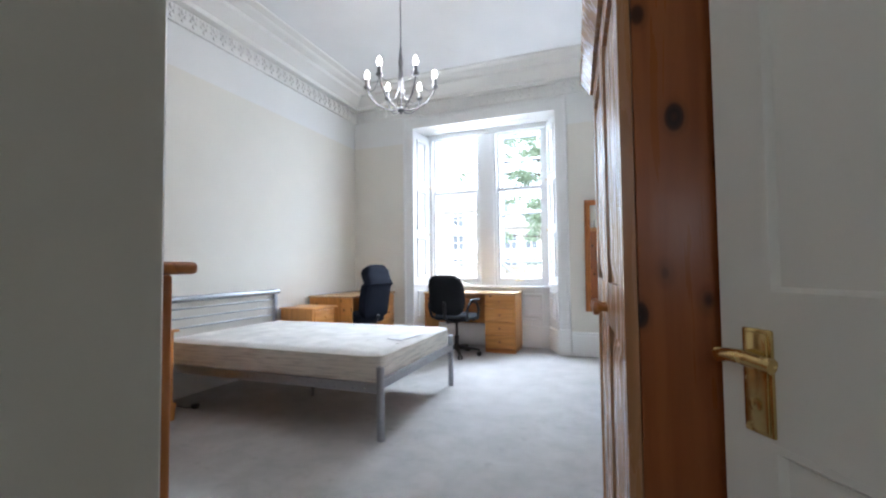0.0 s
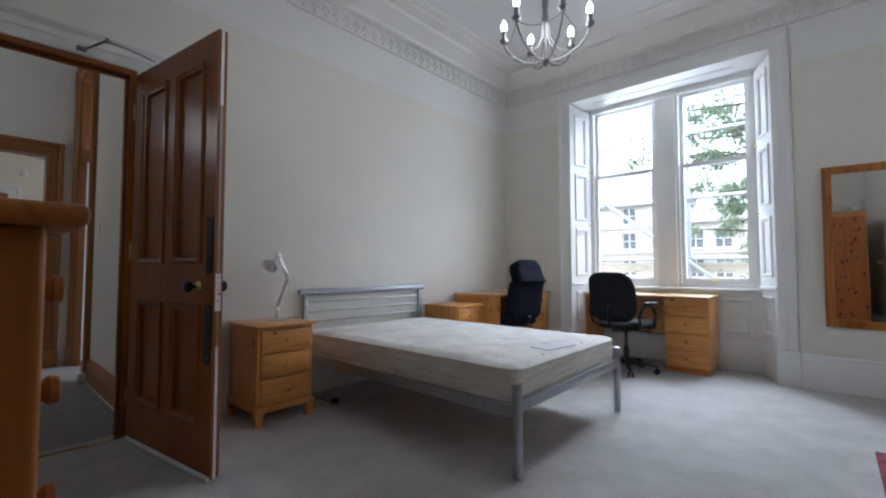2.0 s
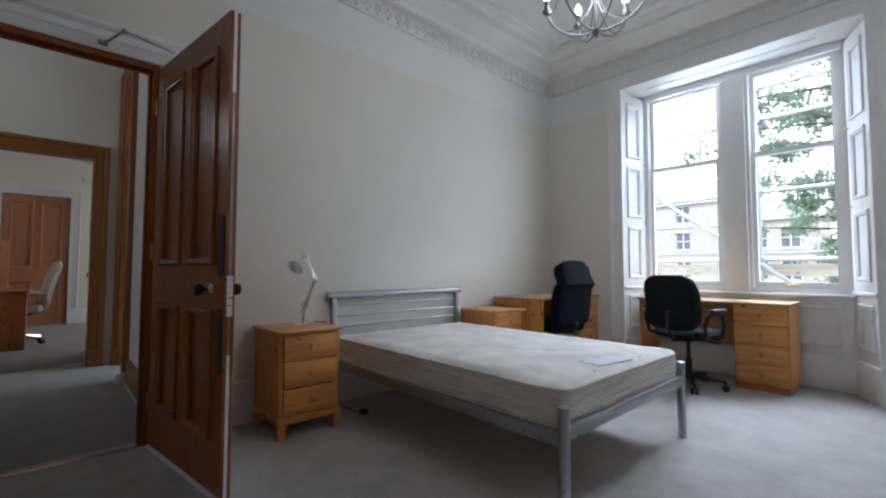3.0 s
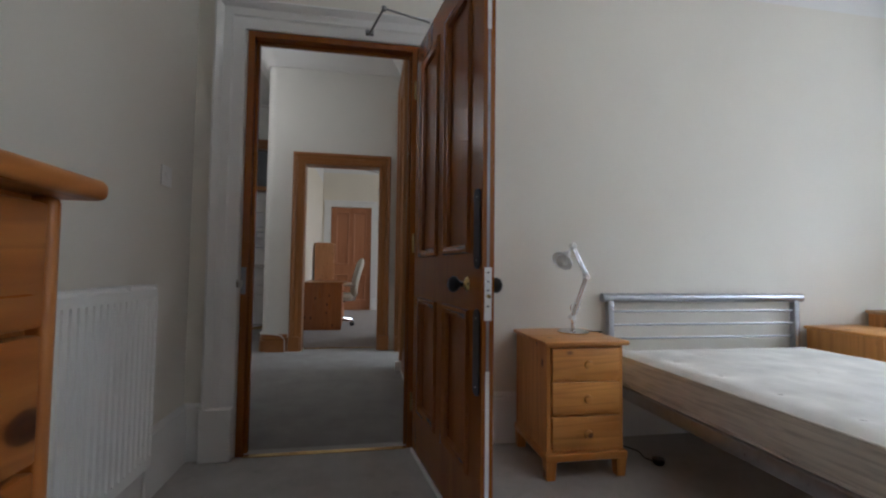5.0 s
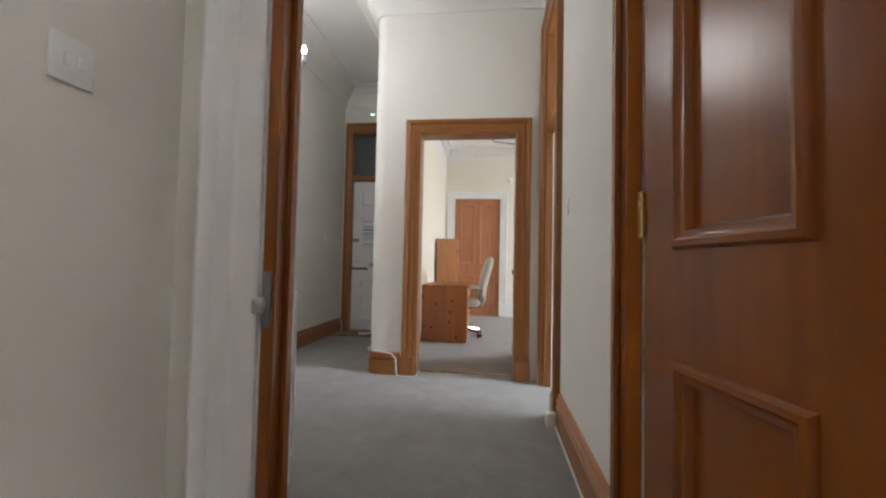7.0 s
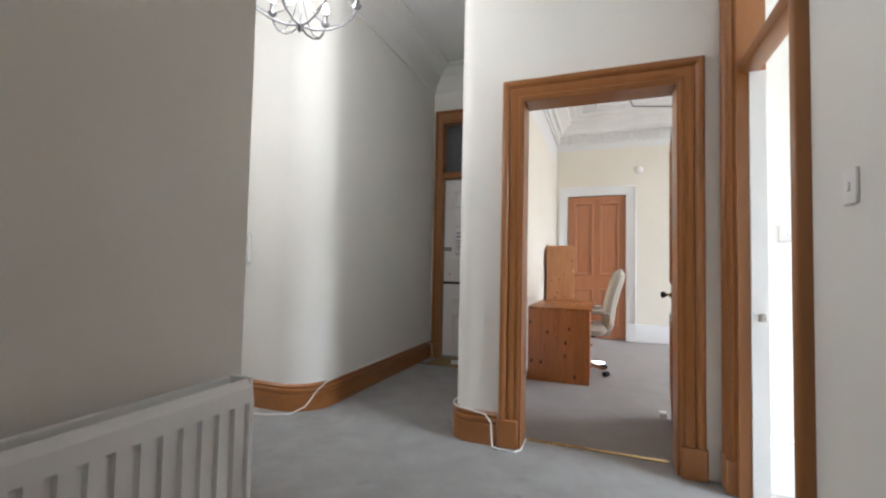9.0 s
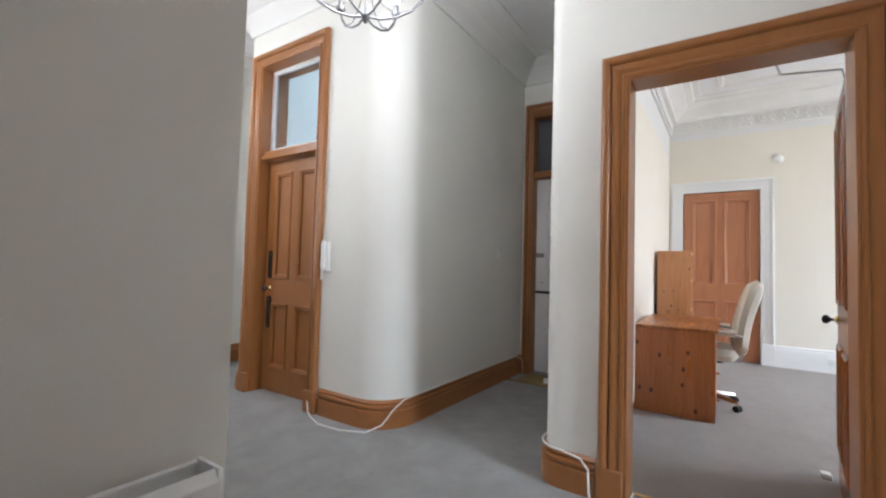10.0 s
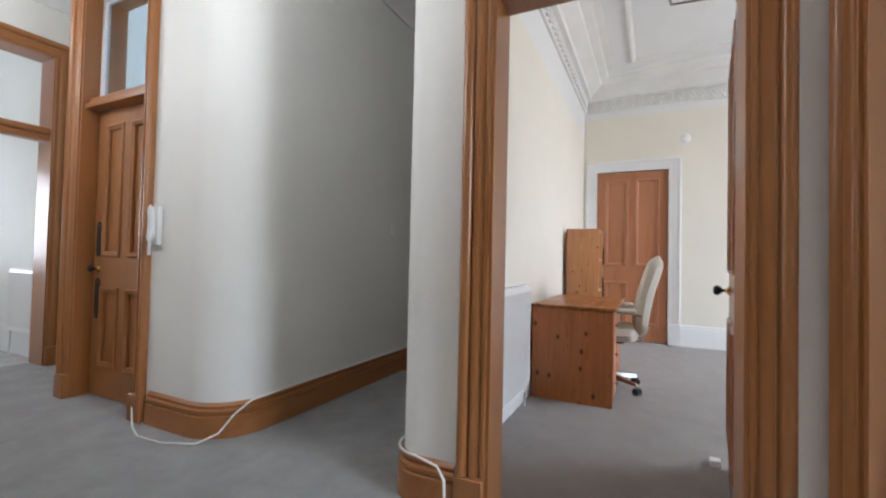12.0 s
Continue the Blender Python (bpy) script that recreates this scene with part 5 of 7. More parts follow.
def cushion(bm, w, h, t, m, bend=0.0, taper=1.0, nx=14, nz=16, puff=1.0, dent=None, corner=0.32):
    """A padded slab: w wide along x, h high along z, t thick; bend curves it about x."""
    front, back = [], []
    for side, store in ((-1, front), (1, back)):
        for k in range(nz + 1):
            row = []
            for i in range(nx + 1):
                u, v = i / nx * 2 - 1, k / nz
                su = math.copysign(abs(u) ** 0.8, u)
                ww = w / 2 * (1 + (taper - 1) * v)
                edge = max(abs(u), abs(2 * v - 1))
                q = 2 * v - 1
                thick = t / 2 * (max(0.0, 1 - edge ** 6)) ** 0.5 * puff
                y = side * thick + bend * (1 - (2 * v - 1) ** 2) + (dent(u, v) if dent else 0)
                row.append(bm.verts.new(m @ Vector((su * math.sqrt(1 - corner * abs(q) ** 4) * ww, y, (1 + q * math.sqrt(1 - corner * u ** 4)) * h / 2))))
            store.append(row)
    for rows, flip in ((front, False), (back, True)):
        for a, b in zip(rows, rows[1:]):
            for i in range(nx):
                q = (a[i], a[i + 1], b[i + 1], b[i])
                bm.faces.new(q if not flip else tuple(reversed(q)))
    bmesh.ops.remove_doubles(bm, verts=bm.verts, dist=0.0005)
    bmesh.ops.recalc_face_normals(bm, faces=bm.faces)
    return bm


# black task chair: looks along +y, its back to -y
task = thing("task_chair", "black fabric swivel task chair with looped plastic arms", "office chair", (-1.67, 5.13, 0), -10)
swivel_base(task, 0.42, 0.27, "black", "black")
part("seat", cushion(nb(), 0.47, 0.46, 0.085, Matrix.Translation((0, -0.23, 0.465)) @ pose(0, 0, 0, -90), 0.0), M["cloth"], task)
part("backrest", cushion(nb(), 0.49, 0.47, 0.09, Matrix.Translation((0, -0.24, 0.50)) @ pose(0, 0, 0, 7), 0.03, 0.97), M["cloth"], task)
bm = nb()
tube(bm, [(0, 0.0, 0.415), (0, -0.22, 0.42), (0, -0.29, 0.48), (0, -0.295, 0.66)], 0.018, 10)
part("back_bar", bm, M["black"], task)
part("mechanism", box(nb(), -0.07, -0.12, 0.395, 0.07, 0.12, 0.43, 0.01), M["black"], task)
bm = nb()
tube(bm, [(0.05, 0.02, 0.405), (0.2, 0.05, 0.40), (0.24, 0.05, 0.395)], 0.007, 8)
part("lever", bm, M["black"], task)
for s in (-1, 1):
    bm = nb()
    tube(bm, [(s * 0.20, 0.02, 0.43), (s * 0.27, 0.03, 0.45), (s * 0.285, 0.02, 0.56), (s * 0.285, -0.02, 0.64), (s * 0.28, -0.14, 0.665), (s * 0.265, -0.20, 0.62), (s * 0.25, -0.21, 0.56), (s * 0.24, -0.18, 0.47), (s * 0.2, -0.1, 0.435)], 0.016, 10)
    arm = part("arm_loop", bm, M["black"], task)
    bm = nb()
    box(bm, s * 0.285 - 0.026, -0.17, 0.665, s * 0.285 + 0.026, 0.03, 0.69, 0.012, 3)
    part("arm_pad", bm, M["black"], arm)

# navy high-backed chair: looks along -x
easy = thing("high_back_chair", "navy blue padded high-back swivel chair", "office chair", (-2.80, 4.80, 0), 78)
swivel_base(easy, 0.40, 0.28, "black", "black")
part("seat", cushion(nb(), 0.50, 0.48, 0.13, Matrix.Translation((0, -0.24, 0.46)) @ pose(0, 0, 0, -90), 0.0), M["navy"], easy)
part("backrest", cushion(nb(), 0.50, 0.66, 0.13, Matrix.Translation((0, -0.20, 0.44)) @ pose(0, 0, 0, 10), 0.02, 0.92,
                         dent=lambda u, v: 0.055 * min(1.0, max(0, v - 0.72) * 6) - 0.035 * math.exp(-((v - 0.70) / 0.05) ** 2)), M["navy"], easy)
part("mechanism", box(nb(), -0.08, -0.12, 0.38, 0.08, 0.12, 0.42, 0.01), M["black"], easy)
bm = nb()
tube(bm, [(0, -0.05, 0.40), (0, -0.24, 0.41), (0, -0.29, 0.5)], 0.02, 10)
part("back_bar", bm, M["black"], easy)

# wardrobe: its doors look along -x
ward = thing("pine_wardrobe", "tall orange pine wardrobe with two panelled doors and wooden knobs", "wardrobe", (0.042, 1.0, 0), 3.4)
WD, WY, WZ = 0.55, 0.93, 1.80
for y in (0, WY - 0.022):
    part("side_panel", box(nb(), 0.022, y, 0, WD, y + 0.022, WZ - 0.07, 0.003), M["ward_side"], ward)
part("back_panel", box(nb(), WD - 0.012, 0.022, 0.05, WD - 0.002, WY - 0.022, WZ - 0.07), M["orange"], ward)
part("base_shelf", box(nb(), 0.024, 0.022, 0.07, WD - 0.012, WY - 0.022, 0.09), M["orange"], ward)
part("plinth", box(nb(), 0.024, 0.022, 0, 0.044, WY - 0.022, 0.07), M["orange_x"], ward)
part("top_panel", box(nb(), 0.0, -0.004, WZ - 0.07, WD + 0.004, WY + 0.004, WZ - 0.045, 0.004), M["orange_x"], ward)
part("cornice", sweep(nb(), [(WD, WY), (0.0, WY), (0.0, 0.0), (WD, 0.0)], [(0, WZ - 0.075), (-0.012, WZ - 0.075), (-0.02, WZ - 0.055), (-0.035, WZ - 0.03), (-0.045, WZ - 0.012), (-0.045, WZ), (0, WZ)]), M["ward_front"], ward)
for k in range(2):
    w = WY / 2 - 0.004
    y = 0.002 + k * (WY / 2)
    m = Matrix.Translation((0.0, y + w, 0)) @ pose(0, 0, 0, 0, 0, -90)
    door = part("door", lattice(nb(), 0, w, 0.075, WZ - 0.08, 0, 0.021, [(0.075, w - 0.075, 1.02, WZ - 0.16), (0.075, w - 0.075, 0.16, 0.91)], m), M["ward_front"], ward, "", 0)
    for z0, z1 in ((1.02, WZ - 0.16), (0.16, 0.91)):
        bm = nb()
        ring(bm, [[m @ Vector((x, yy, z)) for x, z in ((0.075 + i, z0 + i), (w - 0.075 - i, z0 + i), (w - 0.075 - i, z1 - i), (0.075 + i, z1 - i))] for yy, i in ((0.016, -0.004), (0.011, 0.0), (0.011, 0.012), (0.003, 0.05))])
        bmesh.ops.recalc_face_normals(bm, faces=bm.faces)
        part("door_panel", bm, M["ward_front"], door, "", 20)
    part("knob", lathe(nb(), [(0, 0), (0.010, 0), (0.009, 0.012), (0.019, 0.026), (0.018, 0.036), (0, 0.041)], m=Matrix.Translation((0.0, WY / 2 + (-0.045 if k == 0 else 0.045), 0.95)) @ pose(0, 0, 0, 0, -90), n=16), M["orange_x"], door)

# tall chest: drawers look along +y
chest = thing("pine_chest_of_drawers", "tall orange pine chest of six drawers with an overhanging top", "chest of drawers", (-1.528, 0.305, 0))
CW, CD, CH = 0.708, 0.527, 1.08
for x in (0, CW - 0.022):
    part("side_panel", box(nb(), x, 0, 0.0, x + 0.022, CD, CH - 0.026, 0.008, 3), M["chest_side"], chest)
part("carcass", box(nb(), 0.022, 0.004, 0.06, CW - 0.022, CD - 0.02, CH - 0.027), M["orange_x"], chest)
part("top", box(nb(), -0.026, 0.0, CH - 0.026, CW + 0.03, CD + 0.035, CH, 0.010, 3), M["orange_x"], chest)
part("plinth", box(nb(), 0.022, CD - 0.03, 0, CW - 0.022, CD - 0.008, 0.07), M["orange_x"], chest)
zs = [0.09, 0.25, 0.42, 0.585, 0.753, 0.901, 1.048]
for z0, z1 in zip(zs, zs[1:]):
    d = part("drawer_front", box(nb(), 0.028, CD - 0.02, z0 + 0.004, CW - 0.028, CD + 0.002, z1 - 0.004, 0.004), M["orange_x"], chest)
    for x in (0.20, CW - 0.20):
        part("knob", lathe(nb(), [(0, 0), (0.012, 0), (0.010, 0.010), (0.022, 0.024), (0.02, 0.034), (0, 0.038)], m=Matrix.Translation((x, CD + 0.002, (z0 + z1) / 2)) @ pose(0, 0, 0, -90), n=16), M["orange_x"], d)

# mirror hung on the window wall
mir = thing("wall_mirror", "tall mirror in a flat orange pine frame", "mirror", (-0.20, 5.527, 0.525))
mir.matrix_world = pose(-0.20, 5.502, 0.525, 0, 0.4, 2.4)
part("frame", lattice(nb(), 0, 0.52, 0, 1.305, -0.022, 0.0, [(0.062, 0.458, 0.062, 1.243)]), M["orange"], mir, "", 0)
part("mirror_glass", box(nb(), 0.058, -0.010, 0.058, 0.462, -0.004, 1.247), M["mirror"], mir, "", 0)

rug = thing("hearth_rug", "dark red patterned woven hearth rug", "rug", (-0.01, 2.53, 0.0))
bm = nb()
box(bm, 0, 0, 0.0005, 0.55, 1.58, 0.010, 0.003)
part("pile", bm, M["rug"], rug)
for y in (0.0, 1.58):
    bm = nb()
    for k in range(40):
        x = 0.01 + k * 0.0135
        tube(bm, [(x, y, 0.004), (x + 0.002 * (k % 3 - 1), y + (0.03 if y > 0 else -0.03), 0.003)], 0.0022, 4)
    part("fringe", bm, M["mattress_side"], rug)

fire = thing("fireplace", "dark brown marble chimneypiece with a slate hearth opening", "fireplace", (XE, 3.30, 0))
for y in (-0.66, 0.50):
    part("jamb", box(nb(), -0.10, y, 0.0, 0.0, y + 0.16, 1.06, 0.008), M["mantel"], fire)
part("frieze", box(nb(), -0.10, -0.50, 0.86, 0.0, 0.50, 1.06, 0.006), M["mantel"], fire)
part("mantel_shelf", box(nb(), -0.21, -0.78, 1.06, 0.0, 0.78, 1.105, 0.012, 3), M["mantel"], fire)
part("inner_slips", lattice(nb(), -0.5, 0.5, 0, 0.86, 0.0, 0.03, [(-0.25, 0.25, 0, 0.62)], Matrix.Translation((-0.04, 0, 0)) @ pose(0, 0, 0, 0, 0, 90)), M["slate"], fire, "", 0)
part("hearth_back", box(nb(), -0.012, -0.26, 0.0, -0.002, 0.26, 0.64), M["black"], fire)


def radiator(name, at, rz, w, h, label, bottom=0.14, double=True, grille=True):
    """A steel panel radiator, its back to +y at y = 0.09; ribs pressed into the front."""
    ob = thing(name, label, "radiator", at, rz)
    pitch = 0.0345
    prof = []
    n = int(w / pitch)
    step = w / n
    for k in range(n):
        x = k * step
        prof += [(x + step * 0.30, -0.003), (x + step * 0.37, 0.006), (x + step * 0.63, 0.006), (x + step * 0.70, -0.003)]
    rows = [(h - 0.002, 0.016), (h - 0.018, 0.004), (h - 0.048, 0.0), (h - 0.054, None), (bottom + 0.052, None), (bottom + 0.046, 0.0), (bottom + 0.004, 0.004), (bottom, 0.014)]
    bm = nb()
    grid = []
    for z, y in rows:
        pts = [(0.0, 0.0), *prof, (w, 0.0)]
        grid.append([bm.verts.new((x, (yy + 0.003 if 0 < i < len(pts) - 1 else 0.0) if y is None else y, z)) for i, (x, yy) in enumerate(pts)])
    for a, b in zip(grid, grid[1:]):
        for i in range(len(a) - 1):
            bm.faces.new((a[i], a[i + 1], b[i + 1], b[i]))
    bmesh.ops.recalc_face_normals(bm, faces=bm.faces)
    part("front_panel", bm, M["enamel"], ob, "", 24)
    part("back_panel", box(nb(), 0.0, 0.062, bottom, w, 0.075, h - 0.004, 0.004), M["enamel"], ob)
    for x in (-0.004, w - 0.004):
        part("side_cover", box(nb(), x, 0.006, bottom + 0.02, x + 0.008, 0.07, h, 0.003), M["enamel"], ob)
    bm = nb()
    if grille:
        box(bm, 0.0, 0.012, h - 0.008, w, 0.018, h, 0, 1)
        box(bm, 0.0, 0.058, h - 0.008, w, 0.064, h, 0, 1)
    for k in range(int(w / (0.02 if grille else 0.16))):
        box(bm, 0.008 + k * 0.02 * (1 if grille else 8), 0.018, h - 0.007 - (0 if grille else 0.02), 0.016 + k * 0.02 * (1 if grille else 8), 0.061, h - 0.002 - (0 if grille else 0.02))
    part("top_grille" if grille else "spacer", bm, M["enamel"], ob)
    for x, s in ((0.0, -1), (w, 1)):
        bm = nb()
        tube(bm, [(x, 0.04, bottom + 0.03), (x + s * 0.035, 0.04, bottom + 0.03), (x + s * 0.035, 0.04, 0.0)], 0.0075, 8)
        pipe = part("pipe", bm, M["enamel"], ob)
        part("valve", lathe(nb(), [(0, 0), (0.014, 0), (0.016, 0.02), (0.014, 0.045), (0, 0.048)], (x + s * 0.035, 0.04, bottom + 0.03), 12), M["plastic"], pipe)
    for x in (w * 0.2, w * 0.8):
        part("bracket", box(nb(), x - 0.015, 0.075, bottom + 0.1, x + 0.015, 0.098, h - 0.08), M["enamel"], ob)
    return ob


radiator("panel_radiator", (-1.66, 0.378, 0), 180, 1.14, 0.90, "long white ribbed panel radiator below a cream wall", 0.20)


def plate_switch(name, at, rz, w, h, label, rockers=1):
    """A wall plate with rockers; it looks along -y."""
    ob = thing(name, label, "light switch", at, rz)
    part("plate", box(nb(), -w / 2, -0.009, -h / 2, w / 2, 0, h / 2, 0.003), M["plastic"], ob)
    for k in range(rockers):
        x = (k - (rockers - 1) / 2) * w * 0.32
        part("rocker", box(nb(), x - 0.007, -0.014, -0.013, x + 0.007, -0.008, 0.013, 0.002, 1), M["plastic"], ob)
    return ob


plate_switch("light_switch", (-3.037, YS, 1.375), 180, 0.09, 0.09, "white double light switch on a cream wall", 2)


def chandelier(at, ceiling, r, bowl, metal_name, label, lit, swags, arms=6, start=0.0, chain=True, name="chandelier"):
    """Curved arms round a stem, each with a candle and a bulb; hung from the ceiling."""
    ob = thing(name, label, "chandelier", at)
    part("finial", lathe(nb(), [(0, -0.03), (0.006, -0.026), (0.012, -0.012), (0.022, 0.0), (0.022, 0.012), (0.010, 0.022), (0, 0.03)], n=16), M[metal_name], ob)
    part("stem", lathe(nb(), [(0, 0.02), (0.006, 0.02), (0.006, bowl + 0.10), (0.014, bowl + 0.16), (0.019, bowl + 0.19), (0.012, bowl + 0.26), (0.005, bowl + 0.34), (0, bowl + 0.35)], n=14), M[metal_name], ob)
    for k in range(arms):
        a = start + 2 * math.pi * k / arms
        d = Vector((math.cos(a), math.sin(a), 0))
        bm = nb()
        tube(bm, [d * (r * s) + Vector((0, 0, z)) for s, z in ((0.05, 0.005), (0.25, 0.0), (0.5, bowl * 0.10), (0.75, bowl * 0.34), (0.92, bowl * 0.66), (1.0, bowl * 0.98))], 0.0055, 8)
        arm = part("arm", bm, M[metal_name], ob)
        bm = nb()
        tube(bm, [d * (r * s) + Vector((0, 0, z)) for s, z in ((0.04, bowl + 0.16), (0.10, bowl * 0.9), (0.28, bowl * 0.42), (0.5, bowl * 0.22), (0.74, bowl * 0.36), (0.9, bowl * 0.7), (0.98, bowl * 0.98))], 0.0028, 6)
        part("scroll_wire", bm, M[metal_name], arm)
        part("cup", lathe(nb(), [(0, 0), (0.016, 0.002), (0.024, 0.012), (0.026, 0.02), (0.014, 0.018), (0, 0.018)], d * r + Vector((0, 0, bowl)), 14), M[metal_name], arm)
        part("candle_sleeve", lathe(nb(), [(0, 0), (0.0145, 0), (0.0145, 0.055), (0.011, 0.06), (0, 0.06)], d * r + Vector((0, 0, bowl + 0.018)), 12), M["pewter"], arm)
        part("bulb", lathe(nb(), [(0, 0), (0.011, 0), (0.018, 0.018), (0.019, 0.03), (0.013, 0.052), (0.005, 0.068), (0, 0.07)], d * r + Vector((0, 0, bowl + 0.076)), 12), M["bulb" if lit else "bulb_off"], arm)
        if swags:
            e = Vector((math.cos(a + 2 * math.pi / arms), math.sin(a + 2 * math.pi / arms), 0))
            bm = nb()
            tube(bm, [d.lerp(e, s) * r + Vector((0, 0, bowl - 0.32 * bowl * 4 * s * (1 - s))) for s in (i / 8 for i in range(9))], 0.0022, 6)
            part("swag_wire", bm, M[metal_name], arm)
    z = bowl + 0.35
    top = ceiling - at[2] - 0.06
    bm = nb()
    if chain:
        k = 0
        while z < top:
            w = Vector((1, 0, 0)) if k % 2 else Vector((0, 1, 0))
            tube(bm, [w * (0.007 * math.cos(t)) + Vector((0, 0, z + 0.016 + 0.018 * math.sin(t))) for t in (i * math.pi / 5 for i in range(11))], 0.0022, 5)
            z += 0.031
            k += 1
    else:
        tube(bm, [(0, 0, z), (0, 0, top)], 0.005, 8)
    part("chain" if chain else "rod", bm, M[metal_name], ob)
    part("canopy", lathe(nb(), [(0, top - 0.02), (0.02, top - 0.02), (0.05, top + 0.02), (0.055, top + 0.058), (0, top + 0.058)], n=20), M[metal_name], ob)
    return ob


chandelier((-1.366, 3.018, 2.222), HIGH, 0.25, 0.16, "pewter", "dark pewter six-arm chandelier with lit candle bulbs", True, True, 6, 0.35, False)


# ---- hall ----
radiator("panel_radiator", (-3.49, 0.238, 0), 180, 0.655, 0.88, "short white ribbed panel radiator on a stub wall", grille=False)
plate_switch("light_switch", (-4.917, 1.54, 1.358), 0, 0.07, 0.095, "small white light switch on an off-white wall", 1)
chandelier((-5.265, -0.63, 2.39), H3, 0.30, 0.17, "pewter", "grey pewter six-arm chandelier with lit candle bulbs", True, False, 6, 0.2, True)
chandelier((-5.06, -3.0, 2.30), H3, 0.32, 0.18, "pewter", "grey pewter six-arm chandelier with lit candle bulbs", True, False, 6, 0.5, True)


def tall_door(name, at, rz, w, h, label, material, hinge_left=True, category="door"):
    ob = thing(name, label, category, at, rz)
    panelled(ob, w, h, 0.042, four_panels(w, h, 0.105, 0.09, (0.80, 1.02), 0.21, 0.11), material, panel_t=0.22)
    x = w - 0.07 if hinge_left else 0.07
    round_knob(ob, (x, 0, 0.93), (0, -1, 0), 0.026, "black", "brass")
    s = -0.03 if hinge_left else -0.035
    finger_plate(ob, x + s, x + s + 0.06, 1.02, 1.28, 0.0, -0.005)
    finger_plate(ob, x + s, x + s + 0.06, 0.56, 0.86, 0.0, -0.005)
    return ob


tall_door("panelled_door", (-6.225, -2.765, 0.012), 90, 0.77, 2.11, "golden brown four-panel door below a fanlight, shut", "oak", False)
fan = thing("fanlight", "grey glazed fanlight in a golden brown frame above a door", "fanlight", (-6.225, -2.78, 2.13))
part("transom", box(nb(), -0.065, 0.0, 0.0, 0.09, 0.79, 0.035, 0.004), M["oak_x"], fan)
part("transom_moulding", box(nb(), -0.06, 0.0, 0.035, 0.065, 0.79, 0.085, 0.012, 3), M["oak_x"], fan)
part("frame", lattice(nb(), 0.0, 0.79, 0.085, 0.868, 0.0, 0.035, [(0.035, 0.755, 0.12, 0.835)], pose(0, 0, 0, 0, 0, 90)), M["gloss"], fan, "", 0)
part("pane", box(nb(), -0.022, 0.03, 0.115, -0.016, 0.76, 0.84), M["fanlight"], fan, "", 0)
bm = nb()
box(bm, -0.05, 0.0, -2.118, -0.012, 0.012, -0.002)
part("white_stop", bm, M["gloss"], fan)
# Unseen wall; its window opening is added so the fanlight isn't dark.
wall("wall_box_room_west", -8.6, -8.5, -2.95, -1.40, [(-2.5, -1.8, 1.1, 2.9)], "plain wall of the box room", ["hall_wall"], plain)
slab("floor_box_room", -8.7, -4.3, -0.14, -6.4, -1.15, -0.121, "carpet", "floor below the box room", "floor")

phone = thing("intercom_handset", "white entry-phone handset on the wall with a coiled cord", "intercom", (-6.118, -1.80, 1.06))
part("wall_unit", box(nb(), 0, -0.042, 0.06, 0.03, 0.042, 0.30, 0.008), M["plastic"], phone)
bm = nb()
cushion(bm, 0.05, 0.24, 0.03, Matrix.Translation((0.05, -0.005, 0.07)) @ pose(0, 0, 0, 0, 0, 90), 0.012, 1.0, 6, 8)
part("handset", bm, M["plastic"], phone)
bm = nb()
tube(bm, [(0.045 + 0.009 * math.cos(k * 0.9), -0.01 + 0.009 * math.sin(k * 0.9), 0.075 - k * 0.0016 if k < 50 else 0.075 - 0.08 + (k - 50) * 0.0016) for k in range(90)], 0.003, 5)
part("coiled_cord", bm, M["plastic"], phone)

# entrance door
ent = thing("entrance_door", "white painted panelled entrance door with notices, shut", "door", (-8.56, -1.02, 0.012), 90)
panelled(ent, 0.76, 2.22, 0.045, [(0.11, 0.65, 1.2, 2.10), (0.11, 0.65, 0.62, 0.74), (0.11, 0.65, 0.14, 0.52)], "gloss")
part("letter_plate", box(nb(), 0.27, -0.012, 0.93, 0.49, 0.0, 1.0, 0.004), M["nickel"], ent)
part("hinge_bar", box(nb(), -0.01, -0.016, 0.895, 0.24, -0.002, 0.925, 0.003), M["black"], ent, "black iron bar")
part("hinge_bar", box(nb(), -0.03, -0.016, 1.31, 0.10, -0.002, 1.36, 0.003), M["pewter"], ent, "dull steel bracket")
part("spyhole", lathe(nb(), [(0, 0), (0.012, 0), (0.010, 0.006), (0, 0.006)], m=Matrix.Translation((0.08, 0, 1.02)) @ pose(0, 0, 0, 90), n=12), M["brass"], ent)
efan = thing("fanlight", "dark glazed fanlight above the entrance door", "fanlight", (-8.56, -1.02, 2.24))
part("transom", box(nb(), -0.04, -0.002, 0.0, 0.10, 0.762, 0.07, 0.006), M["oak_x"], efan)
part("pane", box(nb(), -0.02, 0.0, 0.07, -0.012, 0.76, 0.70), M["pane_dark"], efan, "", 0)


def notice(at, w, h, label, lines):
    ob = thing("notice", label, "notice", at)
    part("sheet", box(nb(), 0, 0, 0, 0.0015, w, h), M["paper"], ob, "", 0)
    for y0, y1, z0, z1 in lines:
        part("print_bar", box(nb(), 0.0015, y0 * w, z0 * h, 0.0024, y1 * w, z1 * h), M["ink"], ob, "", 0)
    return ob


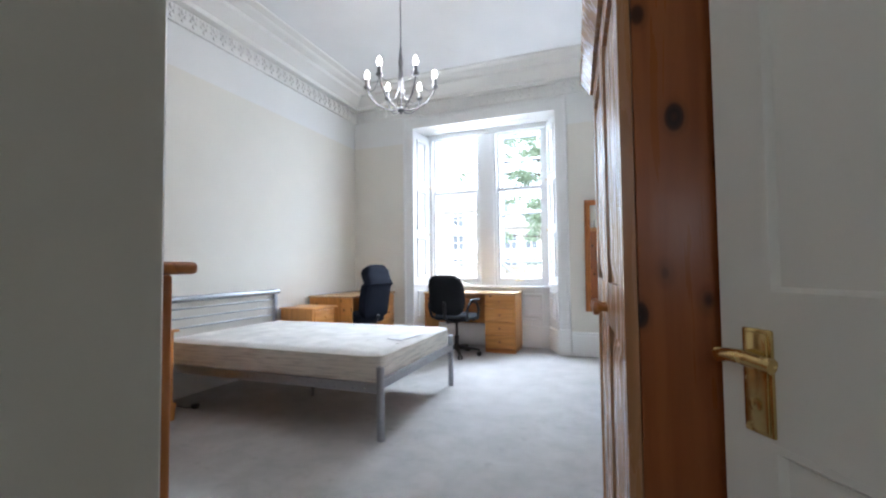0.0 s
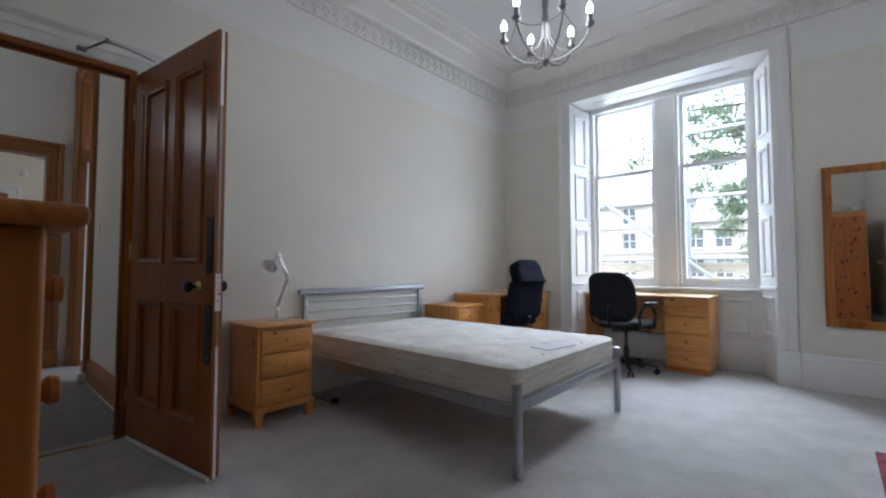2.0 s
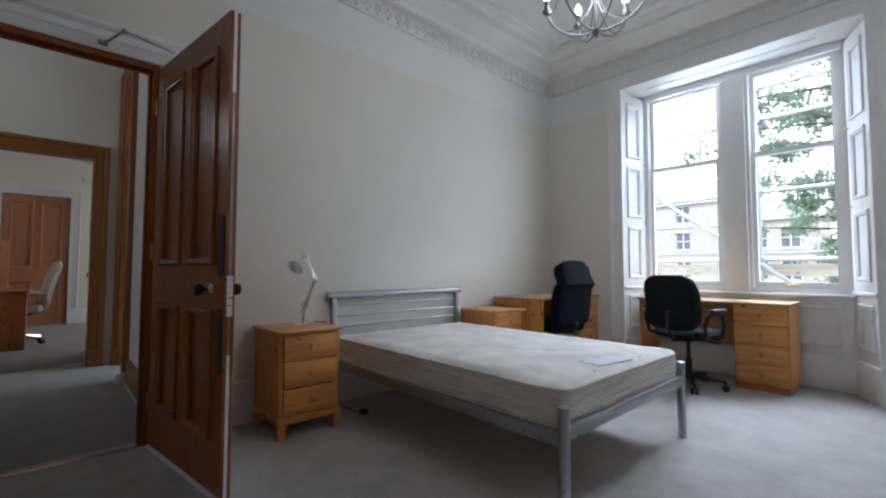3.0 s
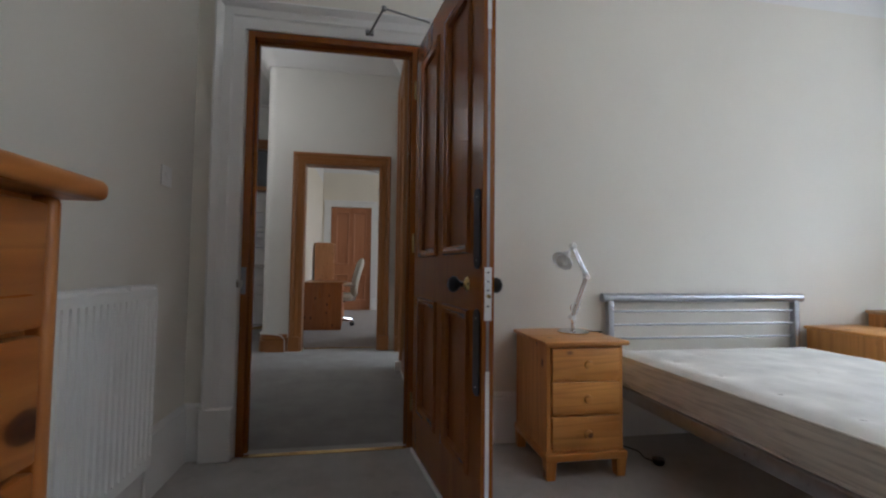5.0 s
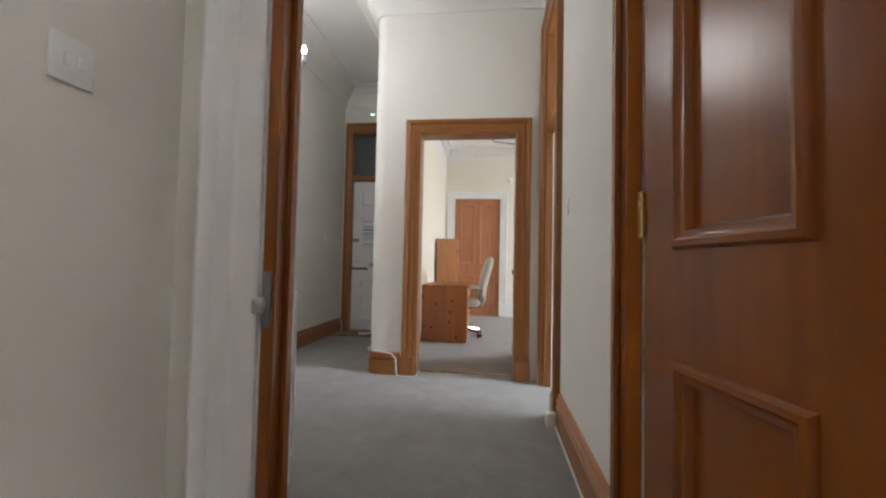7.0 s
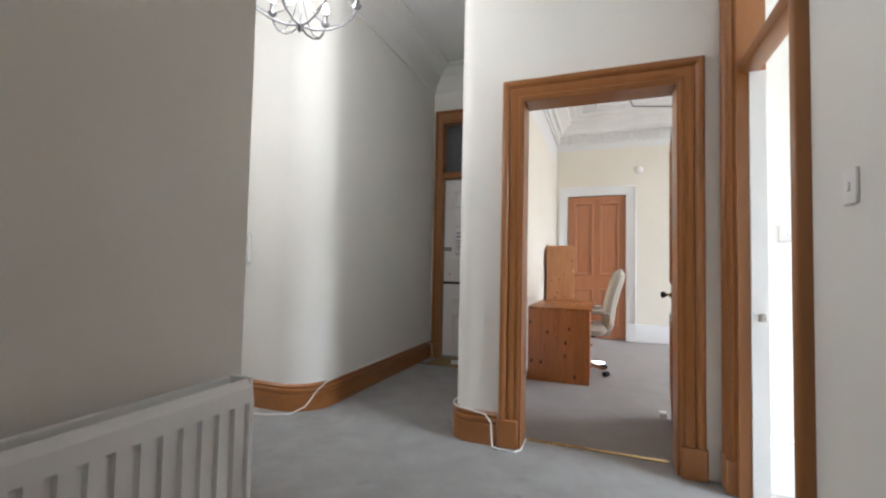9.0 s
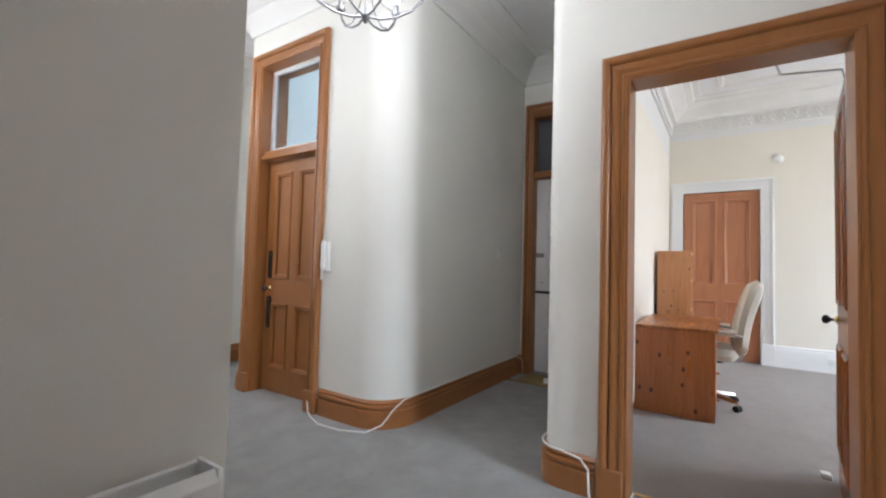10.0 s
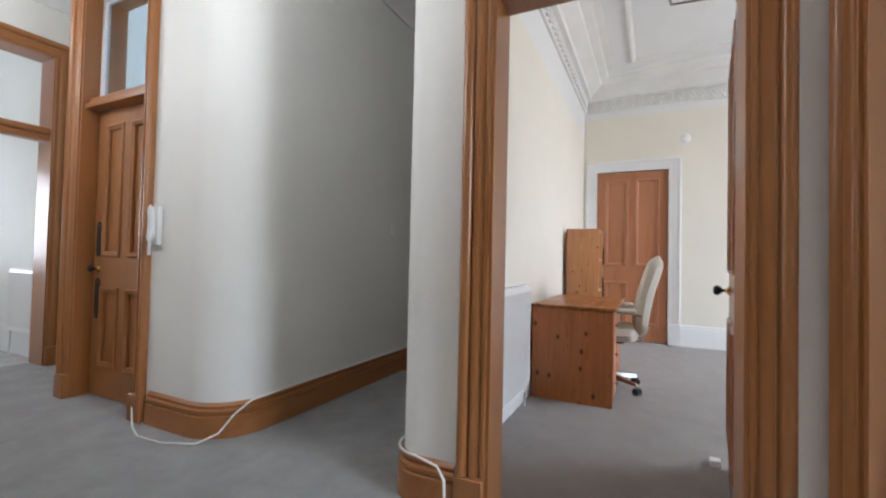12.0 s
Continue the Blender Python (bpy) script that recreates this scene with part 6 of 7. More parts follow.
notice((-8.512, -0.86, 1.27), 0.30, 0.30, "white printed notice with dark lines, taped to a door", [(0.06, 0.94, 0.90, 0.94), (0.06, 0.62, 0.74, 0.80), (0.06, 0.94, 0.58, 0.62), (0.06, 0.94, 0.48, 0.51), (0.06, 0.8, 0.36, 0.39), (0.06, 0.9, 0.26, 0.28), (0.06, 0.94, 0.04, 0.07)])
notice((-8.512, -0.86, 1.62), 0.28, 0.26, "blank white notice with a thin dark rule, taped to a door", [(0.02, 0.98, 0.965, 0.985), (0.02, 0.98, 0.015, 0.035)])
bm = nb()
box(bm, -8.44, -1.02, 0.0, -8.05, -0.15, 0.012, 0.004)
mat = tagged(part("doormat", bm, M["mat"]), "worn coir doormat before the entrance door", "doormat")
for k, (x, y, a) in enumerate(((-8.22, -0.72, 20), (-8.28, -0.62, -35))):
    ob = thing("letter", "white unopened letter lying on the doormat", "letter", (x, y, 0.0125 + 0.004 * k), a, "post on the doormat")
    part("envelope", box(nb(), -0.11, -0.055, 0, 0.11, 0.055, 0.003, 0.001, 1), M["paper"], ob)
setting("threshold_strip_corridor", box(nb(), -8.06, -1.12, 0.0, -8.03, -0.06, 0.005), M["brass"], "thin brass carpet strip", "threshold")
setting("threshold_strip_study", box(nb(), -6.33, 0.425, 0.0, -6.30, 1.26, 0.006), M["brass"], "thin brass carpet strip", "threshold")
alarm = thing("smoke_alarm", "small white alarm with a green light on the wall", "smoke alarm", (-8.45, -0.72, 3.22))
part("case", box(nb(), 0, -0.05, -0.03, 0.03, 0.05, 0.03, 0.006), M["plastic"], alarm)
m_led = glow("green_led", (0.3, 1.0, 0.5), 12)
part("indicator", lathe(nb(), [(0, 0), (0.008, 0), (0, 0.006)], m=Matrix.Translation((0.03, 0, -0.01)) @ pose(0, 0, 0, 0, 90), n=10), m_led, alarm)
plate_switch("light_switch", (-7.85, -1.15, 1.33), 180, 0.085, 0.085, "white light switch in the corridor", 1)

# cables
cab = thing("floor_cable", "thin white cable along the skirting and round the rounded corner", "cable", (0, 0, 0))
pts = [(-6.075, -1.93, 0.10), (-6.06, -1.90, 0.02), (-6.02, -1.82, 0.006), (-5.96, -1.66, 0.005), (-5.97, -1.45, 0.005), (-6.05, -1.27, 0.006), (-6.13, -1.19, 0.05), (-6.20, -1.145, 0.15), (-6.30, -1.125, 0.205), (-6.6, -1.128, 0.206), (-7.6, -1.128, 0.206), (-8.3, -1.128, 0.206), (-8.40, -1.10, 0.15), (-8.40, -1.09, 0.01)]
bm = nb()
curve_pts = []
for a, b in zip(pts, pts[1:]):
    curve_pts += [Vector(a).lerp(Vector(b), s / 4) for s in range(4)]
tube(bm, curve_pts + [Vector(pts[-1])], 0.0055, 8)
part("lead", bm, M["cable"], cab)
cab = thing("floor_cable", "thin white cable over a brown skirting and round a plinth", "cable", (0, 0, 0))
bm = nb()
tube(bm, [(-7.8, -0.055, 0.206), *[(x, y, 0.206) for x, y in reversed(arc(-6.28, 0.09, 0.145, 0, -90, 8))], (-6.125, 0.20, 0.19), (-6.105, 0.245, 0.15), (-6.10, 0.252, 0.04), (-6.095, 0.26, 0.008), (-6.08, 0.30, 0.006), (-6.08, 0.40, 0.006), (-6.12, 0.43, 0.006), (-6.3, 0.43, 0.008)], 0.006, 8)
part("lead", bm, M["cable"], cab)
cab = thing("floor_cable", "white cable along the foot of a brown skirting", "cable", (0, 0, 0))
bm = nb()
tube(bm, [(-3.45, 1.50, 0.006), (-4.2, 1.50, 0.006), (-5.0, 1.50, 0.006), (-5.12, 1.50, 0.01), (-5.12, 1.50, 0.05)], 0.006, 8)
part("lead", bm, M["cable"], cab)
sock = thing("floor_socket", "small white socket block on the floor by a door frame", "socket", (-5.10, 1.475, 0.0))
part("case", box(nb(), -0.03, -0.03, 0, 0.03, 0.03, 0.085, 0.005), M["plastic"], sock)

# south end of the hall
screen = thing("screen_transom", "golden brown transom across a tall screened opening", "transom", (-6.44, -4.20, 2.09))
part("rail", box(nb(), 0, 0, 0, 0.76, 0.12, 0.06, 0.006), M["oak_w"], screen)
part("moulding", box(nb(), 0, -0.02, 0.06, 0.76, 0.15, 0.12, 0.014, 3), M["oak_w"], screen)
pane = part("pane", box(nb(), 0.0, 0.05, 0.12, 0.76, 0.056, 0.78), M["glass"], screen, "", 0)
bench = thing("television_bench", "low pale birch bench with open shelves", "bench", (-5.40, -3.87, 0))
BW, BD = 1.15, 0.40
part("top", box(nb(), 0, 0, 0.335, BW, BD, 0.368, 0.003), M["birch"], bench)
part("bottom", box(nb(), 0.0, 0, 0.065, BW, BD, 0.095, 0.003), M["birch"], bench)
for x in (0, 0.44, BW - 0.03):
    part("upright", box(nb(), x, 0.004, 0.095, x + 0.03, BD - 0.004, 0.335, 0.002, 1), M["birch"], bench)
part("back_board", box(nb(), 0.03, 0.004, 0.095, BW - 0.03, 0.012, 0.335), M["birch"], bench)
for x, y in ((0.05, 0.05), (BW - 0.05, 0.05), (0.05, BD - 0.05), (BW - 0.05, BD - 0.05)):
    part("foot", lathe(nb(), [(0, 0), (0.022, 0), (0.026, 0.065), (0, 0.065)], (x, y, 0), 14), M["black"], bench)
cloth = thing("blue_bag", "crumpled dark blue bag lying in a bench shelf", "bag", (-5.16, -3.60, 0.096))
bm = nb()
ring(bm, [[(0.11 * s * math.cos(a) * (1 + 0.15 * math.sin(3 * a)), 0.07 * s * math.sin(a) * (1 + 0.2 * math.cos(2 * a)), z + 0.008 * math.sin(4 * a)) for a in (k * math.pi / 8 for k in range(16))] for s, z in ((0.9, 0.008), (1.0, 0.02), (0.85, 0.045), (0.5, 0.06), (0.15, 0.055))])
part("body", bm, M["blue"], cloth)
box_thing = thing("set_top_box", "small black box with a light panel in a bench shelf", "box", (-4.84, -3.62, 0.096))
part("case", box(nb(), -0.09, -0.06, 0, 0.09, 0.06, 0.09, 0.005), M["black"], box_thing)
part("panel", box(nb(), -0.06, 0.058, 0.02, 0.0, 0.062, 0.07), M["nickel"], box_thing)
router = thing("telephone_set", "flat black cordless telephone set lying on the bench", "telephone", (-5.19, -3.70, 0.369))
part("base", box(nb(), -0.07, -0.05, 0, 0.07, 0.05, 0.022, 0.008), M["black"], router)
part("handset", box(nb(), -0.02, -0.07, 0.022, 0.025, 0.06, 0.042, 0.008), M["black"], router)
ext = thing("fire_extinguisher", "red fire extinguisher with a black hose on a wall bracket", "fire extinguisher", (-5.52, -3.96, 0.33))
part("cylinder", lathe(nb(), [(0, 0), (0.05, 0), (0.062, 0.012), (0.065, 0.03), (0.065, 0.22), (0.055, 0.25), (0.025, 0.27), (0.02, 0.285), (0, 0.285)], n=24), M["red"], ext)
part("label", box(nb(), -0.035, 0.058, 0.08, 0.035, 0.0665, 0.18, 0.002, 1), M["label"], ext, "white printed label")
part("foot_ring", lathe(nb(), [(0, -0.02), (0.068, -0.02), (0.07, 0.02), (0.06, 0.025), (0, 0.025)], n=24), M["black"], ext)
bm = nb()
box(bm, -0.018, -0.018, 0.285, 0.018, 0.018, 0.315, 0.005)
box(bm, -0.01, -0.01, 0.315, 0.01, 0.09, 0.325, 0.003)
part("valve_head", bm, M["red"], ext)
bm = nb()
tube(bm, [(0.02, 0.0, 0.30), (0.10, 0.01, 0.30), (0.15, 0.02, 0.25), (0.155, 0.03, 0.16), (0.12, 0.05, 0.08), (0.09, 0.06, 0.05)], 0.009, 10)
part("hose", bm, M["black"], ext)
part("wall_bracket", box(nb(), -0.05, -0.088, 0.1, 0.05, -0.06, 0.18, 0.003), M["nickel"], ext)
sign = thing("extinguisher_sign", "small green and white sign with a red emblem", "sign", (-5.32, -4.049, 0.75))
part("board", box(nb(), -0.075, 0, -0.035, 0.075, 0.003, 0.035), M["label"], sign, "", 0)
part("emblem", box(nb(), -0.02, 0.003, -0.028, 0.065, 0.0045, 0.028), M["red"], sign, "", 0)
part("emblem", box(nb(), -0.068, 0.003, -0.028, -0.028, 0.0045, 0.028), M["green"], sign, "", 0)
part("mark", box(nb(), 0.015, 0.0045, -0.018, 0.03, 0.0055, 0.018), M["label"], sign, "", 0)
so = thing("wall_socket", "ivory plastic wall socket beside a door frame", "socket", (-5.475, -4.049, 0.725))
part("plate", box(nb(), -0.045, 0, -0.045, 0.045, 0.012, 0.045, 0.004), M["ivory"], so)
sc = thing("wall_sconce", "pewter two-arm candle wall light, unlit", "wall light", (-4.91, -4.05, 2.05))
part("backplate", lathe(nb(), [(0, 0), (0.04, 0), (0.036, 0.012), (0.012, 0.02), (0, 0.022)], m=pose(0, 0, 0, -90), n=18), M["pewter"], sc)
for s in (-1, 1):
    bm = nb()
    tube(bm, [(0, 0.02, 0), (s * 0.04, 0.06, -0.05), (s * 0.09, 0.08, -0.06), (s * 0.13, 0.085, -0.02), (s * 0.14, 0.085, 0.03)], 0.006, 8)
    arm = part("arm", bm, M["pewter"], sc)
    part("cup", lathe(nb(), [(0, 0), (0.022, 0.008), (0.024, 0.018), (0, 0.018)], (s * 0.14, 0.085, 0.03), 12), M["pewter"], arm)
    part("candle_sleeve", lathe(nb(), [(0, 0), (0.013, 0), (0.013, 0.06), (0, 0.06)], (s * 0.14, 0.085, 0.048), 12), M["pewter"], arm)
rail = thing("wall_rail", "short reddish wooden rail fixed to the wall", "rail", (-4.82, -4.05, 1.54))
part("board", box(nb(), 0, 0, 0, 0.5, 0.02, 0.035, 0.004), M["red_pine"], rail)
plate_switch("light_switch", (-4.80, -4.05, 1.06), 180, 0.09, 0.09, "white wall plate beside the bench", 1)
tall_door("panelled_door", (-4.145, -0.116, 0.012), -90, 0.895, 2.17, "dark brown panelled door, shut", "door_dark", True)

# room beyond the screen
radiator("panel_radiator", (-6.462, -4.86, 0), 90, 0.50, 0.885, "white ribbed panel radiator on a pale wall", 0.25)
kc = thing("low_cupboard", "reddish pine low cupboard against a pale wall", "cupboard", (-6.53, -6.62, 0))
part("carcass", box(nb(), 0, 0, 0.06, 0.42, 0.60, 0.88, 0.003), M["red_pine"], kc)
part("top", box(nb(), -0.005, -0.015, 0.88, 0.44, 0.615, 0.905, 0.005), M["red_pine"], kc)
part("plinth", box(nb(), 0.01, 0.01, 0, 0.40, 0.59, 0.06), M["slate"], kc)
part("door", box(nb(), 0.42, 0.01, 0.08, 0.438, 0.59, 0.87, 0.003), M["red_pine"], kc)
jug = thing("glass_jug", "clear glass jug standing on a cupboard", "jug", (-6.33, -6.15, 0.905))
part("body", lathe(nb(), [(0, 0), (0.06, 0), (0.07, 0.02), (0.065, 0.12), (0.05, 0.16), (0.047, 0.16), (0.06, 0.11), (0.064, 0.02), (0, 0.006)], n=20), M["fanlight"], jug)
bm = nb()
tube(bm, [(0.06, 0, 0.13), (0.11, 0, 0.12), (0.11, 0, 0.05), (0.065, 0, 0.03)], 0.006, 8)
part("handle", bm, M["fanlight"], jug)

# side room through the tall doorway
str_plate = thing("door_keep", "worn brass latch keep on a white rebate", "latch keep", (-5.998, 1.63, 0.90))
part("plate", box(nb(), 0, -0.014, -0.09, 0.004, 0.014, 0.09), M["nickel"], str_plate)
part("lip", box(nb(), 0.002, -0.012, -0.02, 0.02, 0.02, 0.02, 0.004), M["nickel"], str_plate)
setting("doorstop_side_room", box(nb(), -6.0, 1.59, 0, -5.985, 1.662, 2.14), M["gloss"], "white painted door rebate", "door frame")
tr = thing("side_transom", "golden brown transom across a tall doorway", "transom", (-6.0, 1.55, 2.14))
part("rail", box(nb(), 0, 0, 0, 0.69, 0.09, 0.07, 0.01), M["oak_w"], tr)
skirting("skirting_side_room", [(-6.16, 4.2), (-6.16, 1.66)])
plate_switch("light_switch", (-6.16, 1.80, 1.33), 90, 0.085, 0.085, "white light switch on a pale wall", 1)

# ---- study ----
tall_door("panelled_door", (-10.97, 0.305, 0.012), 90, 0.90, 2.335, "salmon brown four-panel pine door, shut", "salmon", False)
sd = thing("panelled_door", "brown four-panel study door standing open at a right angle", "door", (-6.32, 1.335, 0.012), 174)
panelled(sd, 0.85, 2.13, 0.042, four_panels(0.85, 2.13), "door_dark")
round_knob(sd, (0.78, 0.042, 0.93), (0, 1, 0), 0.026, "black", "brass")
for z in (0.22, 1.45, 1.93):
    bm = nb()
    tube(bm, [(-0.006, 0.045, z - 0.06), (-0.006, 0.045, z + 0.06)], 0.008, 8)
    part("hinge", bm, M["pewter"], sd)
for z in (0.22, 1.45, 1.93):
    part("hinge_plate", box(nb(), -0.0025, 0.004, z - 0.055, 0.001, 0.036, z + 0.055), M["pewter"], sd)
part("lock_plate", box(nb(), 0.849, 0.008, 0.80, 0.853, 0.034, 1.05), M["plastic"], sd)
bm = nb()
box(bm, 0.80, 0.0415, 0.82, 0.85, 0.0435, 1.03, 0.001, 1)
part("worn_paint", bm, M["old_white"], sd, "chipped pale paint round the lock")
cl = thing("door_closer_arm", "thin dark steel door closer arm with one elbow", "door closer", (-6.34, 1.03, 2.255))
part("shoe", box(nb(), -0.012, -0.04, -0.015, 0.008, 0.04, 0.015, 0.003), M["pewter"], cl)
bm = nb()
tube(bm, [(0.0, 0.0, -0.01), (-0.345, 0.055, 0.02)], 0.006, 8)
part("fixed_arm", bm, M["pewter"], cl)
bm = nb()
tube(bm, [(-0.345, 0.055, 0.02), (-0.26, 0.29, -0.04), (-0.25, 0.30, -0.10)], 0.005, 8)
part("moving_arm", bm, M["pewter"], cl)

od = thing("knotty_pine_desk", "reddish knotty pine desk with an orange pine top", "desk", (-8.95, 0.165, 0))
part("top", box(nb(), -0.015, -0.005, 0.712, 1.10, 0.62, 0.736, 0.005), M["orange_x"], od)
part("end_panel", box(nb(), 1.065, 0.0, 0.0, 1.087, 0.60, 0.712, 0.003), M["red_pine"], od)
part("pedestal", box(nb(), 0.0, 0.0, 0.03, 0.40, 0.58, 0.712, 0.003), M["red_pine"], od)
part("modesty_panel", box(nb(), 0.40, 0.02, 0.25, 1.065, 0.04, 0.712), M["red_pine"], od)
part("inner_pedestal", box(nb(), 0.78, 0.0, 0.03, 1.064, 0.585, 0.71, 0.003), M["red_pine"], od)
for k in range(3):
    z = 0.05 + k * 0.22
    d = part("drawer_front", box(nb(), 0.79, 0.585, z, 1.055, 0.603, z + 0.205, 0.003), M["red_pine"], od)
    part("knob", lathe(nb(), [(0, 0), (0.009, 0), (0.008, 0.008), (0.016, 0.018), (0, 0.026)], m=Matrix.Translation((0.92, 0.603, z + 0.1)) @ pose(0, 0, 0, -90), n=12), M["red_pine"], d)

oc = thing("leather_office_chair", "cream leather high-back office chair on a chrome base", "office chair", (-8.48, 0.68, 0), 184)
oc.scale = (1.04, 1.04, 1.05)
swivel_base(oc, 0.40, 0.27, "chrome", "black")
part("seat", cushion(nb(), 0.50, 0.48, 0.12, Matrix.Translation((0, -0.24, 0.46)) @ pose(0, 0, 0, -90), 0.0), M["leather"], oc)
part("backrest", cushion(nb(), 0.48, 0.66, 0.11, Matrix.Translation((0, -0.23, 0.44)) @ pose(0, 0, 0, 13), 0.03, 0.9, dent=lambda u, v: 0.05 * max(0, v - 0.8)), M["leather"], oc)
part("mechanism", box(nb(), -0.08, -0.12, 0.37, 0.08, 0.12, 0.41, 0.01), M["black"], oc)
bm = nb()
tube(bm, [(0, -0.08, 0.39), (0, -0.25, 0.40), (0, -0.30, 0.52)], 0.018, 10)
part("back_bar", bm, M["chrome"], oc)
for s in (-1, 1):
    bm = nb()
    tube(bm, [(s * 0.21, 0.10, 0.42), (s * 0.285, 0.10, 0.45), (s * 0.295, 0.09, 0.60), (s * 0.29, 0.05, 0.64), (s * 0.285, -0.12, 0.645), (s * 0.27, -0.24, 0.63)], 0.013, 10)
    arm = part("arm_frame", bm, M["chrome"], oc)
    bm = nb()
    box(bm, s * 0.29 - 0.028, -0.20, 0.645, s * 0.29 + 0.028, 0.10, 0.675, 0.013, 3)
    part("arm_pad", bm, M["leather"], arm)

bc = thing("pine_bookcase", "narrow knotty pine bookcase, empty, against a wall", "bookcase", (-9.75, 0.16, 0))
for x in (0, 0.362):
    part("side_panel", box(nb(), x, 0, 0, x + 0.02, 0.34, 1.44, 0.003), M["bookcase_pine"], bc)
part("back_board", box(nb(), 0.02, 0.0, 0.05, 0.362, 0.012, 1.42), M["pine"], bc)
for z in (0.05, 0.40, 0.75, 1.09, 1.41):
    part("shelf", box(nb(), 0.02, 0.012, z, 0.362, 0.33, z + 0.02, 0.002, 1), M["pine_w"], bc)
radiator("panel_radiator", (-6.78, 0.222, 0), 180, 0.80, 0.90, "white ribbed panel radiator on a study wall")
se = thing("wall_sensor", "round white wall sensor above a door frame", "sensor", (-10.93, 1.40, 2.74))
part("dome", lathe(nb(), [(0, 0), (0.06, 0), (0.062, 0.012), (0.05, 0.035), (0.02, 0.048), (0, 0.05)], m=pose(0, 0, 0, 0, 90), n=24), M["plastic"], se)
so = thing("wall_socket", "white double socket set in a white skirting", "socket", (-10.90, 1.95, 0.14))
part("plate", box(nb(), 0, -0.075, -0.043, 0.01, 0.075, 0.043, 0.004), M["plastic"], so)
so = thing("plug_adapter", "white plug and cable lying on the study carpet", "plug", (-7.2, 1.33, 0.0))
part("plug", box(nb(), -0.03, -0.025, 0, 0.03, 0.025, 0.035, 0.006), M["plastic"], so)

# ---- outside ----
GROUND = -7.5
slab("ground", -900, 6.6, GROUND - 0.2, 900, 1500, GROUND, "tarmac", "grey street and ground below the window", "ground")


def tenement(name, x0, x1, y, base, eave, label, storeys, pitch, first, roof=3.0, bays=()):
    """A stone terrace: wall, cornice, roof and a window in each bay of each storey."""
    ob = thing(name, label, "building", (0, 0, 0))
    holes = []
    xs = []
    x = x0 + first
    while x + 1.5 < x1:
        xs.append(x)
        x += pitch
    for x in xs:
        for zc in storeys:
            holes.append((x - 0.8, x + 0.8, zc - 1.0, zc + 1.0))
    part("wall", lattice(nb(), x0, x1, base, eave, y, y + 0.5, holes), M["sandstone"], ob, "", 0)
    part("eaves_cornice", box(nb(), x0 - 0.2, y - 0.35, eave - 0.25, x1 + 0.2, y + 0.1, eave + 0.1, 0.05), M["stone_trim"], ob)
    bm = nb()
    ring(bm, [[(x, y - 0.2, eave + 0.1), (x, y + 10, eave + 0.1), (x, y + 5, eave + roof)] for x in (x0, x1)])
    bmesh.ops.recalc_face_normals(bm, faces=bm.faces)
    part("roof", bm, M["roof_slate"], ob, "", 0)
    win_mesh = None
    for a, b, c, d in holes:
        if win_mesh is None:
            w, h = b - a, d - c
            bm = lattice(nb(), 0, w, 0, h, 0.18, 0.26, [(0.08, w / 2 - 0.05, 0.08, h / 2 - 0.04), (w / 2 + 0.05, w - 0.08, 0.08, h / 2 - 0.04), (0.08, w / 2 - 0.05, h / 2 + 0.04, h - 0.08), (w / 2 + 0.05, w - 0.08, h / 2 + 0.04, h - 0.08)])
            win_mesh = mesh_of("window", bm, M["gloss"], 0)
            pane_mesh = mesh_of("pane", box(nb(), 0.02, 0.27, 0.02, w - 0.02, 0.29, h - 0.02), M["pane_dark"], 0)
            sill_mesh = mesh_of("sill", box(nb(), -0.15, -0.12, -0.2, w + 0.15, 0.2, 0.0), M["stone_trim"], 0)
            lintel_mesh = mesh_of("lintel", box(nb(), -0.18, -0.05, h, w + 0.18, 0.0, h + 0.3), M["stone_trim"], 0)
        f = new("window", win_mesh)
        f.parent = ob
        f.location = (a, y, c)
        for nm, me in (("pane", pane_mesh), ("sill", sill_mesh), ("lintel", lintel_mesh)):
            q = new(nm, me)
            q.parent = f
    for z in storeys[:-1]:
        part("string_course", box(nb(), x0, y - 0.1, z - 1.55, x1, y, z - 1.35), M["stone_trim"], ob)
    for x in range(int(x0) + 6, int(x1), 14):
        st = part("chimney", box(nb(), x, y + 4.2, eave + roof - 0.8, x + 2.4, y + 5.2, eave + roof + 1.6, 0.05), M["sandstone"], ob)
        for k in range(4):
            part("chimney_pot", lathe(nb(), [(0, 0), (0.15, 0), (0.12, 0.7), (0.15, 0.75), (0, 0.75)], (x + 0.4 + k * 0.55, y + 4.7, eave + roof + 1.6), 10), M["stone_trim"], st)
    return ob


tenement("tenement_terrace", -64, -13, 56, GROUND, 8.9, "pale sandstone tenement terrace with paired sash windows", (7.5, 4.35, 1.1, -2.6), 5.2, 3.7)
tenement("tenement_terrace", -12.6, -5.5, 54, GROUND, 6.2, "lower sandstone house with a slate roof", (4.2, 1.0, -2.6), 2.6, 1.6, 2.2)
tenement("tenement_terrace", -5.0, 40, 60, GROUND, 3.4, "low sandstone terrace with a grey slate roof", (1.4, -1.8), 5.0, 2.5, 2.6)


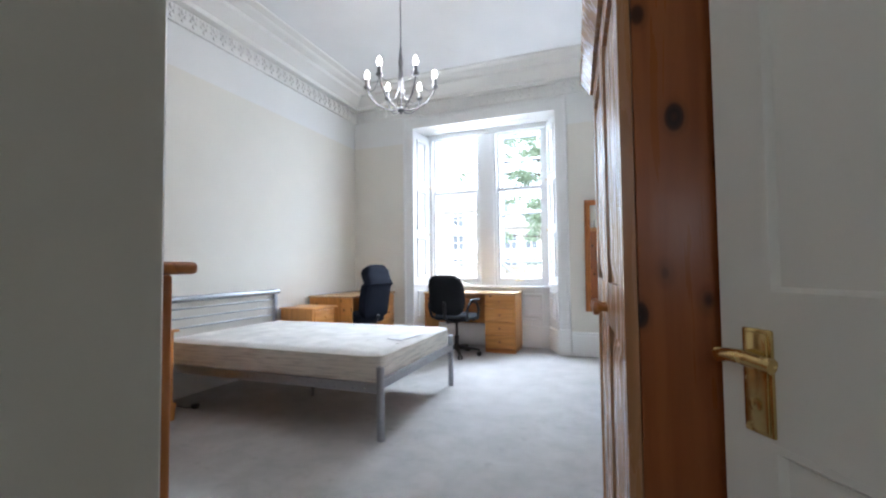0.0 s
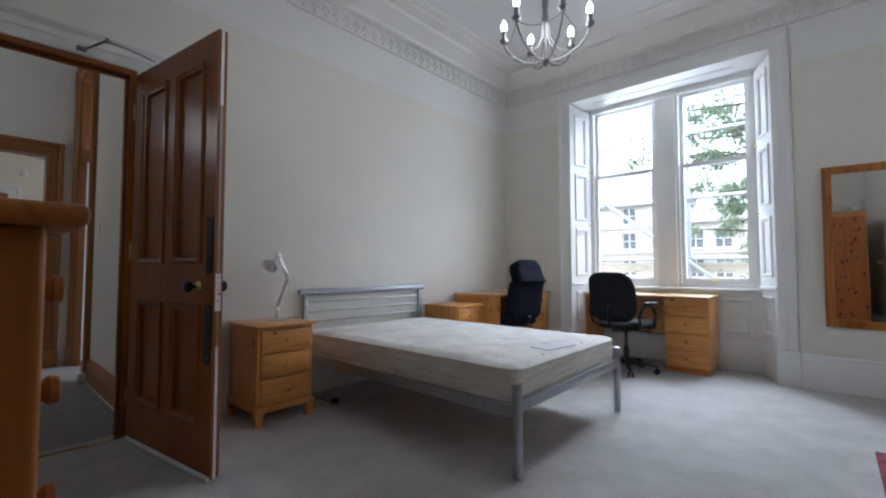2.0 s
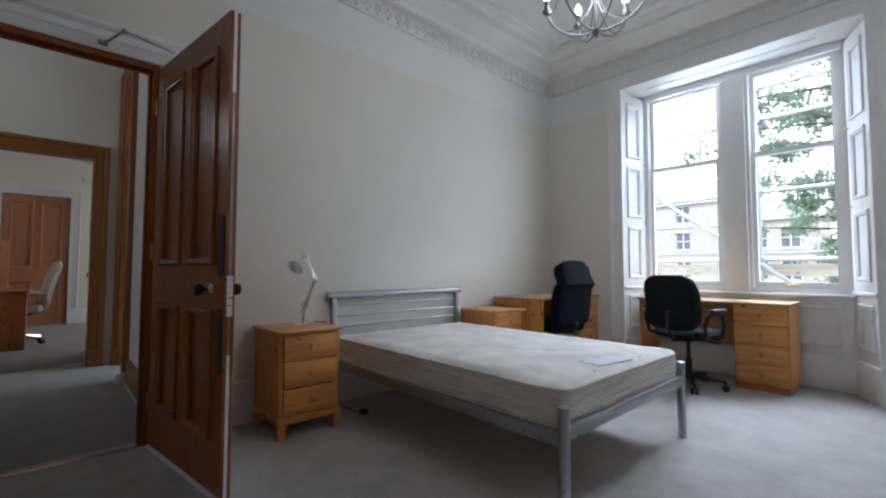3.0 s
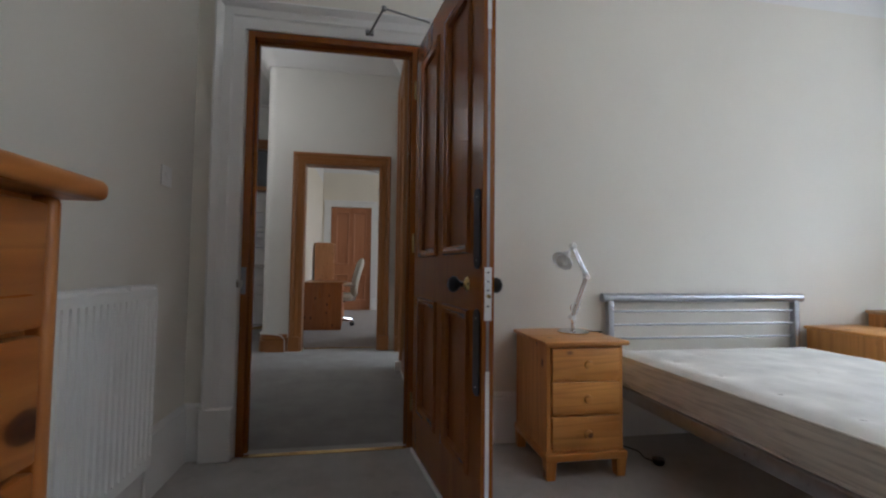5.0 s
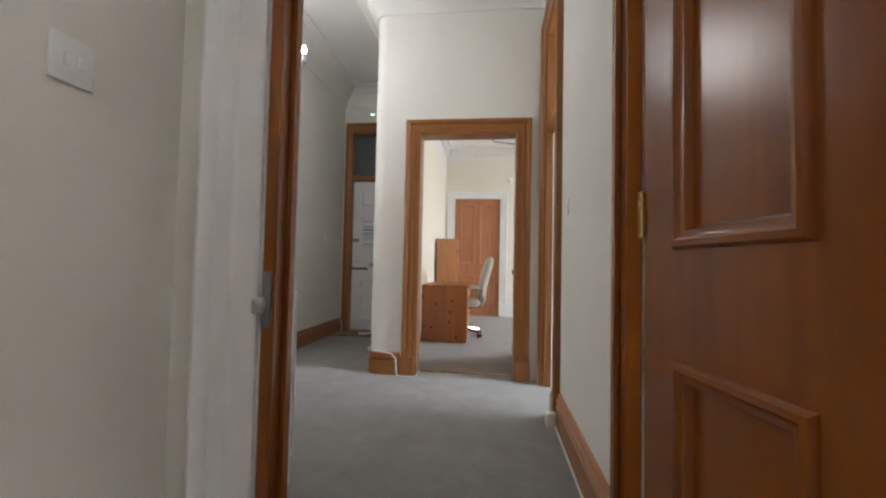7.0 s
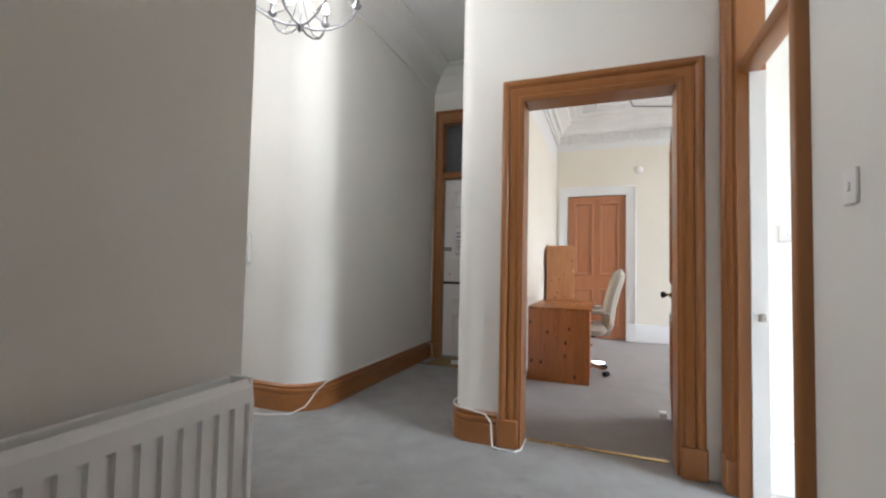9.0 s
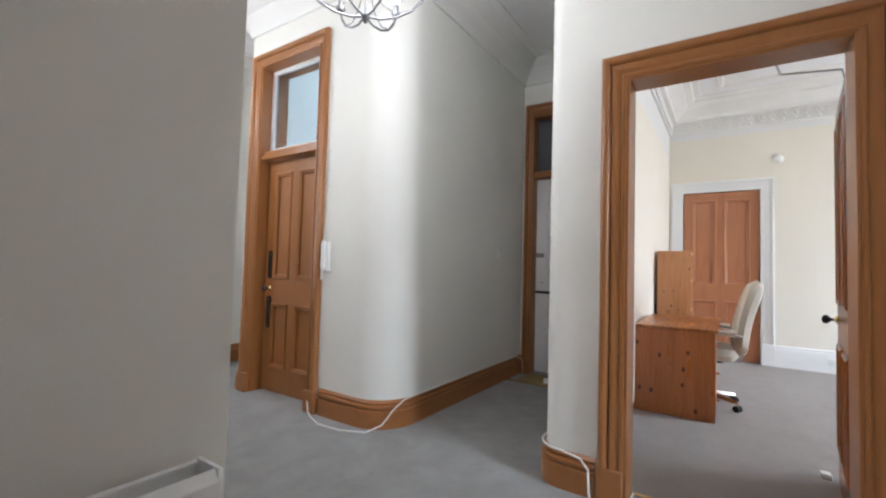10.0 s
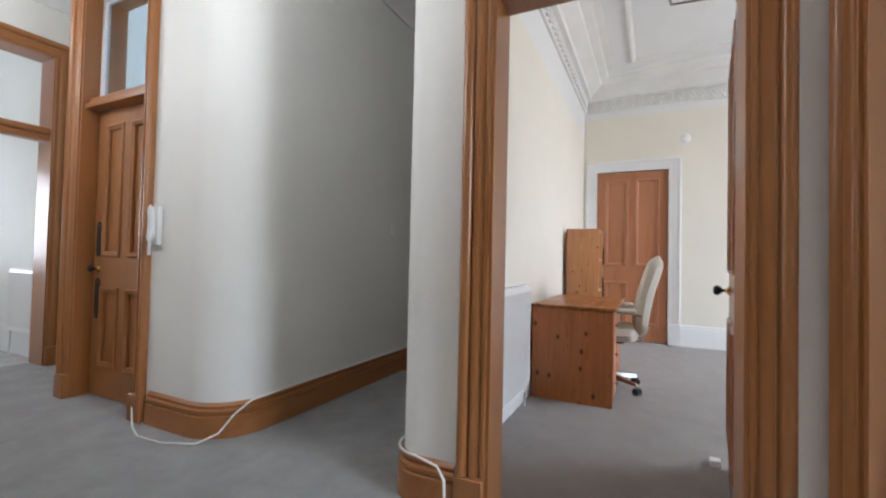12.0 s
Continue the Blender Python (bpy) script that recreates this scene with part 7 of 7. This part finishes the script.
def leafy_tree(at, height, forks, label, seed, leaves=640):
    """A trunk, limbs that end in forks (x, y, z, size), twigs and loose sprays of leaves round each fork."""
    rng = random.Random(seed)
    ob = thing("street_tree", label, "tree", at)
    base = Vector(at)
    trunk = [Vector((0, 0, 0)), Vector((0.15, 0.1, height * 0.3)), Vector((-0.1, 0.2, height * 0.55)), Vector((0.1, 0.1, height * 0.9))]
    bm = nb()
    tube(bm, trunk, 0.26, 10, 0.06)
    part("trunk", bm, M["bark"], ob)
    verts, faces = [], []
    for x, y, z, size in forks:
        end = Vector((x, y, z)) - base
        f = min(0.95, max(0.1, (end.z - 0.9) / height))
        start = trunk[1].lerp(trunk[3], max(0.0, (f - 0.3) / 0.6)) if f > 0.3 else trunk[0].lerp(trunk[1], f / 0.3)
        bm = nb()
        mid = start.lerp(end, 0.55) + Vector((0, 0, 0.25))
        tube(bm, [start, mid, end], 0.05, 6, 0.012)
        limb = part("limb", bm, M["bark"], ob)
        bm = nb()
        tips = []
        for k in range(9):
            d = Vector((rng.gauss(0, 1), rng.gauss(0, 1), rng.gauss(-0.15, 0.6))).normalized() * (size * rng.uniform(0.45, 1.15))
            root = mid.lerp(end, rng.uniform(0.3, 1.0))
            tube(bm, [root, root + d * 0.5 + Vector((0, 0, 0.05)), root + d], 0.012, 4, 0.004)
            tips += [root + d * q for q in (0.45, 0.7, 0.9, 1.05)]
        part("twigs", bm, M["bark"], limb)
        for k in range(int(leaves * size)):
            c = rng.choice(tips) + Vector((rng.gauss(0, 0.11), rng.gauss(0, 0.11), rng.gauss(-0.03, 0.09)))
            q = Euler((rng.gauss(0, 0.7), rng.gauss(0, 0.7), rng.uniform(0, 6.3))).to_matrix()
            w = rng.uniform(0.035, 0.075)
            n0 = len(verts)
            for p in ((-w, 0, 0), (-w * 0.2, -w * 0.75, 0.012), (w * 1.2, 0, -0.015), (-w * 0.2, w * 0.75, 0.012)):
                verts.append(c + q @ Vector(p))
            faces.append((n0, n0 + 1, n0 + 2, n0 + 3))
    me = bpy.data.meshes.new("crown")
    me.from_pydata(verts, [], faces)
    me.materials.append(M["leaf"])
    crown = new("crown", me)
    crown.parent = ob
    return ob


leafy_tree((0.7, 15.8, GROUND), 14.5, (
    (-4.65, 15.6, 5.3, 0.55), (-4.0, 15.2, 4.95, 0.5), (-3.4, 15.5, 4.4, 0.6), (-2.75, 15.8, 5.4, 0.6), (-1.9, 15.4, 6.3, 0.75), (-1.0, 16.0, 6.0, 0.8),
    (-3.3, 15.3, 3.35, 0.5), (-2.5, 15.7, 3.4, 0.7), (-2.9, 15.3, 2.9, 0.6), (-2.2, 15.5, 2.4, 0.7), (-1.7, 15.9, 1.7, 0.7), (-1.4, 15.3, 4.2, 0.8), (-0.6, 15.8, 3.3, 0.9),
    (-1.9, 15.5, 0.9, 0.6), (-1.5, 15.6, 0.0, 0.6), (-0.6, 15.2, 1.4, 0.9), (-3.5, 15.4, 2.2, 0.35), (0.4, 15.6, 4.8, 0.9), (0.6, 15.4, 2.4, 0.9), (-0.3, 15.7, -0.4, 0.8), (1.4, 15.8, 3.8, 0.9), (1.5, 15.6, 1.2, 0.9),
    (-2.3, 15.5, 5.0, 0.6), (-3.2, 15.6, 5.9, 0.5), (-2.1, 15.3, 3.2, 0.55), (-2.0, 15.6, 1.3, 0.5), (-2.9, 15.5, 4.3, 0.4), (-5.2, 15.5, 4.6, 0.35), (-3.9, 15.5, 5.9, 0.4)),
    "leafy green street tree with hanging open branches", 4)
scaf = thing("scaffold", "galvanised tube scaffold with a timber guard board outside the window", "scaffold", (0, 0, 0))
for x in (-4.0, -1.56, 0.9):
    bm = nb()
    tube(bm, [(x, 7.3, GROUND), (x, 7.3, 5.2)], 0.024, 10)
    part("standard", bm, M["scaffold"], scaf)
for z in (3.22, 2.83, 1.94, 1.12):
    bm = nb()
    tube(bm, [(-5.0, 7.33, z), (1.6, 7.33, z + 0.02)], 0.024, 10)
    part("ledger", bm, M["scaffold"], scaf)
bm = nb()
tube(bm, [(-4.1, 7.27, 3.12), (-1.2, 7.27, 0.80)], 0.024, 10)
part("brace", bm, M["scaffold"], scaf)
bm = nb()
tube(bm, [(-2.1, 7.36, 3.87), (-1.42, 7.36, 2.7)], 0.024, 10)
part("brace", bm, M["scaffold"], scaf)
part("guard_board", box(nb(), -5.0, 7.36, 0.94, 1.6, 7.40, 1.08), M["board"], scaf)
for x in (-1.56,):
    for z in (3.22, 2.83, 1.94, 1.12):
        part("coupler", box(nb(), x - 0.04, 7.26, z - 0.045, x + 0.04, 7.37, z + 0.045, 0.012), M["scaffold"], scaf)
# Backing slab, out of view, added against light round the salmon door.
slab("light_block_study", -11.30, 0.0, 0.0, -11.205, 1.7, 2.7, "office_wall", "plain slab that blocks light behind the closed study door", "wall")
